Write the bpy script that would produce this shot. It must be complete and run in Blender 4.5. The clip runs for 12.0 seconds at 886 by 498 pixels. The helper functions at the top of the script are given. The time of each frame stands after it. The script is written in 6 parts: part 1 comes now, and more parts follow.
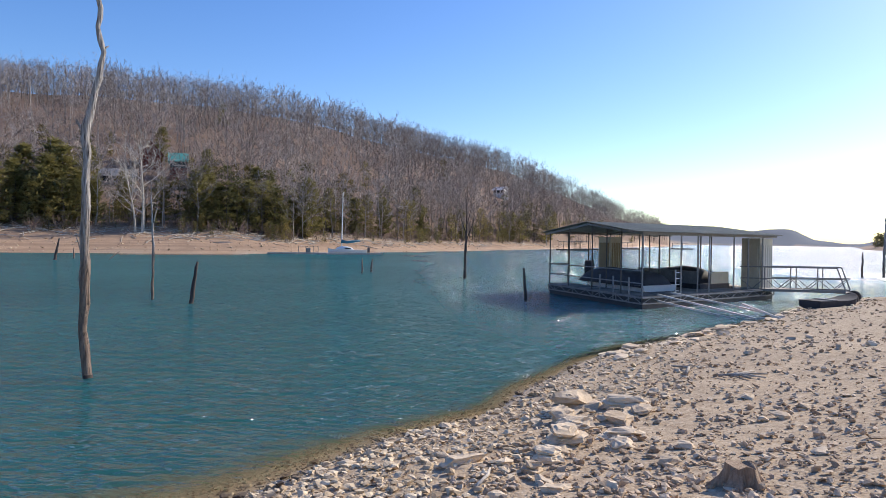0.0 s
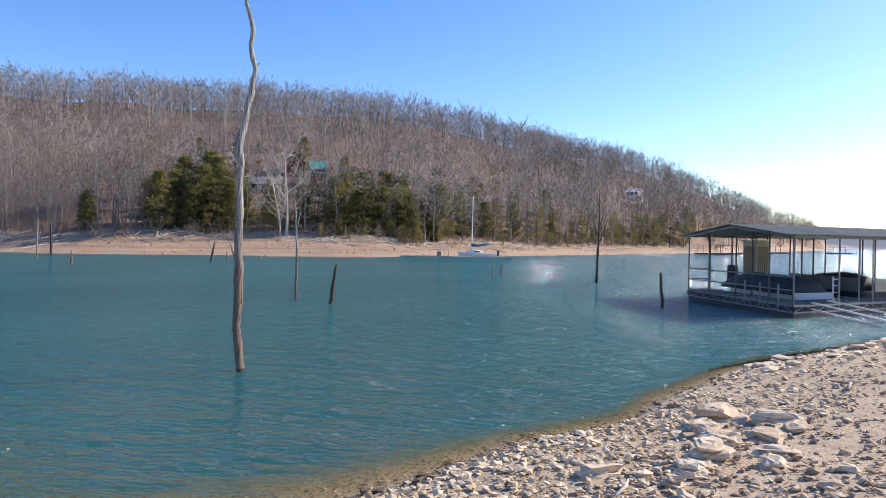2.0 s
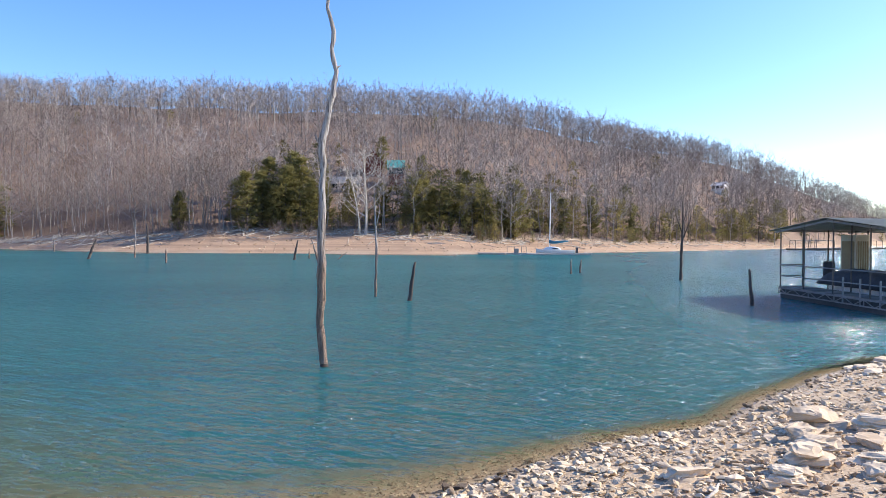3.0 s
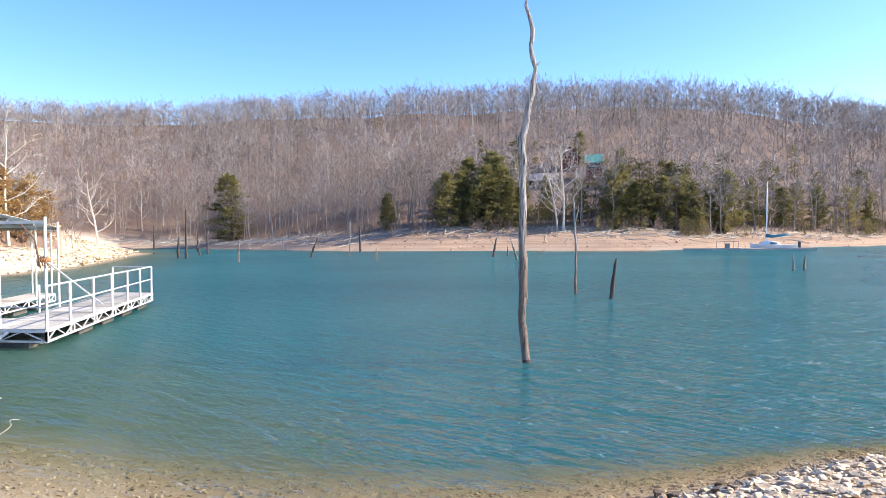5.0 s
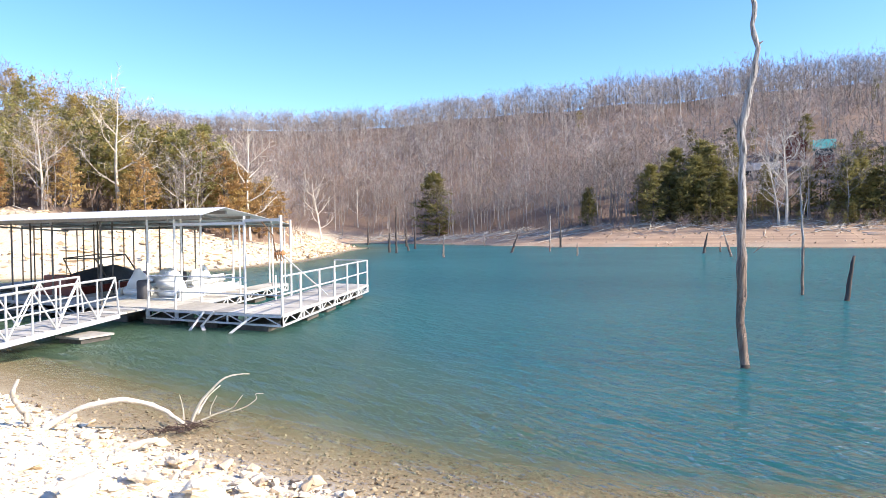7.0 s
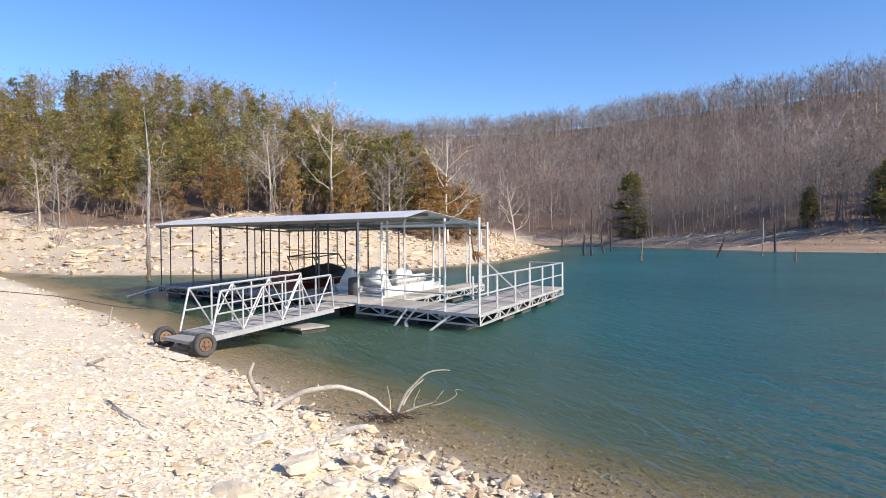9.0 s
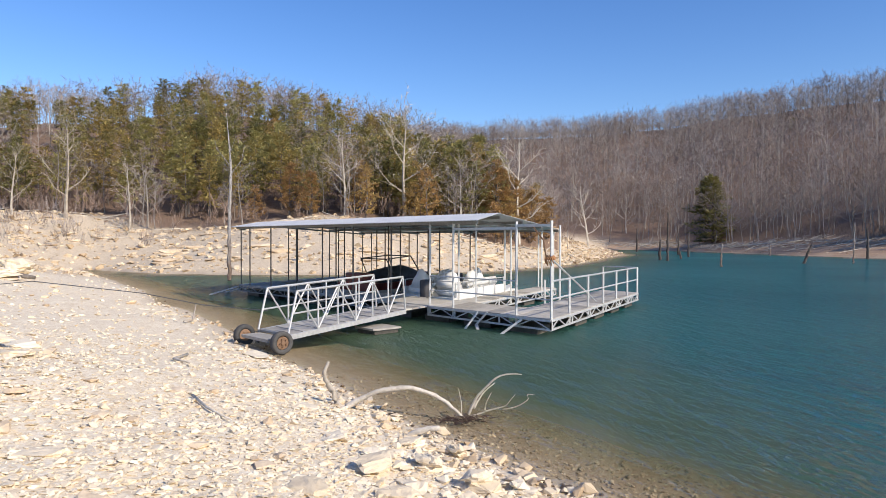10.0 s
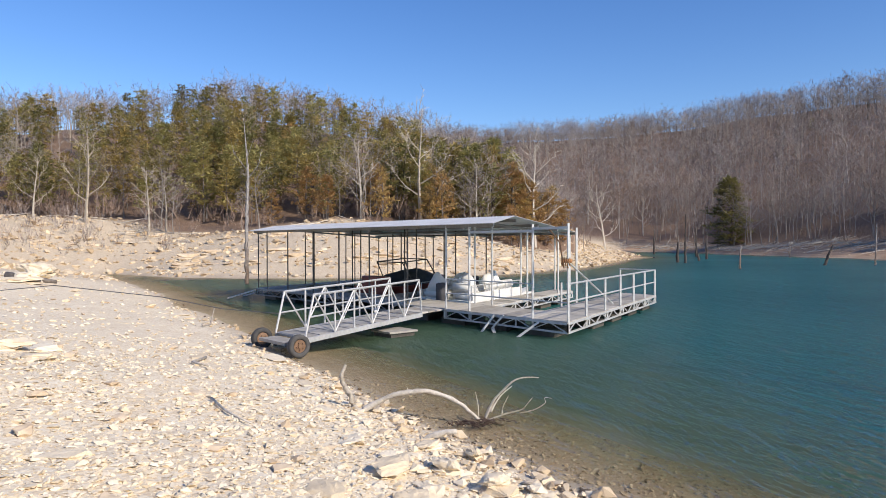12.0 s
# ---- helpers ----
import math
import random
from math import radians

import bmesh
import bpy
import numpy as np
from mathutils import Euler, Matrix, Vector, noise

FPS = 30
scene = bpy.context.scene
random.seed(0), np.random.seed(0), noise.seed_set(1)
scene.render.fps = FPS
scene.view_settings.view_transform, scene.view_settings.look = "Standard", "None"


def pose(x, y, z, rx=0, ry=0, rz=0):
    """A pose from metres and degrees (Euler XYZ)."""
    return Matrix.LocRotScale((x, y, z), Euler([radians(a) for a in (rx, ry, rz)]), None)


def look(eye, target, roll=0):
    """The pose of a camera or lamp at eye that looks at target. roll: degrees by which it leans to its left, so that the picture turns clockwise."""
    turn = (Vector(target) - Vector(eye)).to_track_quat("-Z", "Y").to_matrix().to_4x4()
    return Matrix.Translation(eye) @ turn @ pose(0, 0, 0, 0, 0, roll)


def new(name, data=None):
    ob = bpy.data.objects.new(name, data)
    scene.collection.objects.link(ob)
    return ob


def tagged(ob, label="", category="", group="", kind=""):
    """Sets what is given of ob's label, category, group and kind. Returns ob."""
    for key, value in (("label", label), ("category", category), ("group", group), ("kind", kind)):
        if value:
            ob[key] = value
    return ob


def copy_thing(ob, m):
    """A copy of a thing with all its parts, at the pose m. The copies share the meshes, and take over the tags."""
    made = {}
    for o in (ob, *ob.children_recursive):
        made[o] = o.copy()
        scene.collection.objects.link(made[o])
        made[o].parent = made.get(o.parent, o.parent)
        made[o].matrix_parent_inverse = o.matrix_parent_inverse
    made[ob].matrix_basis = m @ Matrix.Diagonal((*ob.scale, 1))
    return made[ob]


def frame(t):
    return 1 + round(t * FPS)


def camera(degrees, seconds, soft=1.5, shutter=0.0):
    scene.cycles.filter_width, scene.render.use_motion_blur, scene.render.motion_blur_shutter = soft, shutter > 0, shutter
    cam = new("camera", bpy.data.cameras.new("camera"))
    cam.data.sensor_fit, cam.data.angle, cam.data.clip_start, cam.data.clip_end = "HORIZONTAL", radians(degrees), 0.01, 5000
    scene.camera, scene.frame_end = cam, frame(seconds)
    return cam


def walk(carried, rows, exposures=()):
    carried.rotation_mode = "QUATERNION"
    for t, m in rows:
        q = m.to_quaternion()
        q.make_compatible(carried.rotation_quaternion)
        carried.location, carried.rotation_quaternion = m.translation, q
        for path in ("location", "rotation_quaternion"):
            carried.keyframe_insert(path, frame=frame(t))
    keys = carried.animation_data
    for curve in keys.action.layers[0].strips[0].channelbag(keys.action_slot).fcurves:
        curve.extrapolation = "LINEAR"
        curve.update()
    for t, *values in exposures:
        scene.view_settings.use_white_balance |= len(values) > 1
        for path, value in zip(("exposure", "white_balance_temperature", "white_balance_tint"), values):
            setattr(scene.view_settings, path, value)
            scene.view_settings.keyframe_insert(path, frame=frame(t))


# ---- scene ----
cam = camera(66.0, 12.0, soft=0.6)
PATH = [
    (0, -0.000, 0.270, 2.6, 89.27, -0.80, 0.17),
    (0.5, -0.011, 0.270, 2.6, 89.38, -0.93, 2.58),
    (1, -0.025, 0.269, 2.6, 89.62, -1.26, 5.44),
    (1.5, -0.038, 0.267, 2.6, 89.42, -1.08, 8.24),
    (2, -0.051, 0.265, 2.6, 89.41, -0.82, 11.00),
    (2.5, -0.066, 0.262, 2.6, 89.30, -0.53, 14.09),
    (4.5, -0.133, 0.235, 2.6, 88.82, 0.20, 29.39),
    (5, -0.150, 0.224, 2.6, 88.88, 0.50, 33.89),
    (5.5, -0.165, 0.214, 2.6, 88.65, -0.08, 37.74),
    (6, -0.180, 0.201, 2.6, 88.69, 0.33, 41.94),
    (6.5, -0.196, 0.186, 2.6, 88.50, 0.40, 46.34),
    (7, -0.209, 0.171, 2.6, 88.66, 0.65, 50.55),
    (9, -0.248, 0.106, 2.6, 88.98, 0.30, 66.70),
    (9.5, -0.254, 0.091, 2.6, 89.07, -0.20, 70.15),
    (10, -0.258, 0.080, 2.6, 89.23, -0.14, 72.64),
    (10.5, -0.260, 0.074, 2.6, 89.32, 0.08, 73.94),
    (11, -0.259, 0.077, 2.6, 89.28, -0.05, 73.41),
    (11.5, -0.259, 0.076, 2.6, 89.26, -0.17, 73.59),
    (12, -0.260, 0.075, 2.6, 89.49, 0.10, 73.97),
]
# exposure follows the clip: darker against the bright lake, brighter in the middle
walk(cam, [(t, pose(x, y, z, rx, ry, rz)) for t, x, y, z, rx, ry, rz in PATH],
     exposures=[(0.0, 0.16), (2.7, 0.66), (4.4, 1.06), (7.2, 1.06), (8.8, 0.35), (12.0, 0.0)])

# ---- light ----
SUN_AZ, SUN_EL = -57.0, 33.0          # degrees; azimuth counted to the left from +y
world = bpy.data.worlds.new("sky")
scene.world = world
world.use_nodes = True
wt = world.node_tree
wt.nodes.clear()
sky = wt.nodes.new("ShaderNodeTexSky")
sky.sky_type = "NISHITA"
sky.sun_disc = False
sky.sun_elevation = radians(SUN_EL)
sky.sun_rotation = radians(-SUN_AZ)
sky.altitude = 300
sky.air_density = 1.0
sky.dust_density = 0.6
sky.ozone_density = 3.0
bg = wt.nodes.new("ShaderNodeBackground")
bg.inputs["Strength"].default_value = 0.168
wo = wt.nodes.new("ShaderNodeOutputWorld")
hs = wt.nodes.new("ShaderNodeHueSaturation")
hs.inputs["Hue"].default_value = 0.512
hs.inputs["Saturation"].default_value = 1.25
wt.links.new(sky.outputs[0], hs.inputs["Color"])
wt.links.new(hs.outputs[0], bg.inputs["Color"])
wt.links.new(bg.outputs[0], wo.inputs["Surface"])
sun_data = bpy.data.lights.new("sun", "SUN")
sun_data.energy = 4.7
sun_data.angle = radians(0.53)
sun_data.color = (1.0, 0.885, 0.735)
sun = new("sun", sun_data)
sa, se = radians(SUN_AZ), radians(SUN_EL)
SUN_DIR = Vector((-math.sin(sa) * math.cos(se), math.cos(sa) * math.cos(se), math.sin(se)))
sun.matrix_world = look(SUN_DIR * 100, (0, 0, 0))

# ---- materials ----
class Nodes:
    """Short hand for building a node material."""
    def __init__(self, name, rough=0.8, metal=0.0):
        self.mat = bpy.data.materials.new(name)
        self.mat.use_nodes = True
        self.nt = self.mat.node_tree
        self.bsdf = self.nt.nodes["Principled BSDF"]
        self.out = self.nt.nodes["Material Output"]
        self.bsdf.inputs["Roughness"].default_value = rough
        self.bsdf.inputs["Metallic"].default_value = metal
        self.pos = self.add("ShaderNodeNewGeometry").outputs["Position"]

    def add(self, kind, **props):
        n = self.nt.nodes.new(kind)
        for k, v in props.items():
            if k == "blend":
                n.blend_type = v
            elif k == "op":
                n.operation = v
            elif k == "dtype":
                n.data_type = v
        return n

    def link(self, a, b):
        self.nt.links.new(a, b)

    def noise(self, scale, detail=4.0, rough=0.6, vec=None, stretch=None):
        n = self.add("ShaderNodeTexNoise")
        n.inputs["Scale"].default_value = scale
        n.inputs["Detail"].default_value = detail
        n.inputs["Roughness"].default_value = rough
        v = vec or self.pos
        if stretch:
            m = self.add("ShaderNodeMapping")
            m.inputs["Scale"].default_value = stretch[:3]
            if len(stretch) > 3:
                m.inputs["Rotation"].default_value = (0, 0, radians(stretch[3]))
            self.link(v, m.inputs["Vector"])
            v = m.outputs[0]
        self.link(v, n.inputs["Vector"])
        return n.outputs["Fac"]

    def voronoi(self, scale, feature="F1", out="Distance", vec=None):
        n = self.add("ShaderNodeTexVoronoi")
        n.feature = feature
        n.inputs["Scale"].default_value = scale
        self.link(vec or self.pos, n.inputs["Vector"])
        return n.outputs[out]

    def ramp(self, fac, stops):
        n = self.add("ShaderNodeValToRGB")
        el = n.color_ramp.elements
        while len(el) < len(stops):
            el.new(0.5)
        for e, (p, c) in zip(el, stops):
            e.position = p
            e.color = (*c, 1) if len(c) == 3 else c
        self.link(fac, n.inputs["Fac"])
        return n.outputs["Color"]

    def mix(self, fac, a, b, blend="MIX"):
        n = self.add("ShaderNodeMix", dtype="RGBA", blend=blend)
        for sock, v in ((n.inputs[0], fac), (n.inputs[6], a), (n.inputs[7], b)):
            if isinstance(v, (int, float)):
                sock.default_value = v
            elif isinstance(v, tuple):
                sock.default_value = (*v, 1)
            else:
                self.link(v, sock)
        return n.outputs[2]

    def math(self, op, a, b=0.0, clamp=False):
        n = self.add("ShaderNodeMath", op=op)
        n.use_clamp = clamp
        for sock, v in ((n.inputs[0], a), (n.inputs[1], b)):
            if isinstance(v, (int, float)):
                sock.default_value = v
            else:
                self.link(v, sock)
        return n.outputs[0]

    def random(self):
        return self.add("ShaderNodeObjectInfo").outputs["Random"]

    def island(self):
        return self.add("ShaderNodeNewGeometry").outputs["Random Per Island"]

    def attr(self, name):
        n = self.add("ShaderNodeAttribute")
        n.attribute_name = name
        return n.outputs["Fac"]

    def color(self, c):
        if isinstance(c, tuple):
            self.bsdf.inputs["Base Color"].default_value = (*c, 1)
        else:
            self.link(c, self.bsdf.inputs["Base Color"])
        return self

    def bump(self, height, strength=0.5, dist=0.02):
        n = self.add("ShaderNodeBump")
        n.inputs["Strength"].default_value = strength
        n.inputs["Distance"].default_value = dist
        self.link(height, n.inputs["Height"])
        self.link(n.outputs[0], self.bsdf.inputs["Normal"])
        return self

    def rough(self, v):
        self.link(v, self.bsdf.inputs["Roughness"])
        return self


def simple(name, c1, c2, scale, rough=0.8, metal=0.0, bump=0.3, dist=0.01, rnd=0.25, stretch=None, isl=False):
    """Two-tone surface with grain, larger stains, random tone per object and fine relief."""
    m = Nodes(name, rough, metal)
    n1 = m.noise(scale, 5, 0.65, stretch=stretch)
    n2 = m.noise(scale * 0.13, 3, 0.6)
    f = m.math("ADD", m.math("MULTIPLY", n1, 0.6), m.math("MULTIPLY", n2, 0.4))
    f = m.math("ADD", f, m.math("MULTIPLY", m.math("SUBTRACT", m.island() if isl else m.random(), 0.5), rnd))
    m.color(m.ramp(f, [(0.3, c1), (0.7, c2)]))
    if bump:
        m.bump(n1, bump, dist)
    return m.mat


def leafy(name, c1, c2, scale, see=0.4, other=None):
    """Foliage and twigs: each tree has a tone of its own, and sunlight shines part of the way through."""
    m = Nodes(name, 0.75)
    n1, n2 = m.noise(scale, 4, 0.6), m.noise(scale * 5, 3, 0.6)
    tone = m.attr("tone")
    f = m.math("ADD", m.math("MULTIPLY", n1, 0.35), m.math("MULTIPLY", n2, 0.2))
    f = m.math("ADD", f, m.math("MULTIPLY", m.island(), 0.3))
    f = m.math("ADD", f, m.math("MULTIPLY", m.math("SUBTRACT", tone, 0.35), 0.42))
    c = m.ramp(f, [(0.25, c1), (0.75, c2)])
    if other:
        turn = m.math("FRACT", m.math("MULTIPLY", tone, 7.0))
        c = m.mix(m.ramp(turn, [(0.35, (0, 0, 0)), (0.9, (1, 1, 1))]), c, m.ramp(f, [(0.25, other[0]), (0.75, other[1])]))
    m.color(c)
    tr = m.add("ShaderNodeBsdfTranslucent")
    m.link(c, tr.inputs["Color"])
    mx = m.add("ShaderNodeMixShader")
    mx.inputs[0].default_value = see
    m.link(m.bsdf.outputs[0], mx.inputs[1])
    m.link(tr.outputs[0], mx.inputs[2])
    m.link(mx.outputs[0], m.out.inputs["Surface"])
    return m.mat


def bark(name, c1, c2):
    """Furrowed bark, paler or darker from tree to tree."""
    m = Nodes(name, 0.9)
    n1 = m.noise(6, 5, 0.65, stretch=(1, 1, 0.15))
    f = m.math("ADD", m.math("MULTIPLY", n1, 0.7), m.math("MULTIPLY", m.attr("tone"), 0.45))
    m.color(m.ramp(f, [(0.3, c1), (0.8, c2)]))
    m.bump(n1, 0.6, 0.01)
    return m.mat


M = {}
M["bark_grey"] = bark("bark_grey", (0.13, 0.11, 0.095), (0.46, 0.41, 0.365))
M["bark_dark"] = bark("bark_dark", (0.05, 0.04, 0.035), (0.20, 0.165, 0.14))
def pole_wood():
    """Weathered standing trunk: grey and cracked above, stained brown where high water stood."""
    m = Nodes("standing_dead_wood", 0.88)
    grain = m.noise(5, 5, 0.7, stretch=(5, 5, 0.35))
    patch = m.noise(1.6, 4, 0.6, stretch=(1, 1, 0.6))
    crack = m.noise(11, 3, 0.6, stretch=(4, 4, 0.22))
    grey = m.ramp(grain, [(0.32, (0.09, 0.078, 0.07)), (0.46, (0.33, 0.30, 0.28)), (0.66, (0.60, 0.565, 0.53))])
    brown = m.ramp(grain, [(0.3, (0.055, 0.032, 0.02)), (0.5, (0.19, 0.115, 0.07)), (0.75, (0.36, 0.25, 0.17))])
    sep = m.add("ShaderNodeSeparateXYZ")
    m.link(m.pos, sep.inputs[0])
    z = m.math("ADD", m.math("MULTIPLY", sep.outputs["Z"], -0.42), m.math("MULTIPLY", patch, 2.2))
    c = m.mix(m.math("MULTIPLY", m.math("ADD", z, 0.25, True), 0.8), grey, brown)
    dark = m.ramp(crack, [(0.34, (1, 1, 1)), (0.42, (0, 0, 0))])
    c = m.mix(dark, c, (0.045, 0.036, 0.03))
    m.color(c)
    m.bump(m.math("ADD", grain, crack), 1.0, 0.06)
    return m.mat


M["pole_wood"] = pole_wood()
M["stump_wood"] = simple("stump_wood", (0.18, 0.115, 0.07), (0.56, 0.42, 0.29), 9, 0.9, bump=0.8, dist=0.02, stretch=(3, 3, 0.4))
M["drift_wood"] = simple("drift_wood", (0.27, 0.225, 0.17), (0.68, 0.62, 0.53), 16, 0.8, bump=0.7, dist=0.012)
M["wet_root"] = simple("wet_root", (0.045, 0.025, 0.018), (0.15, 0.085, 0.055), 20, 0.7, bump=0.3)
M["wet_wood"] = simple("wet_wood", (0.02, 0.017, 0.014), (0.06, 0.05, 0.042), 8, 0.85, bump=0.6, stretch=(3, 3, 0.3))
M["twig"] = leafy("twig", (0.15, 0.127, 0.115), (0.50, 0.445, 0.41), 0.1, 0.03, ((0.14, 0.105, 0.085), (0.40, 0.31, 0.26)))
M["twig_brown"] = leafy("twig_brown", (0.13, 0.088, 0.065), (0.38, 0.275, 0.215), 0.1, 0.03)
M["cedar"] = leafy("cedar", (0.10, 0.10, 0.038), (0.34, 0.30, 0.115), 0.25, 0.4, ((0.12, 0.10, 0.034), (0.38, 0.30, 0.105)))
M["pine"] = leafy("pine", (0.19, 0.178, 0.06), (0.50, 0.445, 0.17), 0.22, 0.45, ((0.24, 0.17, 0.05), (0.56, 0.42, 0.14)))
M["rusty_leaf"] = leafy("rusty_leaf", (0.30, 0.20, 0.07), (0.60, 0.44, 0.17), 0.3, 0.4, ((0.28, 0.165, 0.065), (0.55, 0.35, 0.15)))
M["galv"] = simple("galvanised_steel", (0.42, 0.42, 0.415), (0.66, 0.66, 0.645), 9, 0.5, 0.3, bump=0.1, dist=0.002, rnd=0.15)
# a darker, duller tone than the galvanised steel above
M["galv_dull"] = simple("dull_steel", (0.17, 0.165, 0.155), (0.34, 0.33, 0.31), 9, 0.6, 0.25, bump=0.1, dist=0.002, rnd=0.15)
# steel with the shade under the dock roofs put into its colour
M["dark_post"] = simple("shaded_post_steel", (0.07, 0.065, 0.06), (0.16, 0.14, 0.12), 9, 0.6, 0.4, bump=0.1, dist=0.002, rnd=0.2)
M["plank"] = simple("weathered_plank", (0.31, 0.285, 0.245), (0.54, 0.505, 0.445), 7, 0.85, bump=0.4, dist=0.006, rnd=0.4)
# darker plank tone for the dock towards the open lake
M["plank_dark"] = simple("dark_deck_plank", (0.13, 0.115, 0.095), (0.29, 0.265, 0.23), 7, 0.85, bump=0.4, dist=0.006, rnd=0.4)
M["white_boat"] = simple("boat_white", (0.72, 0.72, 0.70), (0.84, 0.83, 0.80), 3, 0.35, bump=0.03, dist=0.003)
M["canvas_dark"] = simple("boat_cover_dark", (0.025, 0.027, 0.032), (0.07, 0.07, 0.08), 6, 0.8, bump=0.3, dist=0.02)
M["maroon"] = simple("maroon_hull", (0.14, 0.025, 0.02), (0.24, 0.05, 0.035), 4, 0.4, bump=0.03)
M["float"] = simple("dock_float", (0.045, 0.04, 0.034), (0.14, 0.125, 0.10), 6, 0.7, bump=0.3, dist=0.01)
M["float_dark"] = simple("dark_dock_float", (0.03, 0.03, 0.028), (0.09, 0.085, 0.075), 6, 0.7, bump=0.3, dist=0.01)
M["tyre"] = simple("tyre_rubber", (0.035, 0.035, 0.035), (0.10, 0.095, 0.09), 10, 0.85, bump=0.3, dist=0.01)
M["rust"] = simple("rusty_steel", (0.12, 0.065, 0.035), (0.30, 0.19, 0.12), 12, 0.85, 0.2, bump=0.4, dist=0.004)
M["cream"] = simple("cream_panel", (0.55, 0.50, 0.38), (0.70, 0.65, 0.52), 4, 0.6, bump=0.05)
M["tan_panel"] = simple("tan_panel", (0.30, 0.22, 0.11), (0.42, 0.32, 0.17), 4, 0.6, bump=0.05)
M["blue_cloth"] = simple("blue_sail_cover", (0.02, 0.12, 0.19), (0.04, 0.2, 0.28), 5, 0.8, bump=0.2)
M["green_roof"] = simple("green_metal_roof", (0.05, 0.26, 0.22), (0.10, 0.36, 0.31), 2, 0.45, 0.2, bump=0.05)
M["red_wall"] = simple("red_brown_wall", (0.13, 0.035, 0.025), (0.20, 0.06, 0.04), 2, 0.8)
M["white_wall"] = simple("white_wall", (0.72, 0.72, 0.70), (0.82, 0.82, 0.8), 1, 0.7)
M["glass"] = simple("window_dark", (0.02, 0.025, 0.03), (0.04, 0.05, 0.06), 2, 0.08, bump=0)
M["orange_rope"] = simple("orange_rope", (0.30, 0.13, 0.05), (0.48, 0.24, 0.10), 30, 0.9, bump=0.5)
M["cable"] = simple("steel_cable", (0.10, 0.095, 0.09), (0.2, 0.19, 0.18), 30, 0.6, 0.5)


def roof_sheet():
    m = Nodes("roof_sheet", 0.45, 0.35)
    n1 = m.noise(1.2, 4, 0.6)
    n2 = m.noise(14, 3, 0.6)
    f = m.math("ADD", m.math("MULTIPLY", n1, 0.7), m.math("MULTIPLY", n2, 0.3))
    m.color(m.ramp(f, [(0.3, (0.54, 0.54, 0.53)), (0.7, (0.74, 0.74, 0.72))]))
    m.bump(n2, 0.1, 0.004)
    return m.mat


M["roof"] = roof_sheet()
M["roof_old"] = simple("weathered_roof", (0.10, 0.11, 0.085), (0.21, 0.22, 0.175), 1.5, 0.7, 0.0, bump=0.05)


def stone_mat(name, stops, tint=0.5):
    m = Nodes(name, 0.9)
    n1 = m.noise(7, 6, 0.65)
    n2 = m.noise(45, 4, 0.6)
    n3 = m.noise(1.1, 3, 0.5)
    f = m.math("ADD", m.math("MULTIPLY", n1, 0.4), m.math("MULTIPLY", n3, 0.3))
    f = m.math("ADD", f, m.math("MULTIPLY", n2, 0.15))
    f = m.math("ADD", f, m.math("MULTIPLY", m.math("SUBTRACT", m.island(), 0.3), tint))
    m.color(m.ramp(f, stops))
    m.bump(m.math("ADD", n1, m.math("MULTIPLY", n2, 0.5)), 0.7, 0.02)
    return m.mat


M["stone"] = stone_mat("limestone", [(0.15, (0.25, 0.165, 0.097)), (0.45, (0.475, 0.352, 0.235)), (0.8, (0.665, 0.53, 0.385))])
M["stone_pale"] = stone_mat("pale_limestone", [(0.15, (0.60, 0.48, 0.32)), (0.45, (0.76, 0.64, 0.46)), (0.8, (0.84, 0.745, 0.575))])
M["stone_tan"] = stone_mat("tan_limestone", [(0.15, (0.32, 0.22, 0.125)), (0.45, (0.58, 0.45, 0.295)), (0.8, (0.76, 0.63, 0.45))])
M["stone_dark"] = stone_mat("wet_rim_stone", [(0.15, (0.035, 0.025, 0.018)), (0.45, (0.12, 0.085, 0.055)), (0.8, (0.27, 0.20, 0.13))])
M["stone_wet"] = stone_mat("lake_bed_stone", [(0.15, (0.16, 0.115, 0.08)), (0.45, (0.36, 0.28, 0.195)), (0.8, (0.62, 0.52, 0.39))])
M["stone_obj"] = simple("limestone_slab", (0.48, 0.36, 0.235), (0.80, 0.655, 0.47), 5, 0.9, bump=0.8, dist=0.03)


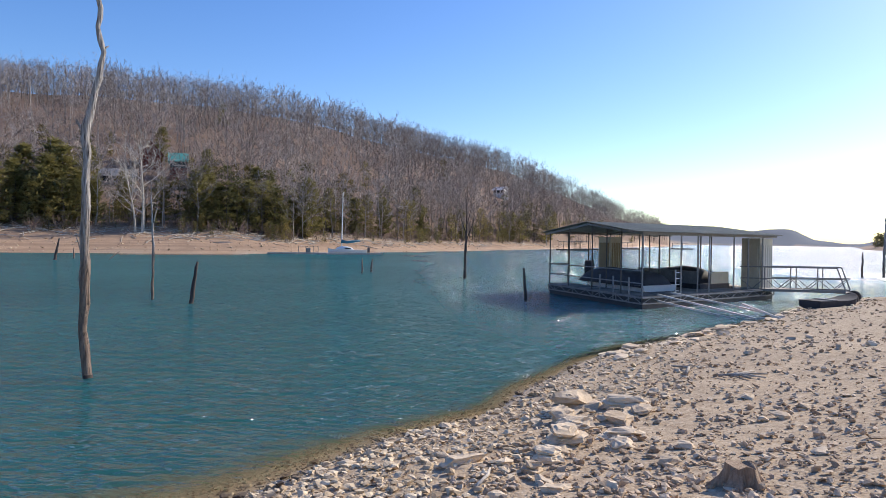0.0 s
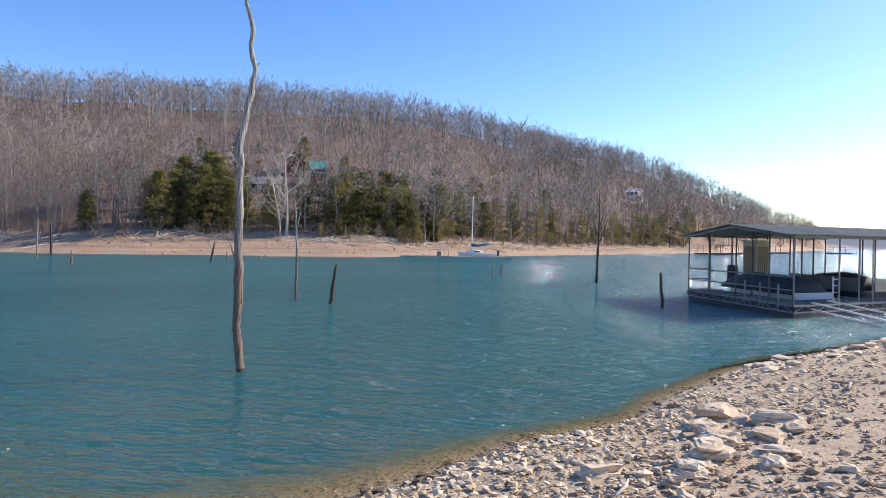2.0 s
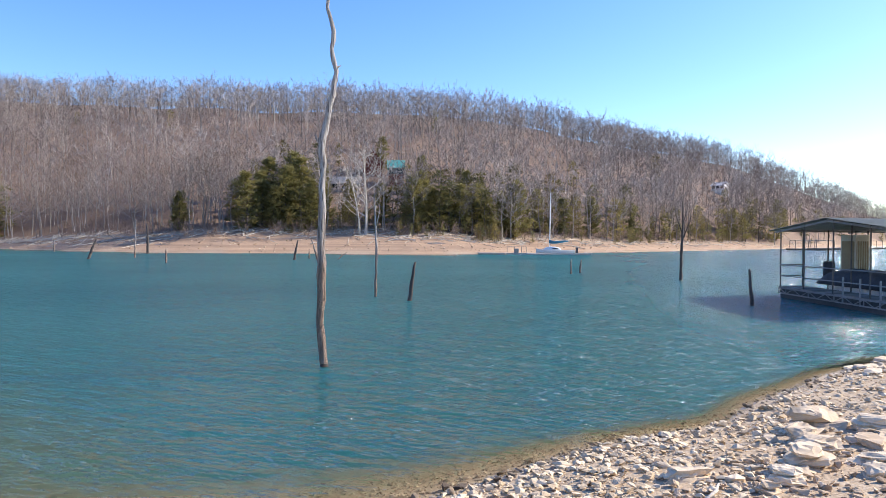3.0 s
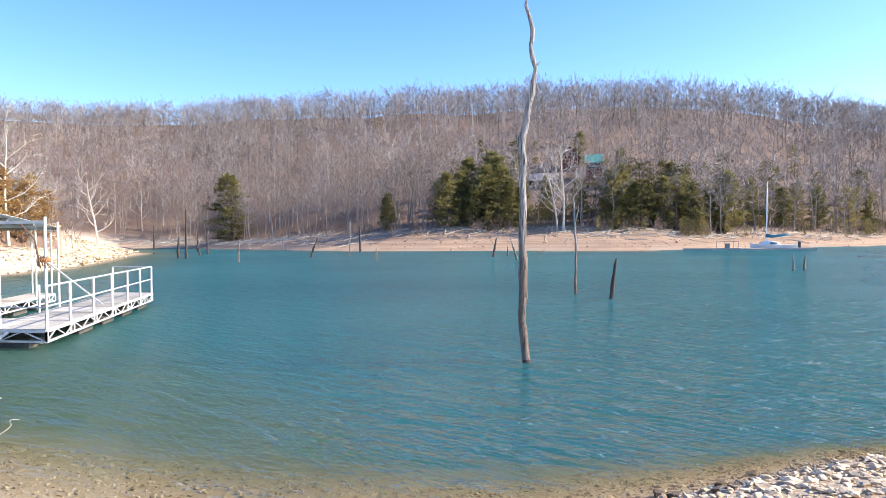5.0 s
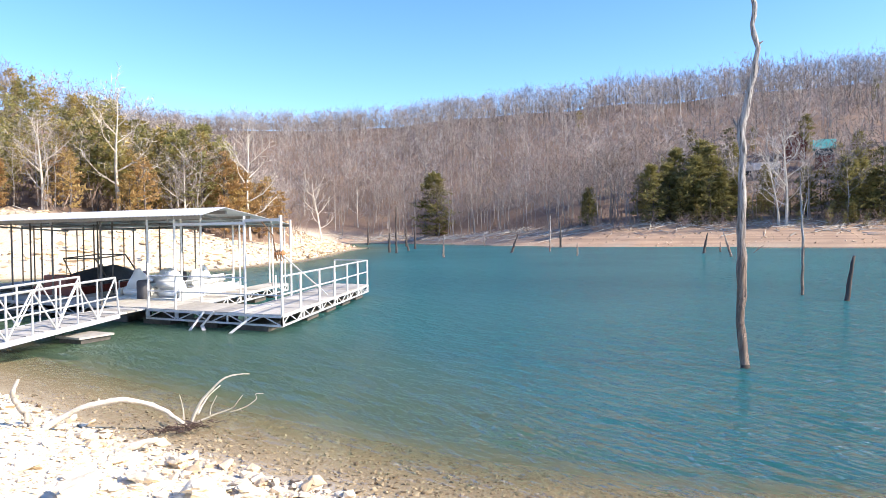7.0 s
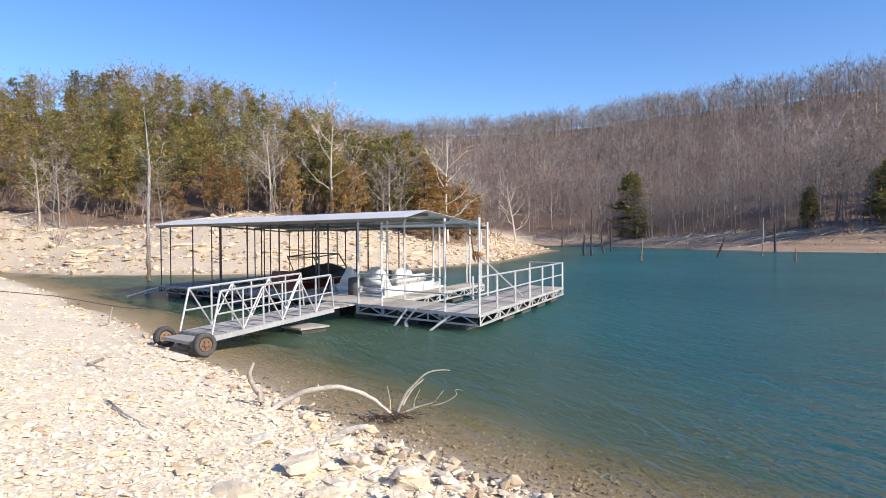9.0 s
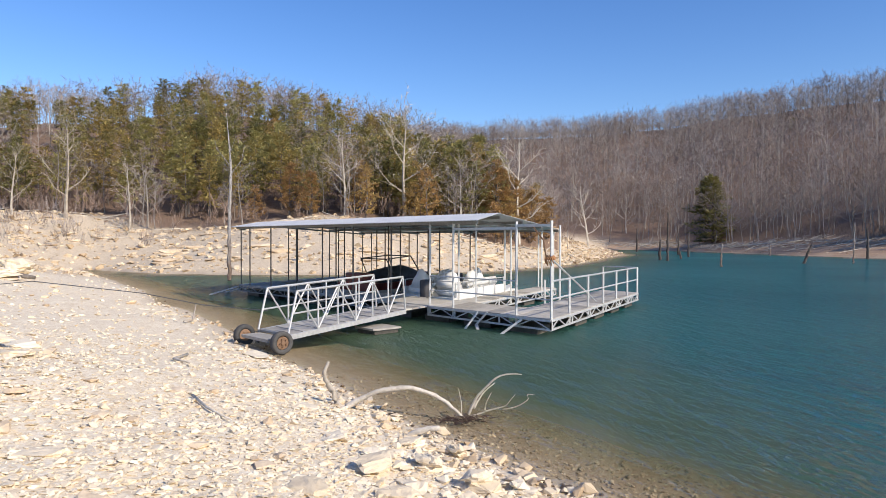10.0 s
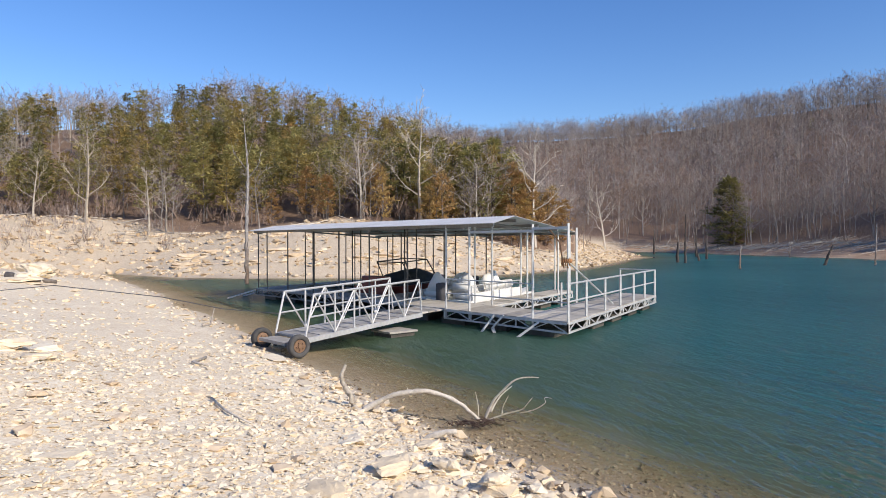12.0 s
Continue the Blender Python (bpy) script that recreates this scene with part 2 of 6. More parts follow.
def ground_mat():
    """Shore gravel, pink clay beaches and leaf litter under the woods, by the zones of the land."""
    m = Nodes("ground", 0.95)
    n1 = m.noise(0.35, 5, 0.6)
    n2 = m.noise(3.0, 5, 0.65)
    n3 = m.noise(28, 4, 0.7)
    v = m.noise(9, 6, 0.7)
    f = m.math("ADD", m.math("MULTIPLY", n2, 0.5), m.math("MULTIPLY", n3, 0.5))
    grit = m.add("ShaderNodeSeparateColor")
    m.link(m.voronoi(26, out="Color"), grit.inputs[0])
    chip = m.voronoi(26)
    f = m.math("ADD", m.math("MULTIPLY", f, 0.75), m.math("MULTIPLY", grit.outputs[0], 0.25))
    gravel = m.ramp(f, [(0.32, (0.28, 0.20, 0.125)), (0.5, (0.45, 0.345, 0.228)), (0.68, (0.60, 0.48, 0.335))])
    gravel = m.mix(m.math("MULTIPLY", n1, 0.35), gravel, (0.40, 0.29, 0.195))
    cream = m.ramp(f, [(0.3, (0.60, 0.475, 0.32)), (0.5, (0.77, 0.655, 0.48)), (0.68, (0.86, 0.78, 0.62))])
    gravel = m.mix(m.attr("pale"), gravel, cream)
    clay = m.ramp(m.math('ADD', m.math('MULTIPLY', f, 0.7), m.math('MULTIPLY', n1, 0.3)), [(0.35, (0.31, 0.20, 0.125)), (0.65, (0.52, 0.36, 0.235))])
    # old water levels left as faint level lines on the clay
    sep = m.add("ShaderNodeSeparateXYZ")
    m.link(m.pos, sep.inputs[0])
    lvl = m.noise(1.0, 4, 0.7, stretch=(0.02, 0.02, 3.2))
    clay = m.mix(m.math("MULTIPLY", m.ramp(lvl, [(0.42, (1, 1, 1)), (0.56, (0, 0, 0))]), 0.55), clay, (0.21, 0.135, 0.09))
    litter = m.ramp(f, [(0.35, (0.10, 0.065, 0.045)), (0.65, (0.29, 0.19, 0.128))])
    c = m.mix(m.attr("clay"), gravel, clay)
    c = m.mix(m.attr("wood"), c, litter)
    # distance haze is put into the far land's colour as a blue-grey tint
    c = m.mix(m.attr("far_haze"), c, (0.11, 0.135, 0.17))
    # algae and silt on stones that lie under water, wet rim at the water's edge
    c = m.mix(m.attr("wet"), c, m.mix(f, (0.23, 0.17, 0.12), (0.56, 0.45, 0.33)))
    m.color(c)
    h = m.math("ADD", m.math("MULTIPLY", v, 0.8), m.math("SUBTRACT", m.math("MULTIPLY", n3, 0.5), chip))
    m.bump(h, 0.32, 0.025)
    return m.mat


M["ground"] = ground_mat()


def water_mat():
    """Lake water: clear over the shallows, green-blue scattering body where it is deep, wind ripples."""
    m = Nodes("lake_water")
    w0 = m.noise(1.0, 2, 0.5, stretch=(0.055, 0.16, 1, 22))
    w1 = m.noise(1.0, 3, 0.6, stretch=(0.95, 2.5, 1, 32))
    w2 = m.noise(1.0, 2, 0.5, stretch=(0.28, 0.9, 1, 25))
    w3 = m.noise(1.0, 3, 0.6, stretch=(3.4, 8.0, 1, 38))
    gust = m.noise(0.06, 2, 0.5)
    h = m.math("ADD", m.math("MULTIPLY", w1, 0.55), m.math("MULTIPLY", w2, 0.55))
    h = m.math("ADD", h, m.math("MULTIPLY", w3, 0.1))
    h = m.math("ADD", h, m.math("MULTIPLY", w0, 0.6))
    h = m.math("MULTIPLY", h, m.math("ADD", gust, 0.45))
    h = m.math("MULTIPLY", h, m.math("ADD", m.math("MULTIPLY", m.attr("open"), 0.7), 1.95))
    h = m.math("MULTIPLY", h, m.math("ADD", m.math("MULTIPLY", m.attr("murk"), 0.82), 0.18))
    h = m.math("MULTIPLY", h, m.math("SUBTRACT", 1.0, m.math("MULTIPLY", m.attr("lee"), 0.6)))
    bump = m.add("ShaderNodeBump")
    bump.inputs["Strength"].default_value = 1.0
    bump.inputs["Distance"].default_value = 1.0
    m.link(h, bump.inputs["Height"])
    big = m.noise(0.05, 3, 0.5)
    body = m.ramp(big, [(0.3, (0.015, 0.083, 0.079)), (0.7, (0.026, 0.120, 0.115))])
    # silt lends the shelving margins an olive tint
    body = m.mix(m.attr("deep"), m.ramp(big, [(0.3, (0.048, 0.085, 0.045)), (0.7, (0.075, 0.115, 0.062))]), body)
    sub = m.bsdf
    sub.subsurface_method = "BURLEY"
    m.link(body, sub.inputs["Base Color"])
    sub.inputs["Subsurface Weight"].default_value = 1.0
    sub.inputs["Subsurface Radius"].default_value = (1.0, 1.0, 1.0)
    sub.inputs["Subsurface Scale"].default_value = 2.5
    sub.inputs["Specular IOR Level"].default_value = 0.0
    sub.inputs["Roughness"].default_value = 1.0
    clear = m.add("ShaderNodeBsdfTransparent")
    clear.inputs["Color"].default_value = (0.85, 0.84, 0.76, 1)
    under = m.add("ShaderNodeMixShader")
    m.link(m.attr("murk"), under.inputs[0])
    m.link(clear.outputs[0], under.inputs[1])
    dif = m.add("ShaderNodeBsdfDiffuse")
    m.link(body, dif.inputs["Color"])
    m.link(bump.outputs[0], dif.inputs["Normal"])
    deep = m.add("ShaderNodeMixShader")
    deep.inputs[0].default_value = 0.04
    m.link(sub.outputs[0], deep.inputs[1])
    m.link(dif.outputs[0], deep.inputs[2])
    m.link(deep.outputs[0], under.inputs[2])
    gl = m.add("ShaderNodeBsdfGlossy")
    m.link(m.math("ADD", m.math("MULTIPLY", m.attr("glint"), 0.42), m.math("ADD", m.math("MULTIPLY", m.attr("open"), 0.06), 0.05)), gl.inputs["Roughness"])
    m.link(bump.outputs[0], gl.inputs["Normal"])
    fr = m.add("ShaderNodeFresnel")
    fr.inputs["IOR"].default_value = 1.33
    m.link(bump.outputs[0], fr.inputs["Normal"])
    mixs = m.add("ShaderNodeMixShader")
    cap = m.math("MINIMUM", fr.outputs[0], 0.58)
    m.link(m.math("MULTIPLY", cap, m.math("MULTIPLY", m.math("SUBTRACT", m.math("ADD", m.math("MULTIPLY", m.attr("open"), 1.0), 0.58), m.math("MULTIPLY", m.attr("lee"), 0.2)), m.math("ADD", m.math("MULTIPLY", m.attr("murk"), 0.4), 0.6))), mixs.inputs[0])
    m.link(under.outputs[0], mixs.inputs[1])
    m.link(gl.outputs[0], mixs.inputs[2])
    m.link(mixs.outputs[0], m.out.inputs["Surface"])
    return m.mat


M["water"] = water_mat()

# ---- the land: one sheet from the near bank to the horizon ----
def polar(az, r):
    a = np.radians(az)
    return np.stack([-np.sin(a) * r, np.cos(a) * r], -1)


# near bank of the cove, by azimuth and distance, from the lake round to the inlet
NEAR = [(-78, 1500), (-72, 420), (-60, 120), (-45, 62), (-38, 48), (-33, 41.5), (-30, 38.5), (-27, 31.4), (-24, 25), (-21, 22.3),
        (-18, 19.4), (-15, 17.8), (-12, 15.5), (-7.5, 12.6), (-5, 10.8), (4.2, 9.2), (10, 8.1), (15.3, 7.4), (25, 6.5),
        (40, 6.1), (54, 6.6), (61, 7.3), (65.5, 7.75), (69.6, 8.6), (74.7, 9.7), (81, 12.3), (85.6, 15.2), (89.2, 20.0),
        (94, 28.2), (97.6, 45), (100, 57)]
# inlet, rocky point, head of the cove, clay beach under the wooded hill, open lake
FAR = [(101.5, 62), (99.6, 65), (95, 55.5), (90, 53), (80, 51.2), (68, 57.2), (63.4, 67.5), (61, 80), (59, 105), (57.9, 126),
       (59, 150), (58.5, 195), (54, 186), (51, 163), (47, 142), (41, 122), (35, 115), (28, 115), (20, 112), (14, 115), (9, 130),
       (4, 141), (-2, 176), (-8.7, 240), (-13, 335), (-17, 500), (-18.4, 620), (-17.5, 900), (-20, 1500), (-25, 1650), (-30, 1750),
       (-31, 1500), (-31.6, 520), (-33, 480), (-40, 520), (-55, 900)]
SHORE = np.array([polar(a, r) for a, r in NEAR + FAR])


def shore_distance(p):
    """Signed distance to the water's edge: above 0 on land, below 0 in the water."""
    best = np.full(len(p), 1e9)
    inside = np.zeros(len(p), bool)
    n = len(SHORE)
    for i in range(n):
        a, b = SHORE[i], SHORE[(i + 1) % n]
        ab = b - a
        t = np.clip(((p - a) @ ab) / (ab @ ab), 0, 1)
        q = a + t[:, None] * ab
        best = np.minimum(best, np.hypot(*(p - q).T))
        hit = ((a[1] > p[:, 1]) != (b[1] > p[:, 1]))
        dy = b[1] - a[1] if b[1] != a[1] else 1e-9
        inside ^= hit & (p[:, 0] < (b[0] - a[0]) * (p[:, 1] - a[1]) / dy + a[0])
    return np.where(inside, -best, best)


def smooth(x):
    x = np.clip(x, 0, 1)
    return x * x * (3 - 2 * x)


def wob(x, y, s, seed=0.0):
    """Cheap layered waves for uneven ground, between about -1 and 1."""
    return (np.sin(x / s + 1.3 * np.sin(y / s * 0.7 + seed)) + np.sin(y / s * 1.1 + 1.7 * np.sin(x / s * 0.6 + seed * 2))
            + 0.5 * np.sin((x + y) / s * 2.3 + seed) + 0.5 * np.sin((x - y) / s * 2.9 + seed * 3)) / 3


def tab(az, rows):
    rows = sorted(rows)
    return np.interp(az, [r[0] for r in rows], [r[1] for r in rows])


# the wooded hill: foot and ridge distance, ridge ground height
HILL_FOOT = [(-22, 680), (-18, 615), (-13, 352), (-9, 258), (-2, 192), (4, 156), (9, 145), (14, 130), (20, 127), (28, 131), (35, 132), (41, 139), (47, 160), (51, 174), (54, 195), (58, 202), (64, 208), (75, 220), (110, 240)]
HILL_RIDGE = [(-22, 760), (-18, 700), (-13, 500), (-9, 430), (-2, 385), (4, 350), (9, 335), (14, 320), (20, 315), (28, 320), (35, 330), (41, 350), (47, 385), (54, 420), (62, 440), (75, 440), (110, 440)]
HILL_TOP = [(-24, 0), (-18.5, 6.9), (-17.9, 9.3), (-14.6, 17.2), (-10, 27.7), (-5.3, 38.2), (0.1, 44.2), (4.5, 47.0), (8.8, 50.8), (14, 53.1), (18, 54.1), (23, 55.9), (27, 56.7), (33, 56.3), (37.7, 58.9), (41, 58.7), (46, 62.0), (50, 64.7), (53, 65.4), (59, 64.0), (65, 63.0), (70, 62.2), (110, 55.9)]
# the rocky point with its mixed woods
PEN_FOOT = [(58, 150), (60, 112), (62, 92), (64, 84), (68, 76), (80, 72), (90, 75), (95, 78), (100, 88), (106, 92), (125, 92), (150, 100)]
PEN_RIDGE = [(58, 190), (62, 140), (66, 138), (72, 150), (80, 165), (90, 175), (100, 180), (110, 185), (150, 200)]
PEN_TOP = [(57, 0), (61, 0), (62.4, 0), (66.1, 2.4), (69.4, 9.7), (72.7, 14.3), (77.4, 19.7), (82, 24.0), (86.6, 27.7), (91, 29.8), (95, 28.0), (98.4, 26.7), (102.9, 26.5), (106.2, 24.2), (125, 24.2), (150, 15.2)]


def ground_height(p):
    """Height of the ground and the zones it carries at points p (n, 2)."""
    x, y = p[:, 0], p[:, 1]
    r = np.hypot(x, y)
    az = np.degrees(np.arctan2(-x, y))
    d = shore_distance(p)
    d = d + 0.35 * wob(x, y, 2.2, 1.0) * smooth(r / 30) + 1.2 * wob(x, y, 9.0, 2.0) * smooth((r - 40) / 60)
    reach = tab(az, NEAR)
    off = np.where(az > 100, smooth((r - 52) / 22), np.where(az < -78, smooth((r - 300) / 300), smooth((r - reach - 7) / 9)))
    near = off < 0.5
    land = (0.15 + 0.11 * off) * np.minimum(d, 8) + (0.09 + 0.15 * off) * np.clip(d - 8, 0, 14) + 0.03 * np.clip(d - 22, 0, 60)
    # stepped ledges on the rocky point
    pen = (az > 56) & (r > 48) & (az < 125) & ~near
    step = np.where(pen & (d > 1), 0.35 * (np.mod(d * 0.26 + 0.4 * wob(x, y, 7, 4), 1.0) - 0.5), 0)
    bed = tab(az, [(-40, 0.34), (3, 0.3), (22, 0.19), (42, 0.14), (60, 0.13)])
    wet = np.where(d < -12, -bed * 12 + 0.32 * (d + 12), bed * d)
    z = np.where(d > 0, land + step * smooth(d / 3), np.maximum(wet, -6))
    z = z + (0.05 * wob(x, y, 0.9, 3.0) + 0.10 * wob(x, y, 3.1, 5.0) * np.minimum(1, r / 12)) * smooth((d + 0.3) / 2)
    wood = np.zeros_like(z)
    for foot, ridge, top in ((HILL_FOOT, HILL_RIDGE, HILL_TOP), (PEN_FOOT, PEN_RIDGE, PEN_TOP)):
        f, g, t = tab(az, foot), tab(az, ridge), tab(az, top)
        if foot is PEN_FOOT:
            t = np.where((az < 57) | (az > 160), 0, t)
        else:
            t = np.where((az < -24) | (az > 125), 0, t)
        u = (r - f) / (g - f)
        rise = np.where(u < 1, 0.35 * smooth(u) + 0.65 * np.clip(u, 0, 1), 1 - 0.5 * smooth((u - 1) / 3))
        hill = t * rise + np.where(u > 0, 4.0 * smooth(u * 8), 0) * (t > 0.5)
        hill = hill + np.where((u > 0.1) & (t > 5), 1.5 * wob(x, y, 23, 7) * smooth(u * 3), 0)
        z = np.where(d > 0, np.maximum(z, hill), z)
        wood = np.maximum(wood, np.where(t > 0.5, smooth((u + 0.02) / 0.05), 0))
    # low hills over the open lake
    far = (az < -17) & (r > 1400)
    z = np.where(far & (d > 0), np.maximum(z, 48 * smooth(d / 160) * (0.85 + 0.12 * wob(x, y, 130, 1) + 0.03 * wob(x, y, 9, 3))
                 * tab(az, [(-75, 0.6), (-34, 0.7), (-31, 0.1), (-29.5, 0.28), (-28.4, 0.4), (-27.0, 0.95), (-25.8, 1.0), (-24, 0.85), (-21, 0.9), (-17, 0.9)])), z)
    wood = np.where(far & (d > 15), 1.0, wood)
    head = (az < -31) & (r > 470) & (r < 1400)
    z = np.where(head & (d > 0), np.maximum(z, 9 * smooth(d / 60)), z)
    wood = np.where(head & (d > 10), 1.0, wood)
    wood = np.where((az > 112) & (r > 90), 1.0, wood)
    clay = smooth((60.5 - az) / 2) * smooth((r - 80) / 15)
    return z, d, wood, clay


AZ = np.unique(np.concatenate([np.arange(-180, -40, 4), np.arange(-40, 112, 0.4), np.arange(112, 181, 4)]))[:-1]
RAD = np.concatenate([[0.0], 0.5 * 1.034 ** np.arange(0, 272)])


def sheet(name, radii, heights=None):
    a, r = np.meshgrid(AZ, radii[1:])
    p = np.concatenate([[[0, 0]], polar(a.ravel(), r.ravel())])
    na, nr = len(AZ), len(radii) - 1
    i, j = np.meshgrid(np.arange(nr - 1), np.arange(na), indexing="ij")
    j2 = (j + 1) % na
    quad = np.stack([1 + i * na + j, 1 + (i + 1) * na + j, 1 + (i + 1) * na + j2, 1 + i * na + j2], -1).reshape(-1, 4)[:, ::-1]
    fan = [(0, 1 + (k + 1) % na, 1 + k) for k in range(na)]
    z, d, wood, clay = ground_height(p)
    az = np.degrees(np.arctan2(-p[:, 0], p[:, 1]))
    me = bpy.data.meshes.new(name)
    me.from_pydata(np.column_stack([p, z if heights is None else np.full(len(p), heights)]).tolist(), [], quad.tolist() + fan)
    me.polygons.foreach_set("use_smooth", np.ones(len(me.polygons), bool))
    for key, v in (("wood", wood), ("far_haze", smooth((np.hypot(*p.T) - 900) / 500)), ("clay", clay * (1 - wood)), ("wet", smooth((0.12 - z) / 0.2)),
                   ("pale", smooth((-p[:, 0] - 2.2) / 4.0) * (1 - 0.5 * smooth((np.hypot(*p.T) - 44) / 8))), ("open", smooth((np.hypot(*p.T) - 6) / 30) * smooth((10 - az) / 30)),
                   ("glint", smooth((-az - 16) / 16) * smooth((np.hypot(*p.T) - 45) / 40)),
                   ("deep", smooth((-z - 0.1) / tab(az, [(0, 0.12), (35, 0.3), (60, 1.7), (100, 2.4)]))), ("lee", smooth((az - 42) / 25)),
                   ("murk", smooth((-z - 0.02) / tab(az, [(-40, 0.1), (-10, 0.12), (8, 0.16), (30, 0.25), (60, 0.34), (100, 0.44)])) ** 0.75)):
        me.attributes.new(key, "FLOAT", "POINT").data.foreach_set("value", v.astype(np.float32))
    me.update()
    return me


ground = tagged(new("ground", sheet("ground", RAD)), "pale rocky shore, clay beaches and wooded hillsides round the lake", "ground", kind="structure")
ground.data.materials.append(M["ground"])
water = tagged(new("water", sheet("water", np.concatenate([RAD[RAD < 45], RAD[RAD >= 45][::3]]), 0.0)), "wind-rippled blue-green lake water", "water", kind="structure")
water.data.materials.append(M["water"])
water.visible_shadow = False


def z_at(x, y):
    return float(ground_height(np.array([[x, y]], float))[0][0])

# ---- helpers for things ----
BASE = {}


def thing(name, at, label, category, group="", kind=""):
    ob = new(name)
    ob.location = at
    ob.empty_display_size = 0.2
    BASE[ob] = Vector(at)
    return tagged(ob, label, category, group, kind)


def part(name, bm, material, parent, label="", smooth_faces=False):
    """Links bm (built in the world's metres) as one mesh under a thing or a part."""
    base = BASE[parent]
    bmesh.ops.translate(bm, verts=bm.verts, vec=-base)
    me = bpy.data.meshes.new(name)
    if smooth_faces:
        for f in bm.faces:
            f.smooth = True
    bm.to_mesh(me)
    bm.free()
    me.materials.append(M[material])
    ob = new(name, me)
    ob.parent = parent
    BASE[ob] = base
    if label:
        tagged(ob, label)
    return ob


def single(name, bm, material, at, label, category, group="", kind="", smooth_faces=False):
    """A thing that is one plain mesh."""
    bmesh.ops.translate(bm, verts=bm.verts, vec=-Vector(at))
    me = bpy.data.meshes.new(name)
    if smooth_faces:
        for f in bm.faces:
            f.smooth = True
    bm.to_mesh(me)
    bm.free()
    me.materials.append(M[material])
    ob = new(name, me)
    ob.location = at
    return tagged(ob, label, category, group, kind)


def B(*calls):
    return bmesh.new()


def tube(bm, pts, radii, n=6, cap=True):
    """A tapered tube along points."""
    pts = [Vector(p) for p in pts]
    if isinstance(radii, (int, float)):
        radii = [radii] * len(pts)
    rings = []
    for i, p in enumerate(pts):
        d = (pts[min(i + 1, len(pts) - 1)] - pts[max(i - 1, 0)]).normalized()
        a = d.orthogonal().normalized() if abs(d.z) > 0.95 else d.cross(Vector((0, 0, 1))).normalized()
        b = d.cross(a)
        rings.append([bm.verts.new(p + (a * math.cos(k * math.tau / n) + b * math.sin(k * math.tau / n)) * radii[i]) for k in range(n)])
    for r, s in zip(rings, rings[1:]):
        for k in range(n):
            bm.faces.new((r[k], r[(k + 1) % n], s[(k + 1) % n], s[k]))
    if cap:
        bm.faces.new(rings[0][::-1])
        bm.faces.new(rings[-1])
    return bm


def beam(bm, p, q, w, h, lift=0.0):
    """A rectangular bar from p to q, w wide and h high."""
    p, q = Vector(p), Vector(q)
    d = (q - p).normalized()
    side = d.cross(Vector((0, 0, 1)))
    side = side.normalized() if side.length > 1e-3 else Vector((1, 0, 0))
    up = side.cross(d).normalized()
    vs = []
    for e in (p, q):
        for a, b in ((-1, -1), (1, -1), (1, 1), (-1, 1)):
            vs.append(bm.verts.new(e + side * a * w / 2 + up * (b * h / 2 + lift)))
    for f in ((3, 2, 1, 0), (4, 5, 6, 7), (0, 1, 5, 4), (1, 2, 6, 5), (2, 3, 7, 6), (3, 0, 4, 7)):
        bm.faces.new([vs[i] for i in f])
    return bm


def prism(bm, plan, z0, z1):
    """An upright prism over a plan of (x, y) corners."""
    lo = [bm.verts.new((x, y, z0)) for x, y in plan]
    hi = [bm.verts.new((x, y, z1)) for x, y in plan]
    n = len(plan)
    area = sum(plan[i][0] * plan[(i + 1) % n][1] - plan[(i + 1) % n][0] * plan[i][1] for i in range(n))
    if area < 0:
        lo, hi = lo[::-1], hi[::-1]
    bm.faces.new(lo[::-1])
    bm.faces.new(hi)
    for i in range(n):
        bm.faces.new((lo[i], lo[(i + 1) % n], hi[(i + 1) % n], hi[i]))
    return bm


def box(bm, c, size, rz=0.0, bev=0.0):
    m = Matrix.Translation(c) @ Matrix.Rotation(radians(rz), 4, "Z") @ Matrix.Diagonal((*size, 1))
    r = bmesh.ops.create_cube(bm, size=1, matrix=m)
    if bev:
        edges = {e for v in r["verts"] for e in v.link_edges}
        bmesh.ops.bevel(bm, geom=list(edges), offset=bev, segments=2, affect="EDGES", profile=0.6)
    return bm


# ---- trees ----
class Soup:
    """Triangles gathered fast for woods."""
    def __init__(self):
        self.v, self.f = [], []

    def tri(self, a, b, c):
        n = len(self.v)
        self.v += [a, b, c]
        self.f.append((n, n + 1, n + 2))

    def stick(self, p, q, r0, r1, n=3):
        d = (q - p)
        a = d.orthogonal().normalized()
        b = d.normalized().cross(a)
        k0 = len(self.v)
        for e, r in ((p, r0), (q, r1)):
            for k in range(n):
                t = k * math.tau / n
                self.v.append(e + (a * math.cos(t) + b * math.sin(t)) * r)
        for k in range(n):
            i, j = k0 + k, k0 + (k + 1) % n
            self.f.append((i, j, j + n))
            self.f.append((i, j + n, i + n))

    def sliver(self, p, d, w, rng):
        s = d.orthogonal().normalized()
        s.rotate(Matrix.Rotation(rng.random() * 6.28, 3, d.normalized()))
        self.tri(p - s * w / 2, p + s * w / 2, p + d)

    def arrays(self):
        return np.array([tuple(v) for v in self.v], np.float32), np.array(self.f, np.int32)


def vec(rng, up=0.0):
    v = Vector((rng.gauss(0, 1), rng.gauss(0, 1), rng.gauss(0, 1) + up))
    return v.normalized()


def bend(rng, d, amount, up=0.0):
    """A direction turned a little at random and, with up, drawn towards the sky."""
    return (d + vec(rng) * amount + Vector((0, 0, up))).normalized()


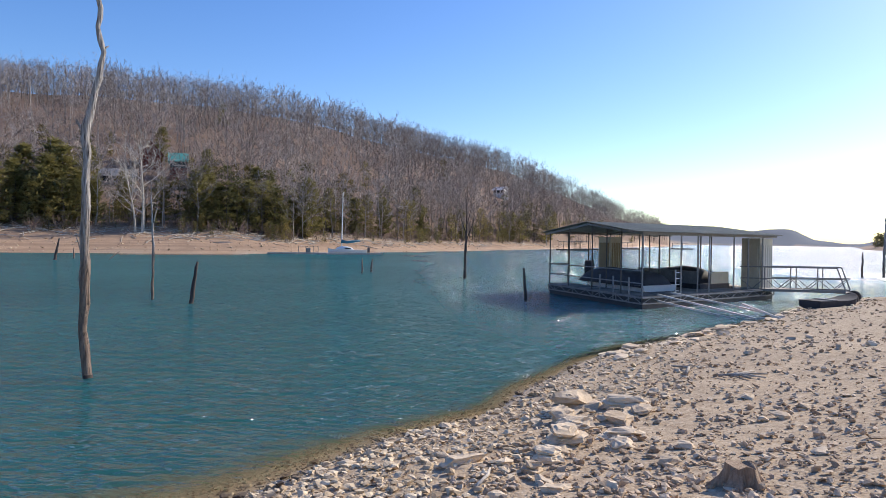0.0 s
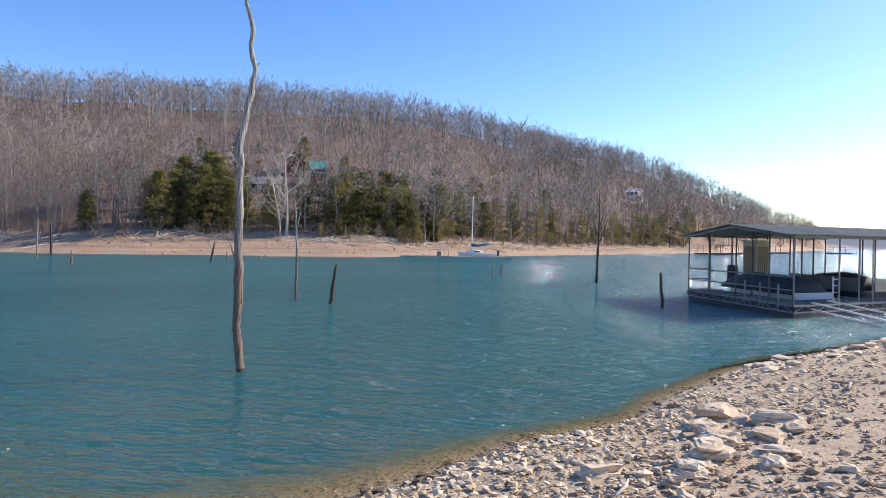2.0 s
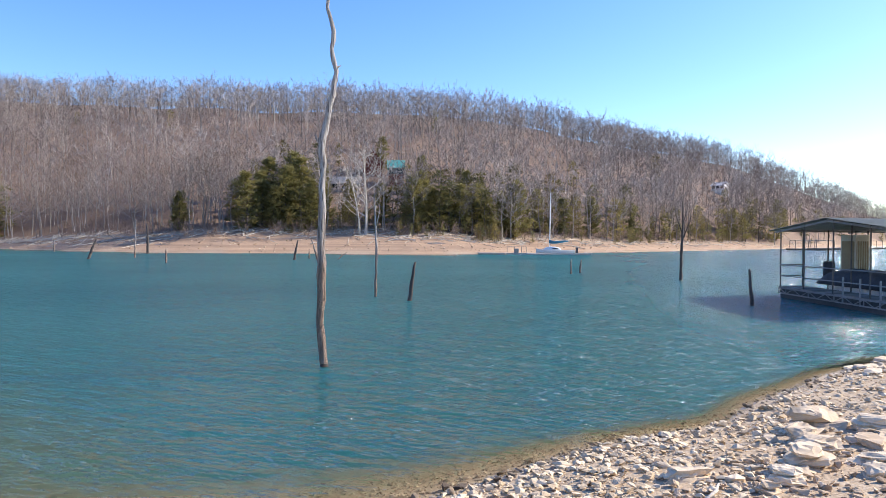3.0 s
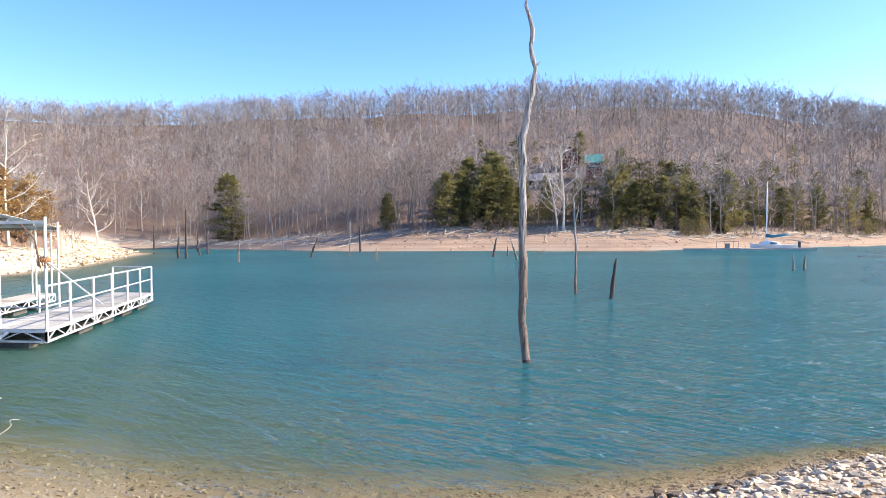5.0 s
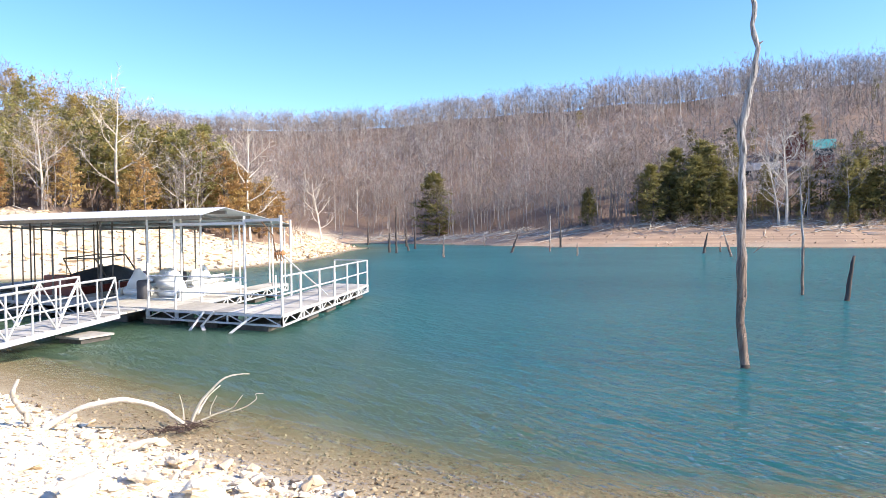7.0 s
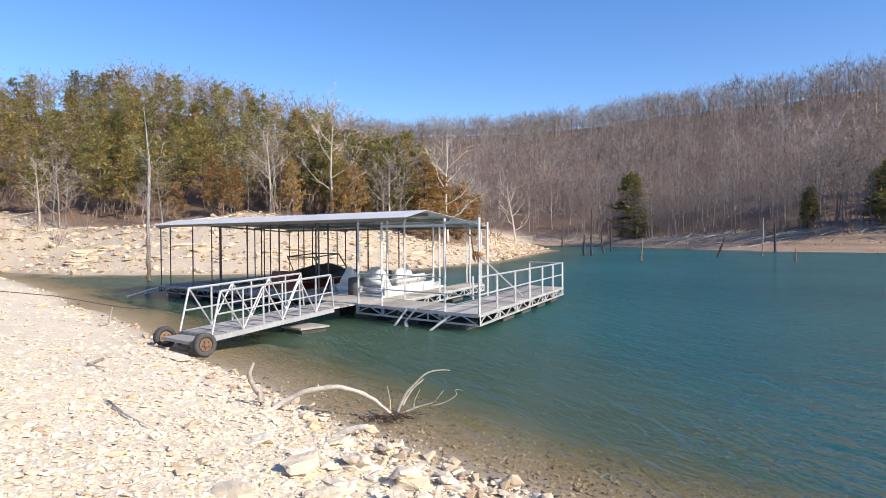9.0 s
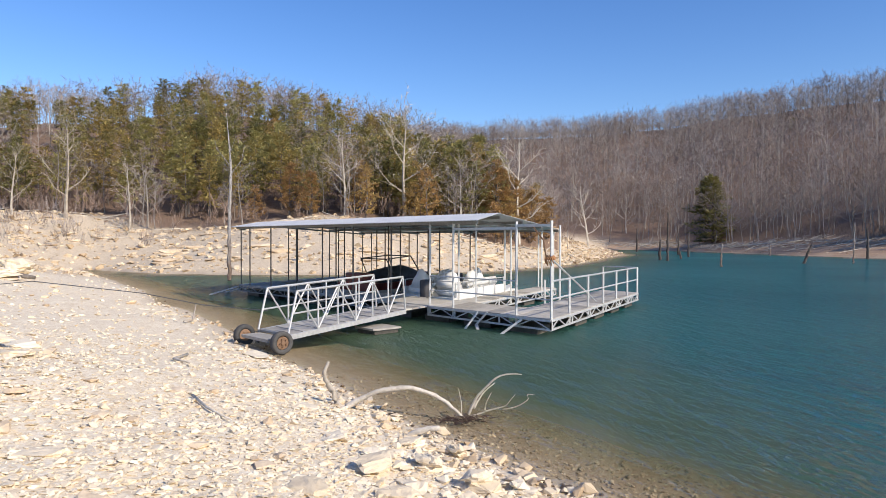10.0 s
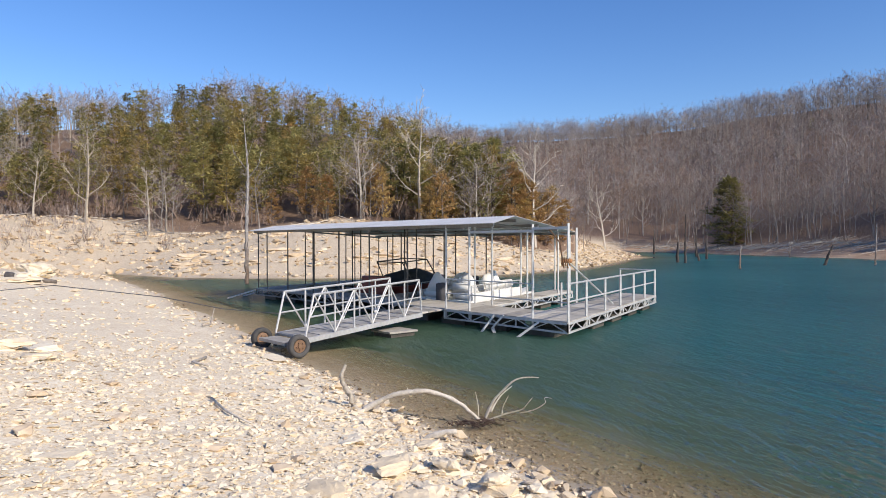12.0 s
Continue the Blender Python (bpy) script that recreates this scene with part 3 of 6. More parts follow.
def bare_tree(seed, h, limbs=8, boughs=5, twigs=6, trunk_r=0.16, twig_w=0.06, fork=0.32, spread=0.24, far=False, dead=False):
    """A leafless hardwood: trunk soup with limbs, and twig soup filling a rounded crown."""
    rng = random.Random(seed)
    wood, fine = Soup(), Soup()
    sides = 3 if far else 5
    pts = [Vector((0, 0, -0.5))]
    lean = Vector((rng.gauss(0, 0.035), rng.gauss(0, 0.035), 0))
    for i in range(5):
        pts.append(pts[-1] + Vector((rng.gauss(0, 0.012) * h, rng.gauss(0, 0.012) * h, h * 0.185)) + lean * h * 0.18)
    rad = [trunk_r * k for k in (1.15, 0.86, 0.68, 0.5, 0.3, 0.1)]
    for i in range(5):
        wood.stick(pts[i], pts[i + 1], rad[i], rad[i + 1], sides)
    ang = rng.random() * 6.28
    stems = [(pts[4], pts[5], 0.2)]
    for i in range(limbs):
        t = fork + (0.93 - fork) * (i + rng.uniform(0, 0.6)) / limbs
        k = min(4, int(t * 5))
        o = pts[k].lerp(pts[k + 1], t * 5 - k)
        ang += 2.4 + rng.gauss(0, 0.35)
        steep = 0.35 + 0.75 * t + rng.gauss(0, 0.2)
        d = Vector((math.cos(ang), math.sin(ang), steep)).normalized()
        ln = h * spread * 1.5 * (1.15 - 1.1 * abs(t - 0.4)) * rng.uniform(0.75, 1.15)
        r = trunk_r * (0.5 - 0.36 * t)
        p0, p1 = o, o + d * ln * 0.45
        d2 = bend(rng, d, 0.28, 0.3)
        p2 = p1 + d2 * ln * 0.35
        d3 = bend(rng, d2, 0.3, 0.15)
        p3 = p2 + d3 * ln * 0.3
        wood.stick(p0, p1, r, r * 0.68)
        wood.stick(p1, p2, r * 0.68, r * 0.42)
        if not far:
            wood.stick(p2, p3, r * 0.42, r * 0.15)
        stems += [(p0.lerp(p1, 0.5), p1, 0.2), (p1, p2, 0.26), (p2, p3, 0.3)]
    for p, q, w in stems:
        d = (q - p).normalized()
        for j in range(max(1, boughs // 2)):
            o = p.lerp(q, rng.random())
            e = bend(rng, d, 0.9, 0.12)
            ln = h * rng.uniform(0.07, 0.15)
            tip = o + e * ln
            if far:
                fine.sliver(o, tip - o, twig_w * 1.3, rng)
            else:
                wood.stick(o, tip, trunk_r * 0.11, trunk_r * 0.04)
            for k in range(twigs):
                a = o.lerp(tip, 0.25 + 0.75 * rng.random())
                fine.sliver(a, bend(rng, e, 1.1, 0.08) * ln * rng.uniform(0.25, 0.5 if dead else 0.62), twig_w * rng.uniform(0.6, 1.2), rng)
    return wood, fine


def brush(seed, h, stems=6, twigs=14, twig_w=0.2):
    """A leafless thicket: stems that fan out from the ground, with twigs."""
    rng = random.Random(seed)
    wood, fine = Soup(), Soup()
    for i in range(stems):
        a = rng.random() * 6.28
        o = Vector((math.cos(a), math.sin(a), 0)) * h * rng.uniform(0, 0.16)
        d = Vector((math.cos(a) * 0.4, math.sin(a) * 0.4, 1)).normalized()
        mid = o + d * h * rng.uniform(0.3, 0.5)
        end = mid + bend(rng, d, 0.3, 0.1) * h * rng.uniform(0.25, 0.45)
        wood.stick(o, mid, h * 0.007, h * 0.005)
        fine.sliver(mid, end - mid, twig_w * 1.3, rng)
        for k in range(twigs):
            u = rng.random()
            p = o.lerp(mid, 0.4 + 0.6 * u) if k % 2 else mid.lerp(end, u)
            fine.sliver(p, bend(rng, d, 0.75, 0.1) * h * rng.uniform(0.08, 0.2), twig_w * rng.uniform(0.5, 1.1), rng)
    return wood, fine


def conifer(seed, h, spread, boughs=26, puffs=3, tufts=12, size=0.55, start=0.3, tip=0.55, sag=0.1, trunk_r=0.15):
    """A cedar or pine: trunk with boughs, and a crown of flat ragged sprays gathered along each bough."""
    rng = random.Random(seed)
    wood, fine = Soup(), Soup()
    lean = Vector((rng.gauss(0, 0.03), rng.gauss(0, 0.03), 1))
    bow = Vector((rng.gauss(0, 0.02), rng.gauss(0, 0.02), 0)) * h
    axis = lambda t: lean * (h * t) + bow * math.sin(3.14 * t)
    for i in range(4):
        wood.stick(axis(i / 4 * 0.96) - Vector((0, 0, 0.5 if i == 0 else 0)), axis((i + 1) / 4 * 0.96), trunk_r * (1 - i * 0.24), trunk_r * (0.76 - i * 0.24) + 0.012, 5)
    ang = rng.random() * 6.28
    heavy = rng.random() * 6.28
    for i in range(boughs):
        t = start + (0.97 - start) * ((i + rng.random()) / boughs)
        ang += 2.4 + rng.gauss(0, 0.5)
        u = (t - start) / (1 - start)
        w = spread * ((1 - u) ** tip) * (0.55 + 0.45 * min(1, u * 5)) * rng.uniform(0.6, 1.2) * (1 + 0.22 * math.cos(ang - heavy))
        d = Vector((math.cos(ang), math.sin(ang), rng.uniform(-0.05, 0.45) - sag * (1 - u)))
        o = axis(t)
        wood.stick(o, o + d * w * 0.8, 0.02 + trunk_r * 0.22 * (1 - u), 0.01)
        for j in range(puffs):
            c = o + d * w * (0.38 + 0.62 * (j + rng.random()) / puffs) + Vector((rng.gauss(0, 0.1) * w, rng.gauss(0, 0.1) * w, rng.gauss(0, 0.05) * w))
            s = size * rng.uniform(0.7, 1.3)
            for k in range(tufts):
                v = vec(rng)
                p = c + Vector((v.x, v.y, v.z * 0.55)) * s * rng.uniform(0.35, 1.0)
                out = (Vector((v.x, v.y, abs(v.z) * 0.4 + 0.1)) + d * 0.4 + vec(rng) * 0.35).normalized()
                side = out.cross(Vector((0, 0, 1)) + vec(rng) * 0.55).normalized()
                ln = s * rng.uniform(0.55, 1.0)
                fine.tri(p - side * ln * 0.3, p + side * ln * 0.3, p + out * ln)
    return wood, fine


def soup_mesh(name, v, f, material):
    me = bpy.data.meshes.new(name)
    me.vertices.add(len(v))
    me.vertices.foreach_set("co", np.ascontiguousarray(v, np.float32).ravel())
    me.loops.add(len(f) * 3)
    me.loops.foreach_set("vertex_index", np.ascontiguousarray(f, np.int32).ravel())
    me.polygons.add(len(f))
    me.polygons.foreach_set("loop_start", np.arange(len(f), dtype=np.int32) * 3)
    me.polygons.foreach_set("loop_total", np.full(len(f), 3, np.int32))
    me.polygons.foreach_set("use_smooth", np.zeros(len(f), bool))
    me.update(calc_edges=True)
    me.materials.append(M[material])
    return me


def proto(name, soups, mats, label, category, at=(0, 0, -200)):
    """A tree thing with trunk and crown parts, built once."""
    ob = new(name)
    ob.empty_display_size = 0.5
    tagged(ob, label, category)
    for pn, s, mt in zip(("trunk", "crown"), soups, mats):
        me = soup_mesh(pn, *s.arrays(), mt)
        me.attributes.new("tone", "FLOAT", "POINT").data.foreach_set("value", np.full(len(me.vertices), 0.25 + 0.5 * ((len(me.vertices) * 7) % 11) / 10, np.float32))
        child = new(pn, me)
        child.parent = ob
    return ob


def woods(name, protos, spots, heights, material, label, seed, which=1):
    """Joins many trees (or their trunks) into one mesh of stuff."""
    rng = np.random.default_rng(seed)
    V, F, tone, off = [], [], [], 0
    arr = [p[which].arrays() for p in protos]
    for (x, y, z), s in zip(spots, heights):
        v, f = arr[rng.integers(len(arr))]
        a = rng.uniform(0, 6.28)
        c, sn = math.cos(a), math.sin(a)
        w = np.empty_like(v)
        sx = s * rng.uniform(0.9, 1.15)
        w[:, 0] = (v[:, 0] * c - v[:, 1] * sn) * sx + x
        w[:, 1] = (v[:, 0] * sn + v[:, 1] * c) * sx + y
        w[:, 2] = v[:, 2] * s + z
        V.append(w)
        F.append(f + off)
        off += len(v)
        tone.append(np.full(len(v), rng.random(), np.float32))
    me = soup_mesh(name, np.concatenate(V), np.concatenate(F), material)
    me.attributes.new("tone", "FLOAT", "POINT").data.foreach_set("value", np.concatenate(tone))
    return tagged(new(name, me), label, "trees", kind="stuff")


CEDAR = [conifer(40 + i, 9.0, 2.7, 24, 3, 9, 0.72, 0.03, 0.45) for i in range(5)]
RUST = [conifer(80 + i, 8.5, 2.5, 24, 3, 9, 0.55, 0.08, 0.55, -0.2) for i in range(3)]
PINE = [conifer(60 + i, 12.0, 2.9, 24, 3, 9, 0.75, 0.22, 0.5) for i in range(6)]


def plant(seed, n, az0, az1, foot, ridge, lo, hi, keep=None):
    """Spots for trees on a slope, as a share lo..hi of the way from its foot to its ridge."""
    rng = np.random.default_rng(seed)
    az = rng.uniform(az0, az1, n)
    f, g = tab(az, foot), tab(az, ridge)
    u = rng.uniform(lo, hi, n)
    r = f + (g - f) * u
    p = polar(az, r)
    ok = np.ones(n, bool) if keep is None else keep(az, u, p, rng)
    p = p[ok]
    z, d, wood, _ = ground_height(p)
    good = (d > 6)
    return np.column_stack([p, z])[good]


def both(name, protos, spots, mats, label, seed, lo, hi, trunks=True):
    rng = np.random.default_rng(seed)
    hs = rng.uniform(lo, hi, len(spots))
    woods(name, protos, spots, hs, mats[1], label, seed + 1, 1)
    if trunks:
        woods(name + "_trunks", protos, spots, hs, mats[0], "trunks and limbs of the " + label, seed + 1, 0)


FARW = [bare_tree(110 + i, 14.6, 8, 4, 5, 0.15, 0.1, 0.3, 0.3, True) for i in range(10)]
BUSH = [brush(130 + i, 13.0) for i in range(5)]


def clearing(az, u, p, rng):
    """No trees right before the houses."""
    r = np.hypot(*p.T)
    return ~((az > 33) & (az < 62) & (u < 0.16)) & ~(((np.abs(az - 21.4) < 0.9) & (r > 132) & (r < 180)) | ((np.abs(az + 4.5) < 0.9) & (r > 284) & (r < 303)))


# leafless hardwoods on the wooded hill, denser on the ridge and along the foot
both("bare_woods", FARW, plant(1, 1250, -19, 64, HILL_FOOT, HILL_RIDGE, 0.0, 1.0, clearing), ("bark_grey", "twig"), "leafless grey hardwoods on the hillside", 11, 0.65, 1.05)
both("ridge_woods", FARW, plant(2, 1150, -18, 80, HILL_FOOT, HILL_RIDGE, 0.72, 1.08), ("bark_dark", "twig"), "leafless hardwoods along the ridge line", 12, 0.55, 0.95)
both("brown_woods", BUSH, plant(3, 600, -18, 62, HILL_FOOT, HILL_RIDGE, 0.05, 0.95, clearing), ("bark_dark", "twig_brown"), "brownish leafless undergrowth on the hillside", 13, 0.22, 0.5, False)
both("upper_brush", BUSH, plant(57, 1500, -18, 85, HILL_FOOT, HILL_RIDGE, 0.5, 1.02, clearing), ("bark_dark", "twig"), "grey-brown leafless undergrowth high on the hill", 58, 0.28, 0.55, False)
both("ridge_brush", BUSH, plant(33, 1200, -18, 80, HILL_FOOT, HILL_RIDGE, 0.92, 1.05), ("bark_dark", "twig"), "low leafless brush along the ridge", 34, 0.3, 0.55, False)
both("foot_brush", BUSH, plant(35, 480, -13, 47, HILL_FOOT, HILL_RIDGE, -0.035, 0.05), ("bark_dark", "twig_brown"), "brown brush along the foot of the hill", 36, 0.13, 0.3, False)
both("cove_woods", FARW, plant(41, 480, 46, 77, HILL_FOOT, HILL_RIDGE, 0.1, 1.0), ("bark_grey", "twig"), "leafless grey hardwoods above the head of the cove", 42, 0.6, 0.95)


EDGE = [bare_tree(150 + i, 14.0, 9, 4, 8, 0.12, 0.05, 0.36, 0.3) for i in range(6)]
both("cove_edge_woods", EDGE, plant(49, 240, 33, 61, HILL_FOOT, HILL_RIDGE, 0.0, 0.2, lambda az, u, p, rng: np.abs(az - 51.1) > 1.1), ("bark_grey", "twig_brown"), "tall leafless trees with slim trunks over brown leaf litter", 50, 0.55, 1.05)
both("saddle_woods", FARW, plant(51, 420, 56, 85, HILL_FOOT, HILL_RIDGE, 0.7, 1.03), ("bark_grey", "twig"), "leafless grey woods on the saddle behind the point", 52, 0.4, 0.72)
both("saddle_brush", BUSH, plant(53, 420, 56, 85, HILL_FOOT, HILL_RIDGE, 0.9, 1.03), ("bark_grey", "twig"), "grey brush on the saddle behind the point", 54, 0.3, 0.55, False)
both("shoulder_woods", FARW, plant(43, 500, -19, 5, HILL_FOOT, HILL_RIDGE, 0.0, 1.02, clearing), ("bark_dark", "twig"), "leafless grey woods on the hill's long shoulder", 44, 0.55, 0.95)


def cedar_zone(az, u, p, rng):
    w = np.exp(-((az - 30) / 3.5) ** 2) * 0.9 + np.exp(-((az - 16) / 9) ** 2) * 0.8 + np.exp(-((az + 5) / 9) ** 2) * 0.9
    return clearing(az, u, p, rng) & (rng.random(len(az)) < w * np.exp(-(u / 0.2) ** 2) * 0.62 + 0.003)


both("cedar_woods", CEDAR, plant(4, 1900, -16, 50, HILL_FOOT, HILL_RIDGE, 0.0, 0.75, cedar_zone), ("bark_dark", "cedar"), "dark green cedars along the foot of the hill", 14, 0.5, 1.1)
both("foot_cedars", CEDAR, plant(55, 100, -13, 31, HILL_FOOT, HILL_RIDGE, -0.02, 0.05), ("bark_dark", "cedar"), "low dark cedars along the edge of the clay beach", 56, 0.18, 0.42)
# mixed woods on the rocky point
both("point_pines", PINE, plant(5, 470, 67, 114, PEN_FOOT, PEN_RIDGE, 0.06, 0.86, lambda az, u, p, rng: rng.random(len(az)) < tab(az, [(66, 0.25), (72, 0.75), (90, 1.0), (98, 0.85), (114, 0.8)])),
     ("bark_dark", "pine"), "olive green pines and cedars on the rocky point", 15, 0.4, 0.8)
both("point_bare_woods", EDGE, plant(6, 260, 60.5, 114, PEN_FOOT, PEN_RIDGE, 0.0, 1.2), ("bark_grey", "twig"), "leafless grey trees between the pines", 16, 0.4, 0.72)
both("point_ridge_woods", FARW, plant(47, 420, 64, 114, PEN_FOOT, PEN_RIDGE, 0.72, 1.25), ("bark_grey", "twig"), "leafless grey trees along the top of the rocky point", 48, 0.45, 0.72)
both("point_brush", BUSH, plant(7, 420, 61.5, 112, PEN_FOOT, PEN_RIDGE, -0.03, 0.4), ("bark_grey", "twig_brown"), "low leafless brush at the edge of the woods", 17, 0.14, 0.36, False)
both("inlet_brush", BUSH, plant(45, 190, 94, 112, PEN_FOOT, PEN_RIDGE, -0.26, 0.0), ("bark_grey", "twig"), "grey leafless brush and dead twigs round the inlet", 46, 0.08, 0.2, False)
both("point_rusty_woods", RUST, plant(8, 110, 63.5, 90, PEN_FOOT, PEN_RIDGE, 0.0, 0.5, lambda az, u, p, rng: rng.random(len(az)) < tab(az, [(63, 0.8), (68, 0.8), (76, 0.4), (90, 0.3)])),
     ("bark_dark", "rusty_leaf"), "golden-brown oaks and cedars with winter leaves", 18, 0.4, 0.9)

HEAD = plant(31, 130, -39, -31.8, [(-40, 530), (-31, 500)], [(-40, 640), (-31, 600)], 0.02, 1.0)
both("headland_woods", CEDAR, HEAD, ("bark_dark", "cedar"), "dark trees on the far headland", 33, 0.6, 1.2)

# ---- the two covered boat docks ----
class Plan:
    """A dock's own plan: a along its front, b away from the front, in the world's metres."""
    def __init__(self, corner, along, away):
        self.c, self.v, self.u = Vector(corner), Vector(along).normalized(), Vector(away).normalized()

    def __call__(self, a, b, z):
        p = self.c + self.v * a + self.u * b
        return Vector((p.x, p.y, z))

    def quad(self, a0, a1, b0, b1):
        return [tuple(self(a, b, 0)[:2]) for a, b in ((a0, b0), (a1, b0), (a1, b1), (a0, b1))]


DECK = 0.5


def deck_run(dock, P, a0, a1, b0, b1, along_a, mat="plank"):
    """A walkway of boards laid across its run, on a truss frame with floats under it."""
    ln = abs(a1 - a0) if along_a else abs(b1 - b0)
    n = max(2, round(ln / 0.62))
    rng = random.Random(int(a0 * 10 + b0 * 100 + ln * 7))
    for i in range(n):
        f0, f1 = i / n, (i + 1) / n - 0.018 / ln
        za = DECK + rng.uniform(-0.004, 0.006)
        q = P.quad(a0 + (a1 - a0) * f0, a0 + (a1 - a0) * f1, b0, b1) if along_a else P.quad(a0, a1, b0 + (b1 - b0) * f0, b0 + (b1 - b0) * f1)
        part("deck_board", prism(B(), q, za - 0.045, za), mat, dock)


def truss(dock, P, a0, b0, a1, b1, steel, depth=0.24, bay=0.62, top=DECK - 0.055):
    """A welded side frame: two chords with zigzag bracing."""
    bm = B()
    ln = math.hypot(a1 - a0, b1 - b0)
    n = max(2, round(ln / bay))
    at = lambda f, z: P(a0 + (a1 - a0) * f, b0 + (b1 - b0) * f, z)
    beam(bm, at(0, top), at(1, top), 0.05, 0.06)
    beam(bm, at(0, top - depth), at(1, top - depth), 0.05, 0.05)
    for i in range(n):
        lo, hi = (top, top - depth) if i % 2 else (top - depth, top)
        beam(bm, at(i / n, lo), at((i + 1) / n, hi), 0.028, 0.028)
        if i % 3 == 0:
            beam(bm, at(i / n, top), at(i / n, top - depth), 0.04, 0.04)
    beam(bm, at(1, top), at(1, top - depth), 0.04, 0.04)
    return part("truss", bm, steel, dock)


def floats(dock, P, a0, a1, b0, b1, along_a, step=1.75, size=1.15, mat="float"):
    ln = abs(a1 - a0) if along_a else abs(b1 - b0)
    n = max(1, int(ln / step))
    for i in range(n):
        m = (i + 0.5) / n
        h = size / ln / 2
        if along_a:
            q = P.quad(a0 + (a1 - a0) * (m - h), a0 + (a1 - a0) * (m + h), b0 + 0.2, b1 - 0.2)
        else:
            q = P.quad(a0 + 0.1 * (1 if a1 > a0 else -1), a1 - 0.1 * (1 if a1 > a0 else -1), b0 + (b1 - b0) * (m - h), b0 + (b1 - b0) * (m + h))
        bm = prism(B(), q, -0.22, 0.2)
        bmesh.ops.bevel(bm, geom=list(bm.edges), offset=0.03, segments=1, affect="EDGES")
        part("float", bm, mat, dock)


def post(dock, P, a, b, z1, steel, w=0.054, z0=DECK - 0.3):
    bm = beam(B(), P(a, b, z0), P(a, b, z1), w, w)
    return part("post", bm, steel, dock)


def rail(dock, P, pts, z, steel, r=0.026, name="rail"):
    bm = B()
    for (a, b), (c, d) in zip(pts, pts[1:]):
        tube(bm, [P(a, b, z), P(c, d, z)], r, 6)
    return part(name, bm, steel, dock)


def roof_plane(dock, P, corners, name="roof_sheet", mat="roof", rib=0.15, gauge=0.018, label=""):
    """A ribbed metal sheet over four corners: low left, low right, high right, high left as (a, b, z)."""
    bm = B()
    A, Bq, C, D = [P(*c) for c in corners]
    n = max(4, int((Bq - A).length / (rib / 4)))
    rows = []
    for i in range(n + 1):
        f = i / n
        k = (0.0, 0.0, 1.0, 1.0)[i % 4] * gauge
        lo, hi = A.lerp(Bq, f) + Vector((0, 0, k)), D.lerp(C, f) + Vector((0, 0, k))
        rows.append([bm.verts.new(p) for p in (lo, hi, hi - Vector((0, 0, 0.012)), lo - Vector((0, 0, 0.012)))])
    for r, s in zip(rows, rows[1:]):
        for k in range(4):
            bm.faces.new((r[k], s[k], s[(k + 1) % 4], r[(k + 1) % 4]))
    bm.faces.new(rows[0])
    bm.faces.new(rows[-1][::-1])
    bmesh.ops.recalc_face_normals(bm, faces=bm.faces)
    return part(name, bm, mat, dock, label)


def hull(bm, P, a0, a1, b0, b1, z0, z1, bow=0.35, flare=0.25, n=10):
    """A small boat's hull: pointed bow at b1, flat stern at b0."""
    rings = []
    am, hw = (a0 + a1) / 2, abs(a1 - a0) / 2
    for i in range(n + 1):
        f = i / n
        w = hw * (1 - max(0, (f - (1 - bow)) / bow) ** 2 * 0.92)
        lift = 0.25 * max(0, (f - 0.6) / 0.4) ** 2
        b = b0 + (b1 - b0) * f
        rings.append([bm.verts.new(P(am + s * w * k, b, z)) for s, k, z in
                      ((-1, 1, z1 + lift), (-1, 1 - flare, z0 + (z1 - z0) * 0.4 + lift), (-1, 0.1, z0 + lift), (1, 0.1, z0 + lift), (1, 1 - flare, z0 + (z1 - z0) * 0.4 + lift), (1, 1, z1 + lift))])
    for r, s in zip(rings, rings[1:]):
        for k in range(6):
            bm.faces.new((r[k], r[(k + 1) % 6], s[(k + 1) % 6], s[k]))
    bm.faces.new(rings[0])
    bm.faces.new(rings[-1][::-1])
    bmesh.ops.recalc_face_normals(bm, faces=bm.faces)
    return bm


def hump(bm, P, a0, a1, b0, b1, z0, z1, seed=0, nu=12, nv=10, power=0.5):
    """A rounded cover or cushion over a patch of the plan."""
    rng = random.Random(seed)
    ph = [rng.uniform(0, 6.28) for _ in range(4)]
    g = []
    for i in range(nu + 1):
        row = []
        for j in range(nv + 1):
            u, v = i / nu, j / nv
            k = (max(0.0, math.sin(math.pi * u)) * max(0.0, math.sin(math.pi * v))) ** power
            k *= 1 + 0.10 * math.sin(7 * u + ph[0]) * math.sin(6 * v + ph[1]) + 0.05 * math.sin(17 * u + ph[2]) * math.sin(15 * v + ph[3])
            row.append(bm.verts.new(P(a0 + (a1 - a0) * u, b0 + (b1 - b0) * v, z0 + (z1 - z0) * k)))
        g.append(row)
    for i in range(nu):
        for j in range(nv):
            bm.faces.new((g[i][j], g[i + 1][j], g[i + 1][j + 1], g[i][j + 1]))
    rim = [g[i][0] for i in range(nu + 1)] + [g[nu][j] for j in range(1, nv + 1)] + [g[i][nv] for i in range(nu - 1, -1, -1)] + [g[0][j] for j in range(nv - 1, 0, -1)]
    bm.faces.new(rim[::-1])
    bmesh.ops.recalc_face_normals(bm, faces=bm.faces)
    return bm


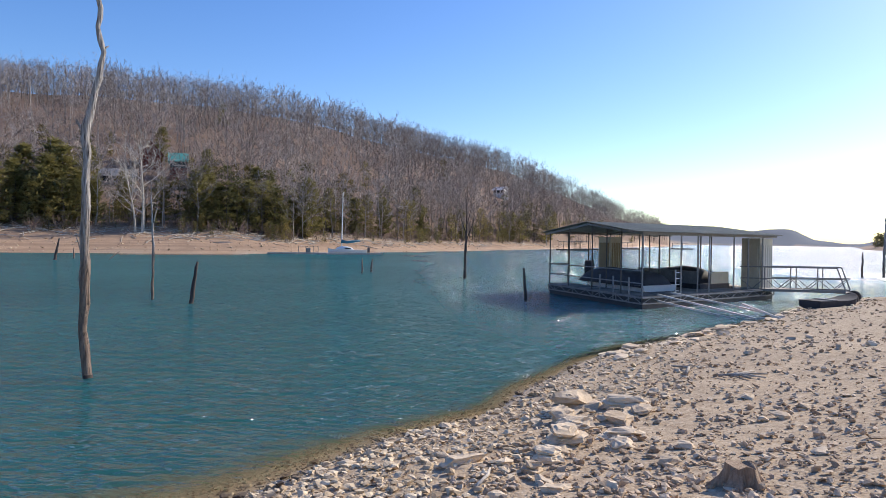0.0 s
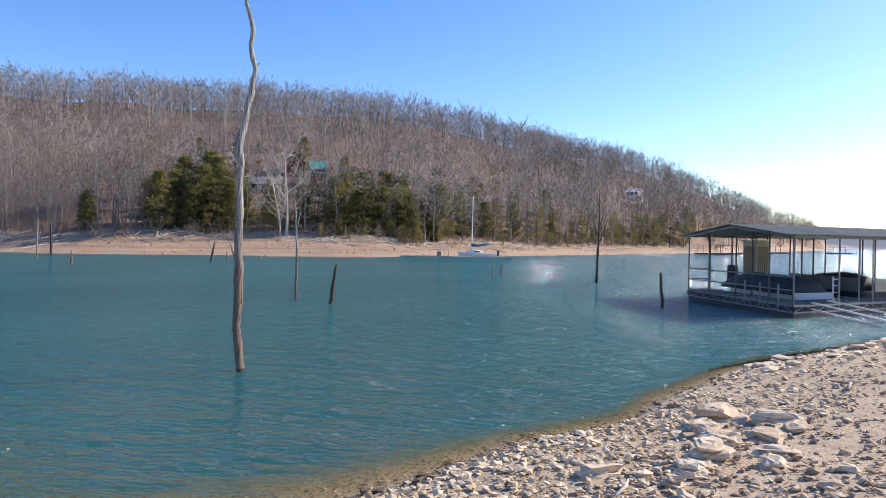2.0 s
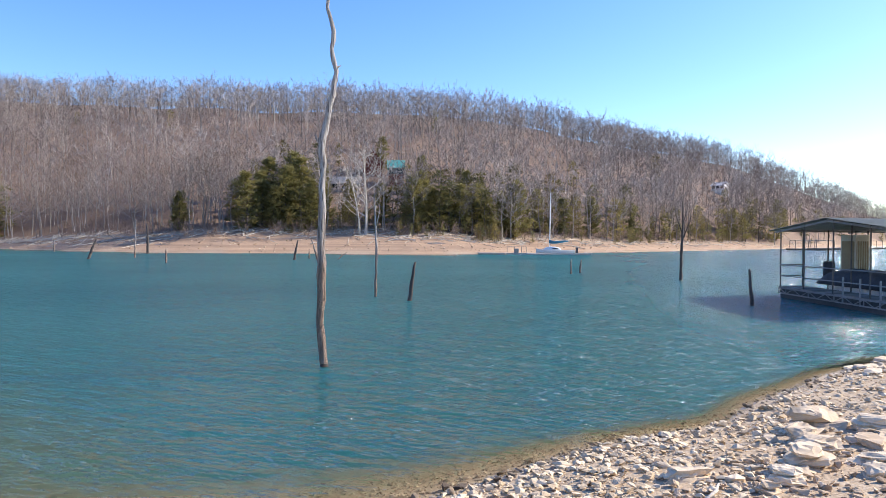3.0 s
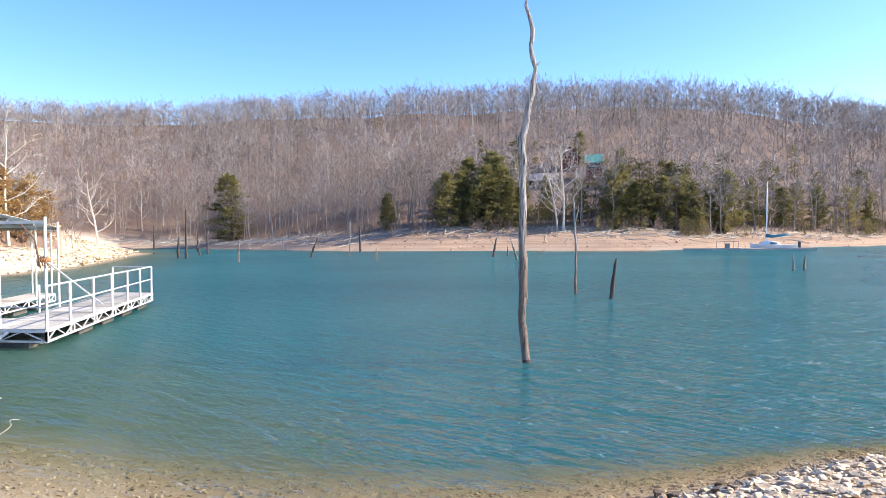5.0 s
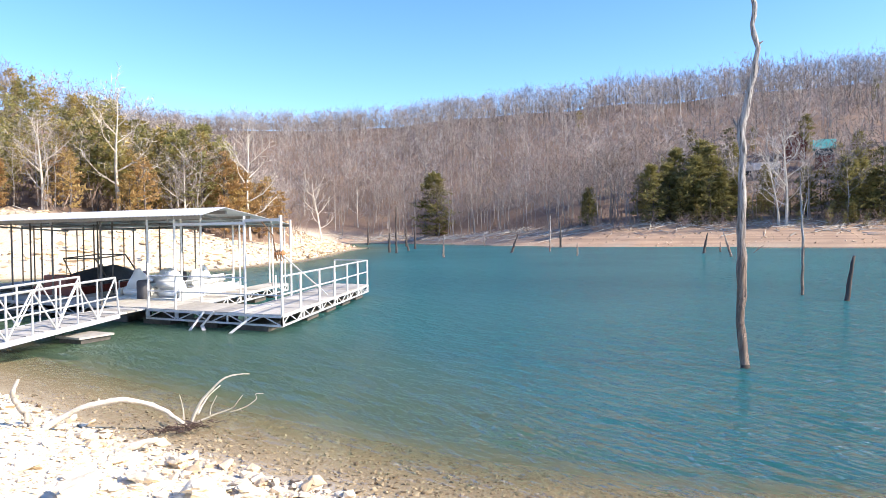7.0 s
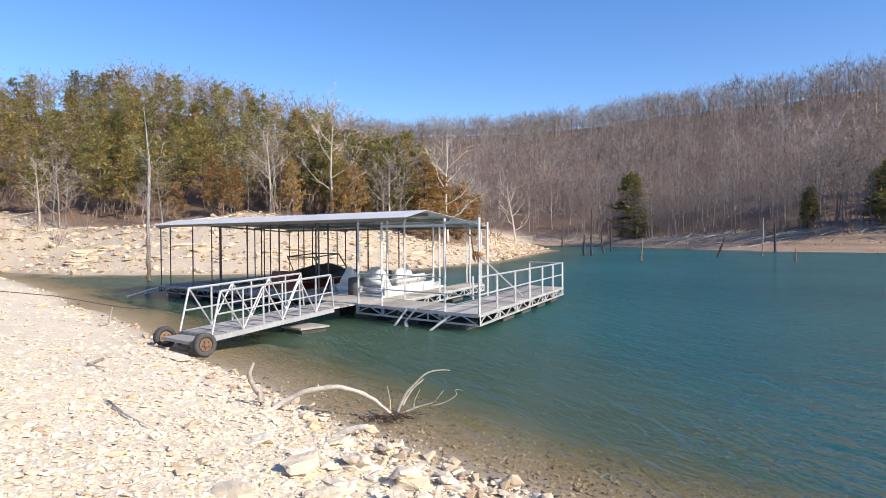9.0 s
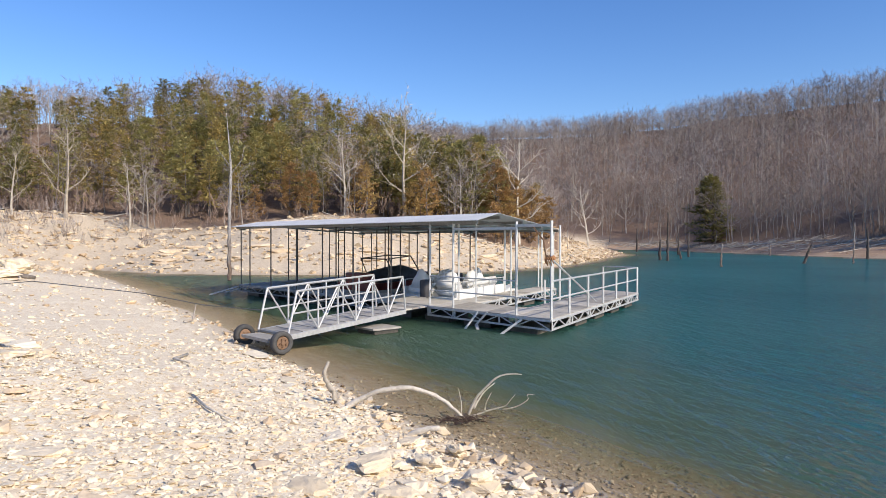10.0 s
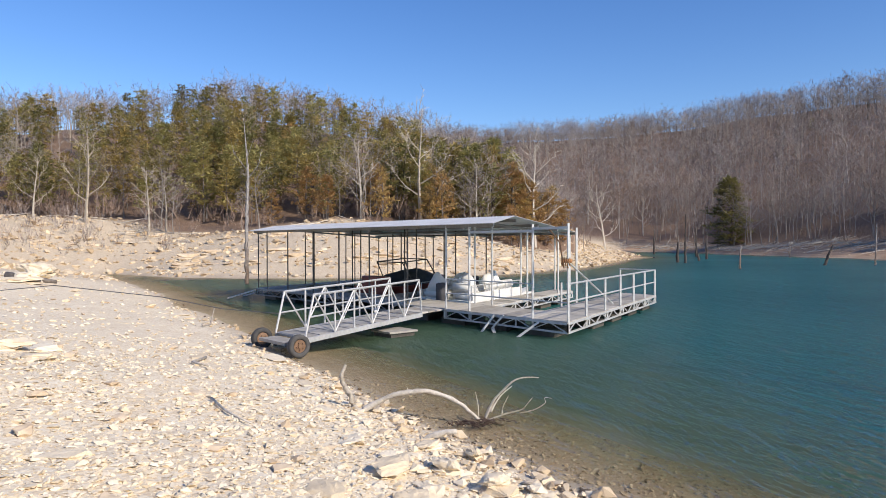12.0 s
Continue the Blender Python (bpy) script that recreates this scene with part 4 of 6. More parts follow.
# --- the open dock by the rocky shore ---
P2 = Plan((-16.66, 8.21), (-0.91, -0.415), (-0.703, 0.711))
dock = thing("boat_dock", P2(9, 5, 0), "galvanised steel floating boat dock with low metal roof and open slips", "dock")
RIGHT, END = 1.75, 10.7
deck_run(dock, P2, 0, 18.6, 0.0, 2.0, True)
deck_run(dock, P2, 0, RIGHT, 2.02, END, False)
deck_run(dock, P2, 4.0, 5.05, 2.02, 10.2, False)
deck_run(dock, P2, 9.2, 10.2, 2.02, 10.2, False)
deck_run(dock, P2, 13.3, 14.2, 2.02, 10.2, False)
deck_run(dock, P2, 17.5, 18.6, 2.02, 10.4, False)
truss(dock, P2, 0, 0, 5.0, 0, "galv")
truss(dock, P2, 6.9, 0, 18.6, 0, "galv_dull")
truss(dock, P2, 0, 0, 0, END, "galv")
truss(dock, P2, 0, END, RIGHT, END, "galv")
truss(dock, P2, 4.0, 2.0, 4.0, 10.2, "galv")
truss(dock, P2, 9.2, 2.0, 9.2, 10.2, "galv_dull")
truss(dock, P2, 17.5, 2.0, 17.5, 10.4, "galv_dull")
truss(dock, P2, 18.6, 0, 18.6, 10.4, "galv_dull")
floats(dock, P2, 0.2, 18.5, 0.05, 1.9, True)
floats(dock, P2, 0.05, RIGHT, 2.2, END, False)
floats(dock, P2, 4.0, 5.05, 2.2, 10.2, False)
floats(dock, P2, 17.5, 18.6, 2.2, 10.3, False, 1.3, 1.2)


def roof2(a, b):
    """Height of the roof over the plan."""
    return 3.17 + (b + 0.3) / 1.8 * 0.27 if b < 1.5 else 3.44 - (b - 1.5) / 8.8 * 0.36


for a, b, st in [(0.0, 0.05, "galv"), (1.25, 0.05, "galv"), (3.85, 0.05, "galv"), (4.95, 0.05, "galv"), (4.1, 2.1, "galv"), (4.95, 2.1, "galv"),
                 (4.1, 5.2, "galv"), (4.95, 6.2, "galv"), (4.1, 8.6, "galv"), (4.1, 10.1, "galv"), (4.95, 10.1, "galv"), (1.7, 5.0, "galv")]:
    post(dock, P2, a, b, 3.12 if a < 2.7 else roof2(a, b) - 0.06, st)
# posts further under the roof take the colour with shade in it
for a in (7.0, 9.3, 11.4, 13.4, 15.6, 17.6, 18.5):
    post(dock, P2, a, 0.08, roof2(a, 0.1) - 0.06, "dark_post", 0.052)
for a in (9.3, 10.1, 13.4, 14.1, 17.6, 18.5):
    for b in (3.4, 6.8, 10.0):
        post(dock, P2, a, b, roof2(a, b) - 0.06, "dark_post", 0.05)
roof_plane(dock, P2, [(19.0, -0.3, 3.17), (2.55, -0.3, 3.17), (2.66, 1.5, 3.44), (19.0, 1.5, 3.44)], label="sunlit ribbed metal roof slope")
roof_plane(dock, P2, [(2.66, 1.5, 3.435), (19.0, 1.5, 3.435), (19.0, 10.4, 3.07), (3.9, 10.4, 3.07)], label="long ribbed metal roof slope")
for b in (0.05, 2.1, 4.6, 7.2, 10.1):
    bm = beam(B(), P2(2.8 + b * 0.1, b, roof2(4, b) - 0.09), P2(18.9, b, roof2(4, b) - 0.09), 0.06, 0.1)
    part("roof_beam", bm, "galv_dull", dock)
for a in (4.1, 9.3, 13.4, 18.5):
    bm = B()
    beam(bm, P2(a, 0, roof2(a, 0) - 0.17), P2(a, 1.5, roof2(a, 1.5) - 0.17), 0.05, 0.07)
    beam(bm, P2(a, 1.5, roof2(a, 1.5) - 0.17), P2(a, 10.2, roof2(a, 10.2) - 0.17), 0.05, 0.07)
    part("rafter", bm, "galv_dull", dock)
bm = B()
beam(bm, P2(0, 0.05, 3.0), P2(1.25, 0.05, 3.0), 0.05, 0.07)
beam(bm, P2(1.25, 0.05, 2.93), P2(3.85, 0.05, 2.93), 0.05, 0.07)
part("header_beam", bm, "galv", dock)
# railing round the long finger
for b in (1.7, 3.6, 5.4, 7.2, 8.9, 10.65):
    post(dock, P2, 0.03, b, 1.52, "galv", 0.055)
post(dock, P2, 1.68, END, 1.5, "galv", 0.05)
post(dock, P2, 1.68, 3.4, 1.3, "galv", 0.05)
rail(dock, P2, [(0.03, 0.05), (0.03, 10.65), (1.68, 10.65)], 1.5, "galv", 0.028)
rail(dock, P2, [(0.03, 0.05), (0.03, 10.65)], 1.02, "galv", 0.024)
part("brace", tube(B(), [P2(0.03, 0.1, 2.1), P2(0.06, 4.6, 0.62)], 0.025, 6), "galv", dock)
rail(dock, P2, [(1.25, 0.05), (4.95, 0.05)], 1.45, "galv", 0.02)
rail(dock, P2, [(0.0, 0.05), (4.95, 0.05)], 1.0, "galv", 0.02)
# old shore spuds hanging from the front into the water
bm = B()
beam(bm, P2(2.7, -0.05, 0.5), P2(3.2, -0.55, -0.25), 0.09, 0.05)
beam(bm, P2(2.75, -0.1, 0.1), P2(2.2, -0.6, -0.3), 0.09, 0.05)
beam(bm, P2(2.35, -0.02, 0.5), P2(2.75, -0.12, 0.1), 0.05, 0.05)
part("spud_arm", bm, "galv", dock)
part("spud_arm", beam(B(), P2(1.0, -0.03, 0.42), P2(1.9, -0.6, -0.25), 0.1, 0.06), "galv", dock)
bm = B()
beam(bm, P2(18.7, 0.0, 0.4), P2(19.9, -1.1, 0.0), 0.1, 0.06)
beam(bm, P2(18.9, 1.2, 0.4), P2(20.4, 0.2, 0.0), 0.1, 0.06)
part("spud_arm", bm, "galv", dock)
# winch with rope on the corner post
bm = B()
tube(bm, [P2(0.2, 0.05, 2.12), P2(-0.1, 0.05, 2.12)], 0.055, 10)
for k in range(5):
    tube(bm, [P2(0.18 - k * 0.06, 0.05, 2.2), P2(0.19 - k * 0.06, -0.04, 2.1), P2(0.18 - k * 0.07, -0.02, 1.98 - 0.06 * (k % 2))], 0.016, 5)
part("rope_winch", bm, "orange_rope", dock, "faded orange rope round a winch", True)
part("hanging_pole", tube(B(), [P2(0.75, 0.2, 3.0), P2(0.35, 0.2, 2.6), P2(0.2, 0.15, 1.95)], [0.018, 0.022, 0.026], 5), "rust", dock)

# --- gangway from the shore to that dock ---
gang = thing("gangway", (-18.2, 2.7, 0), "galvanised truss gangway on two tyres, leading to the dock", "gangway")
G0, G1 = Vector((-16.55, 1.38, 0.36)), Vector((-20.15, 5.12, 0.5))
GW = Vector((-1.28, -0.62, 0))


def gp(f, s, z):
    return G0.lerp(G1, f) + GW * s + Vector((0, 0, z))


for i in range(9):
    q = [tuple(gp(f, s, 0)[:2]) for f, s in ((i / 9, 0.04), ((i + 1) / 9 - 0.004, 0.04), ((i + 1) / 9 - 0.004, 0.96), (i / 9, 0.96))]
    zz = gp((i + 0.5) / 9, 0, 0).z
    part("deck_board", prism(B(), q, zz - 0.05, zz), "plank", gang)
for s in (0.0, 1.0):
    bm = B()
    beam(bm, gp(0, s, -0.06), gp(1, s, -0.06), 0.06, 0.12)
    tube(bm, [gp(0.06, s, 1.0), gp(0.97, s, 1.0)], 0.032, 6)
    tube(bm, [gp(0.03, s, 0.48), gp(0.99, s, 0.48)], 0.022, 6)
    tube(bm, [gp(0.0, s, 0.0), gp(0.06, s, 1.0)], 0.028, 6)
    tube(bm, [gp(1.0, s, 0.0), gp(0.97, s, 1.0)], 0.028, 6)
    for i in range(6):
        f = 0.06 + 0.91 * i / 6
        g = 0.06 + 0.91 * (i + 1) / 6
        a, b = (0.0, 1.0) if i % 2 else (1.0, 0.0)
        tube(bm, [gp(f, s, a), gp(g, s, b)], 0.022, 6)
        if i:
            tube(bm, [gp(f, s, 0), gp(f, s, 1.0)], 0.026, 6)
    part("side_truss", bm, "galv", gang)
for i in range(3):
    f0, f1 = 1.004 + 0.088 * i, 1.088 + 0.088 * i
    q = [tuple(gp(f, s, 0)[:2]) for f, s in ((f0, 0.04), (f1, 0.04), (f1, 0.96), (f0, 0.96))]
    part("landing_board", prism(B(), q, 0.452, 0.498), "plank", gang)
part("axle_beam", beam(B(), gp(-0.06, 0.06, -0.08), gp(-0.06, 0.94, -0.08), 0.5, 0.07), "plank", gang, "grey timber bumper")


def wheel(at, axis, rad, parent):
    """A worn car tyre on a rusty steel rim."""
    bm = B()
    n, m = 28, 10
    ax = Vector(axis).normalized()
    e1 = ax.orthogonal().normalized()
    e2 = ax.cross(e1)
    rings = []
    for i in range(n):
        t = i * math.tau / n
        d = e1 * math.cos(t) + e2 * math.sin(t)
        ring = []
        for j in range(m):
            s = j * math.tau / m
            rr = rad * 0.78 + math.copysign(abs(math.cos(s)) ** 0.6, math.cos(s)) * rad * 0.22
            ring.append(bm.verts.new(Vector(at) + d * rr + ax * math.copysign(abs(math.sin(s)) ** 0.6, math.sin(s)) * rad * 0.3))
        rings.append(ring)
    for i in range(n):
        for j in range(m):
            bm.faces.new((rings[i][j], rings[(i + 1) % n][j], rings[(i + 1) % n][(j + 1) % m], rings[i][(j + 1) % m]))
    bmesh.ops.recalc_face_normals(bm, faces=bm.faces)
    w = part("tyre", bm, "tyre", parent, "worn black car tyre", True)
    bm = B()
    tube(bm, [Vector(at) - ax * rad * 0.18, Vector(at) + ax * rad * 0.2], rad * 0.55, 18)
    tube(bm, [Vector(at) + ax * rad * 0.2, Vector(at) + ax * rad * 0.3], rad * 0.2, 12)
    for k in range(5):
        t = k * math.tau / 5
        c = Vector(at) + (e1 * math.cos(t) + e2 * math.sin(t)) * rad * 0.33 + ax * rad * 0.2
        tube(bm, [c, c + ax * 0.04], rad * 0.05, 6)
    part("rim", bm, "rust", w, "rusty steel rim")
    return w


wheel((-16.12, 1.2, 0.25), (0.9, 0.44, 0), 0.27, gang)
wheel((-17.78, 0.42, 0.24), (0.9, 0.44, 0), 0.27, gang)
# small float under the gangway's far end
bm = prism(B(), [(-18.55, 3.85), (-18.92, 4.6), (-19.6, 4.25), (-19.2, 3.5)], -0.15, 0.11)
part("float", bm, "float", gang)
bm = prism(B(), [(-18.47, 3.8), (-18.88, 4.68), (-19.65, 4.3), (-19.24, 3.42)], 0.114, 0.165)
part("float_deck", bm, "plank", gang)

# --- boats in that dock ---
boat = thing("pontoon_boat", P2(7.0, 5.2, 0), "white pontoon boat with covered seats, moored in the dock", "boat")
part("hull", hull(B(), P2, 5.5, 6.2, 2.6, 8.6, -0.2, 0.42, 0.2, 0.15), "white_boat", boat, smooth_faces=False)
part("hull", hull(B(), P2, 7.7, 8.4, 2.6, 8.6, -0.2, 0.42, 0.2, 0.15), "white_boat", boat)
part("boat_deck", prism(B(), P2.quad(5.45, 8.45, 2.5, 8.4), 0.42, 0.5), "white_boat", boat)
part("side_panel", prism(B(), P2.quad(5.45, 5.53, 2.7, 7.2), 0.5, 0.78), "white_boat", boat)
part("side_panel", prism(B(), P2.quad(8.37, 8.45, 2.7, 7.2), 0.5, 0.78), "white_boat", boat)
for a0, a1, b0, b1, z in ((5.6, 6.5, 2.8, 3.5, 1.42), (7.3, 8.2, 2.8, 3.5, 1.45), (5.62, 6.25, 4.2, 5.3, 1.4), (7.6, 8.25, 4.6, 6.4, 1.36), (6.5, 7.2, 6.3, 7.1, 1.4), (6.65, 7.2, 3.6, 4.3, 1.3)):
    bm = hump(B(), P2, a0, a1, b0, b1, 0.75, z, int(a0 * 10), power=0.5)
    part("seat_cover", bm, "white_boat", boat, "white vinyl seat cover", True)
for a0, a1, b0, b1 in ((5.58, 6.6, 2.75, 3.6), (7.2, 8.32, 2.75, 3.5), (5.58, 6.2, 3.9, 6.6), (7.65, 8.32, 4.2, 6.8)):
    bm = prism(B(), P2.quad(a0, a1, b0, b1), 0.5, 0.82)
    bmesh.ops.bevel(bm, geom=list(bm.edges), offset=0.07, segments=2, affect="EDGES")
    part("bench", bm, "white_boat", boat, "white vinyl bench", True)
for a0, a1, b0, b1 in ((5.56, 5.74, 3.9, 6.6), (8.18, 8.34, 4.2, 6.8), (5.6, 6.6, 2.68, 2.84)):
    bm = prism(B(), P2.quad(a0, a1, b0, b1), 0.8, 1.12)
    bmesh.ops.bevel(bm, geom=list(bm.edges), offset=0.06, segments=2, affect="EDGES")
    part("seat_back", bm, "white_boat", boat, "", True)
part("console", box(B(), P2(7.4, 5.4, 0.85), (0.5, 0.6, 0.75), 30, 0.06), "canvas_dark", boat)
part("outboard_motor", box(B(), P2(6.9, 2.35, 0.75), (0.32, 0.42, 0.75), 40, 0.09), "canvas_dark", boat, "dark outboard motor", True)
bm = B()
for a in (5.5, 8.4):
    tube(bm, [P2(a, 2.7, 1.05), P2(a, 7.1, 1.05)], 0.02, 5)
    for b in (2.7, 4.2, 5.7, 7.1):
        tube(bm, [P2(a, b, 0.5), P2(a, b, 1.05)], 0.018, 5)
part("rail", bm, "galv", boat)

boat = thing("deck_boat", P2(11.8, 5.0, 0), "dark covered boat with maroon side, moored in the dock", "boat")
part("hull", hull(B(), P2, 10.5, 13.0, 2.5, 8.8, -0.15, 0.75, 0.4, 0.2), "maroon", boat)
part("boat_cover", hump(B(), P2, 10.6, 12.9, 3.6, 7.8, 0.7, 1.35, 4, power=0.4), "canvas_dark", boat, "dark fabric boat cover", True)
part("bow_box", box(B(), P2(11.7, 2.9, 0.95), (1.3, 0.6, 0.45), 25, 0.04), "maroon", boat)
bm = B()
tube(bm, [P2(10.7, 4.6, 1.0), P2(10.8, 4.0, 1.75), P2(12.7, 4.0, 1.75), P2(12.8, 4.6, 1.0)], 0.028, 6)
tube(bm, [P2(10.8, 4.0, 1.75), P2(10.9, 6.2, 1.85), P2(12.6, 6.2, 1.85), P2(12.7, 4.0, 1.75)], 0.028, 6)
tube(bm, [P2(10.9, 6.2, 1.85), P2(10.7, 6.9, 1.0)], 0.028, 6)
tube(bm, [P2(12.6, 6.2, 1.85), P2(12.8, 6.9, 1.0)], 0.028, 6)
part("folded_canopy_frame", bm, "dark_post", boat)

# --- the covered dock towards the open lake ---
P1 = Plan((7.75, 27.0), (0.8, 0.6), (-0.296, 0.955))
dock = thing("boat_dock", P1(5, 4.5, 0), "weathered floating boat dock with gabled metal roof and cream lockers", "dock")
deck_run(dock, P1, 0, 1.4, 0, 8.3, False, "plank_dark")
deck_run(dock, P1, 1.42, 10.1, 0, 1.5, True, "plank_dark")
deck_run(dock, P1, 4.6, 5.5, 1.52, 8.3, False, "plank_dark")
deck_run(dock, P1, 9.0, 10.1, 1.52, 8.3, False, "plank_dark")
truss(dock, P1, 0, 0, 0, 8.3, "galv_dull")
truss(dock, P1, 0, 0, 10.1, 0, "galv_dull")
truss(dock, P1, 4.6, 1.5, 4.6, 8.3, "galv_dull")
floats(dock, P1, 0.05, 1.35, 0.1, 8.3, False, 1.4, 1.36, "float_dark")
floats(dock, P1, 1.5, 10.0, 0.1, 1.4, True, 1.5, 1.46, "float_dark")
floats(dock, P1, 4.6, 5.5, 1.6, 8.2, False, mat="float_dark")


# dark boards that close the gap between deck and water
for a0, a1, b0, b1 in ((0.06, 0.11, 0.06, 8.25), (0.12, 10.05, 0.06, 0.11), (9.98, 10.03, 0.12, 8.2), (0.12, 1.35, 8.2, 8.25)):
    part("skirt_board", prism(B(), P1.quad(a0, a1, b0, b1), -0.12, 0.4), "float_dark", dock, "dark skirt board below the deck edge")


def roof1(b):
    return 3.05 + (b + 0.3) / 4.7 * 0.49 if b < 4.4 else 3.54 - (b - 4.4) / 4.8 * 0.46


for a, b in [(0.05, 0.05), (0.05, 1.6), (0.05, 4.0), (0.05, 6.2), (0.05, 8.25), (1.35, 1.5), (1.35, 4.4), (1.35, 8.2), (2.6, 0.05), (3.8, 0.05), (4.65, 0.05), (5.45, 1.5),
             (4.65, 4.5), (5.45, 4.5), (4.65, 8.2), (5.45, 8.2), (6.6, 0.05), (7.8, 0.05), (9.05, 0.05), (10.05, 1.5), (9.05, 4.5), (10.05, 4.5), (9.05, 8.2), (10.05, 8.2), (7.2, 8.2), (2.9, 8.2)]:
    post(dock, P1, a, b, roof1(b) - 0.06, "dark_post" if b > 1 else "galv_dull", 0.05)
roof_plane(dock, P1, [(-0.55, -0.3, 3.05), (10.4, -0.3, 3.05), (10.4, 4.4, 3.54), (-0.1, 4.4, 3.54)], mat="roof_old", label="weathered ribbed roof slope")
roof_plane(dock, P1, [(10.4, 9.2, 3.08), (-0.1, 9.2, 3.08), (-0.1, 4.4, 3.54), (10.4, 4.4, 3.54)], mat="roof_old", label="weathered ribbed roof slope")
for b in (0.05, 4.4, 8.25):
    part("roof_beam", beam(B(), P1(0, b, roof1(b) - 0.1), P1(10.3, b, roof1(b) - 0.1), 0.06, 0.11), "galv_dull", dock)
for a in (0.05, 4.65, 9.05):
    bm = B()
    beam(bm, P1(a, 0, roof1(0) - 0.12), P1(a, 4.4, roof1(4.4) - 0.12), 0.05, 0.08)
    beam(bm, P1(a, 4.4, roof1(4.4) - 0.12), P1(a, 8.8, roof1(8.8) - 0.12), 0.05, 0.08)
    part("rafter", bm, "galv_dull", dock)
for z in (1.5, 1.0):
    rail(dock, P1, [(0.05, 0.05), (0.05, 8.25)], z, "galv_dull")
    rail(dock, P1, [(0.05, 8.25), (1.35, 8.25)], z, "galv_dull")
for b in (1.0, 2.2, 3.3):
    post(dock, P1, 0.05, b, 1.2, "galv_dull", 0.06)
# lockers of the dock
for (a0, a1, b0, b1), nm in (((8.95, 10.1, 0.15, 1.35), "cream"), ((3.7, 4.55, 7.0, 8.2), "cream")):
    bm = prism(B(), P1.quad(a0, a1, b0, b1), 0.5, 2.9)
    lk = part("locker", bm, nm, dock, "cream ribbed metal locker")
    part("locker_door", prism(B(), P1.quad(a0 - 0.03, a0 - 0.005, b0 + 0.12, b1 - 0.12), 0.56, 2.6), "cream" if a0 > 5 else "tan_panel", lk, "panelled locker door")
    part("locker_door", prism(B(), P1.quad(a0 + 0.1, a1 - 0.1, b0 - 0.03, b0 - 0.005), 0.56, 2.6), "tan_panel" if a0 < 5 else "cream", lk, "panelled locker door")
    bm = B()
    for k in range(6):
        f = (k + 0.5) / 6
        beam(bm, P1(a0 + (a1 - a0) * f, b0 - 0.035, 0.6), P1(a0 + (a1 - a0) * f, b0 - 0.035, 2.6), 0.03, 0.02)
    part("locker_rib", bm, nm, lk)
# ladder and folded chair by the front edge
bm = B()
for k in (0, 0.35):
    beam(bm, P1(2.3 + k, 0.1, 0.4), P1(2.3 + k, 0.12, 1.5), 0.04, 0.04)
for k in range(4):
    beam(bm, P1(2.3, 0.11, 0.65 + 0.25 * k), P1(2.65, 0.11, 0.65 + 0.25 * k), 0.03, 0.03)
part("ladder", bm, "galv", dock)
# shore spuds
bm = B()
beam(bm, P1(1.0, 0, 0.55), (10.75, 23.75, 0.05), 0.09, 0.06)
beam(bm, P1(1.9, 0, 0.6), (11.35, 24.4, 0.2), 0.07, 0.06)
beam(bm, P1(1.0, 0, 0.3), (10.35, 23.95, -0.05), 0.07, 0.06)
part("spud_arm", bm, "galv", dock, "long galvanised shore arms")
bm = B()
beam(bm, (10.55, 24.5, 0.5), (11.6, 23.6, 0.05), 0.06, 0.06)
beam(bm, (10.3, 24.1, -0.05), (11.7, 23.7, 0.15), 0.06, 0.06)
part("spud_foot", bm, "galv", dock)

gang = thing("gangway", (15.5, 32.5, 0), "dull truss gangway from the shore to the covered dock", "gangway")
K0, K1 = Vector((17.6, 30.2, 0.62)), Vector((14.2, 33.1, 0.5))
KW = Vector((0.75, 0.95, 0))


def kp(f, s, z):
    return K0.lerp(K1, f) + KW * s + Vector((0, 0, z))


for i in range(7):
    q = [tuple(kp(f, s, 0)[:2]) for f, s in ((i / 7, 0.03), ((i + 1) / 7 - 0.005, 0.03), ((i + 1) / 7 - 0.005, 0.97), (i / 7, 0.97))]
    part("deck_board", prism(B(), q, 0.49, 0.54), "plank", gang)
for s in (0.0, 1.0):
    bm = B()
    beam(bm, kp(0, s, -0.05), kp(1, s, -0.05), 0.06, 0.12)
    tube(bm, [kp(0.08, s, 1.0), kp(1, s, 1.05)], 0.034, 6)
    tube(bm, [kp(0, s, 0.5), kp(1, s, 0.5)], 0.024, 6)
    tube(bm, [kp(0, s, 0), kp(0.08, s, 1.0)], 0.03, 6)
    for i in range(8):
        a, b = (0.0, 0.5) if i % 2 else (0.5, 0.0)
        tube(bm, [kp(i / 8, s, a), kp((i + 1) / 8, s, b)], 0.02, 5)
        if i in (2, 4, 6):
            tube(bm, [kp(i / 8, s, 0), kp(i / 8, s, 1.0)], 0.028, 6)
    part("side_truss", bm, "galv_dull", gang)
wheel((17.55, 29.75, 0.3), (-0.6, -0.8, 0), 0.3, gang)
wheel((18.5, 31.1, 0.3), (0.6, 0.8, 0), 0.3, gang)

jon = thing("rowing_boat", (15.8, 27.8, 0), "dark flat-bottomed boat pulled up at the water's edge", "boat")
part("hull", hull(B(), Plan((14.7, 26.9), (-0.4, 0.9), (0.92, 0.4)), 0, 1.0, 0, 2.6, 0.0, 0.42, 0.25, 0.1), "canvas_dark", jon)
bm = B()
beam(bm, (15.5, 27.3, 0.44), (15.15, 28.1, 0.44), 0.25, 0.04)
part("seat", bm, "galv_dull", jon)

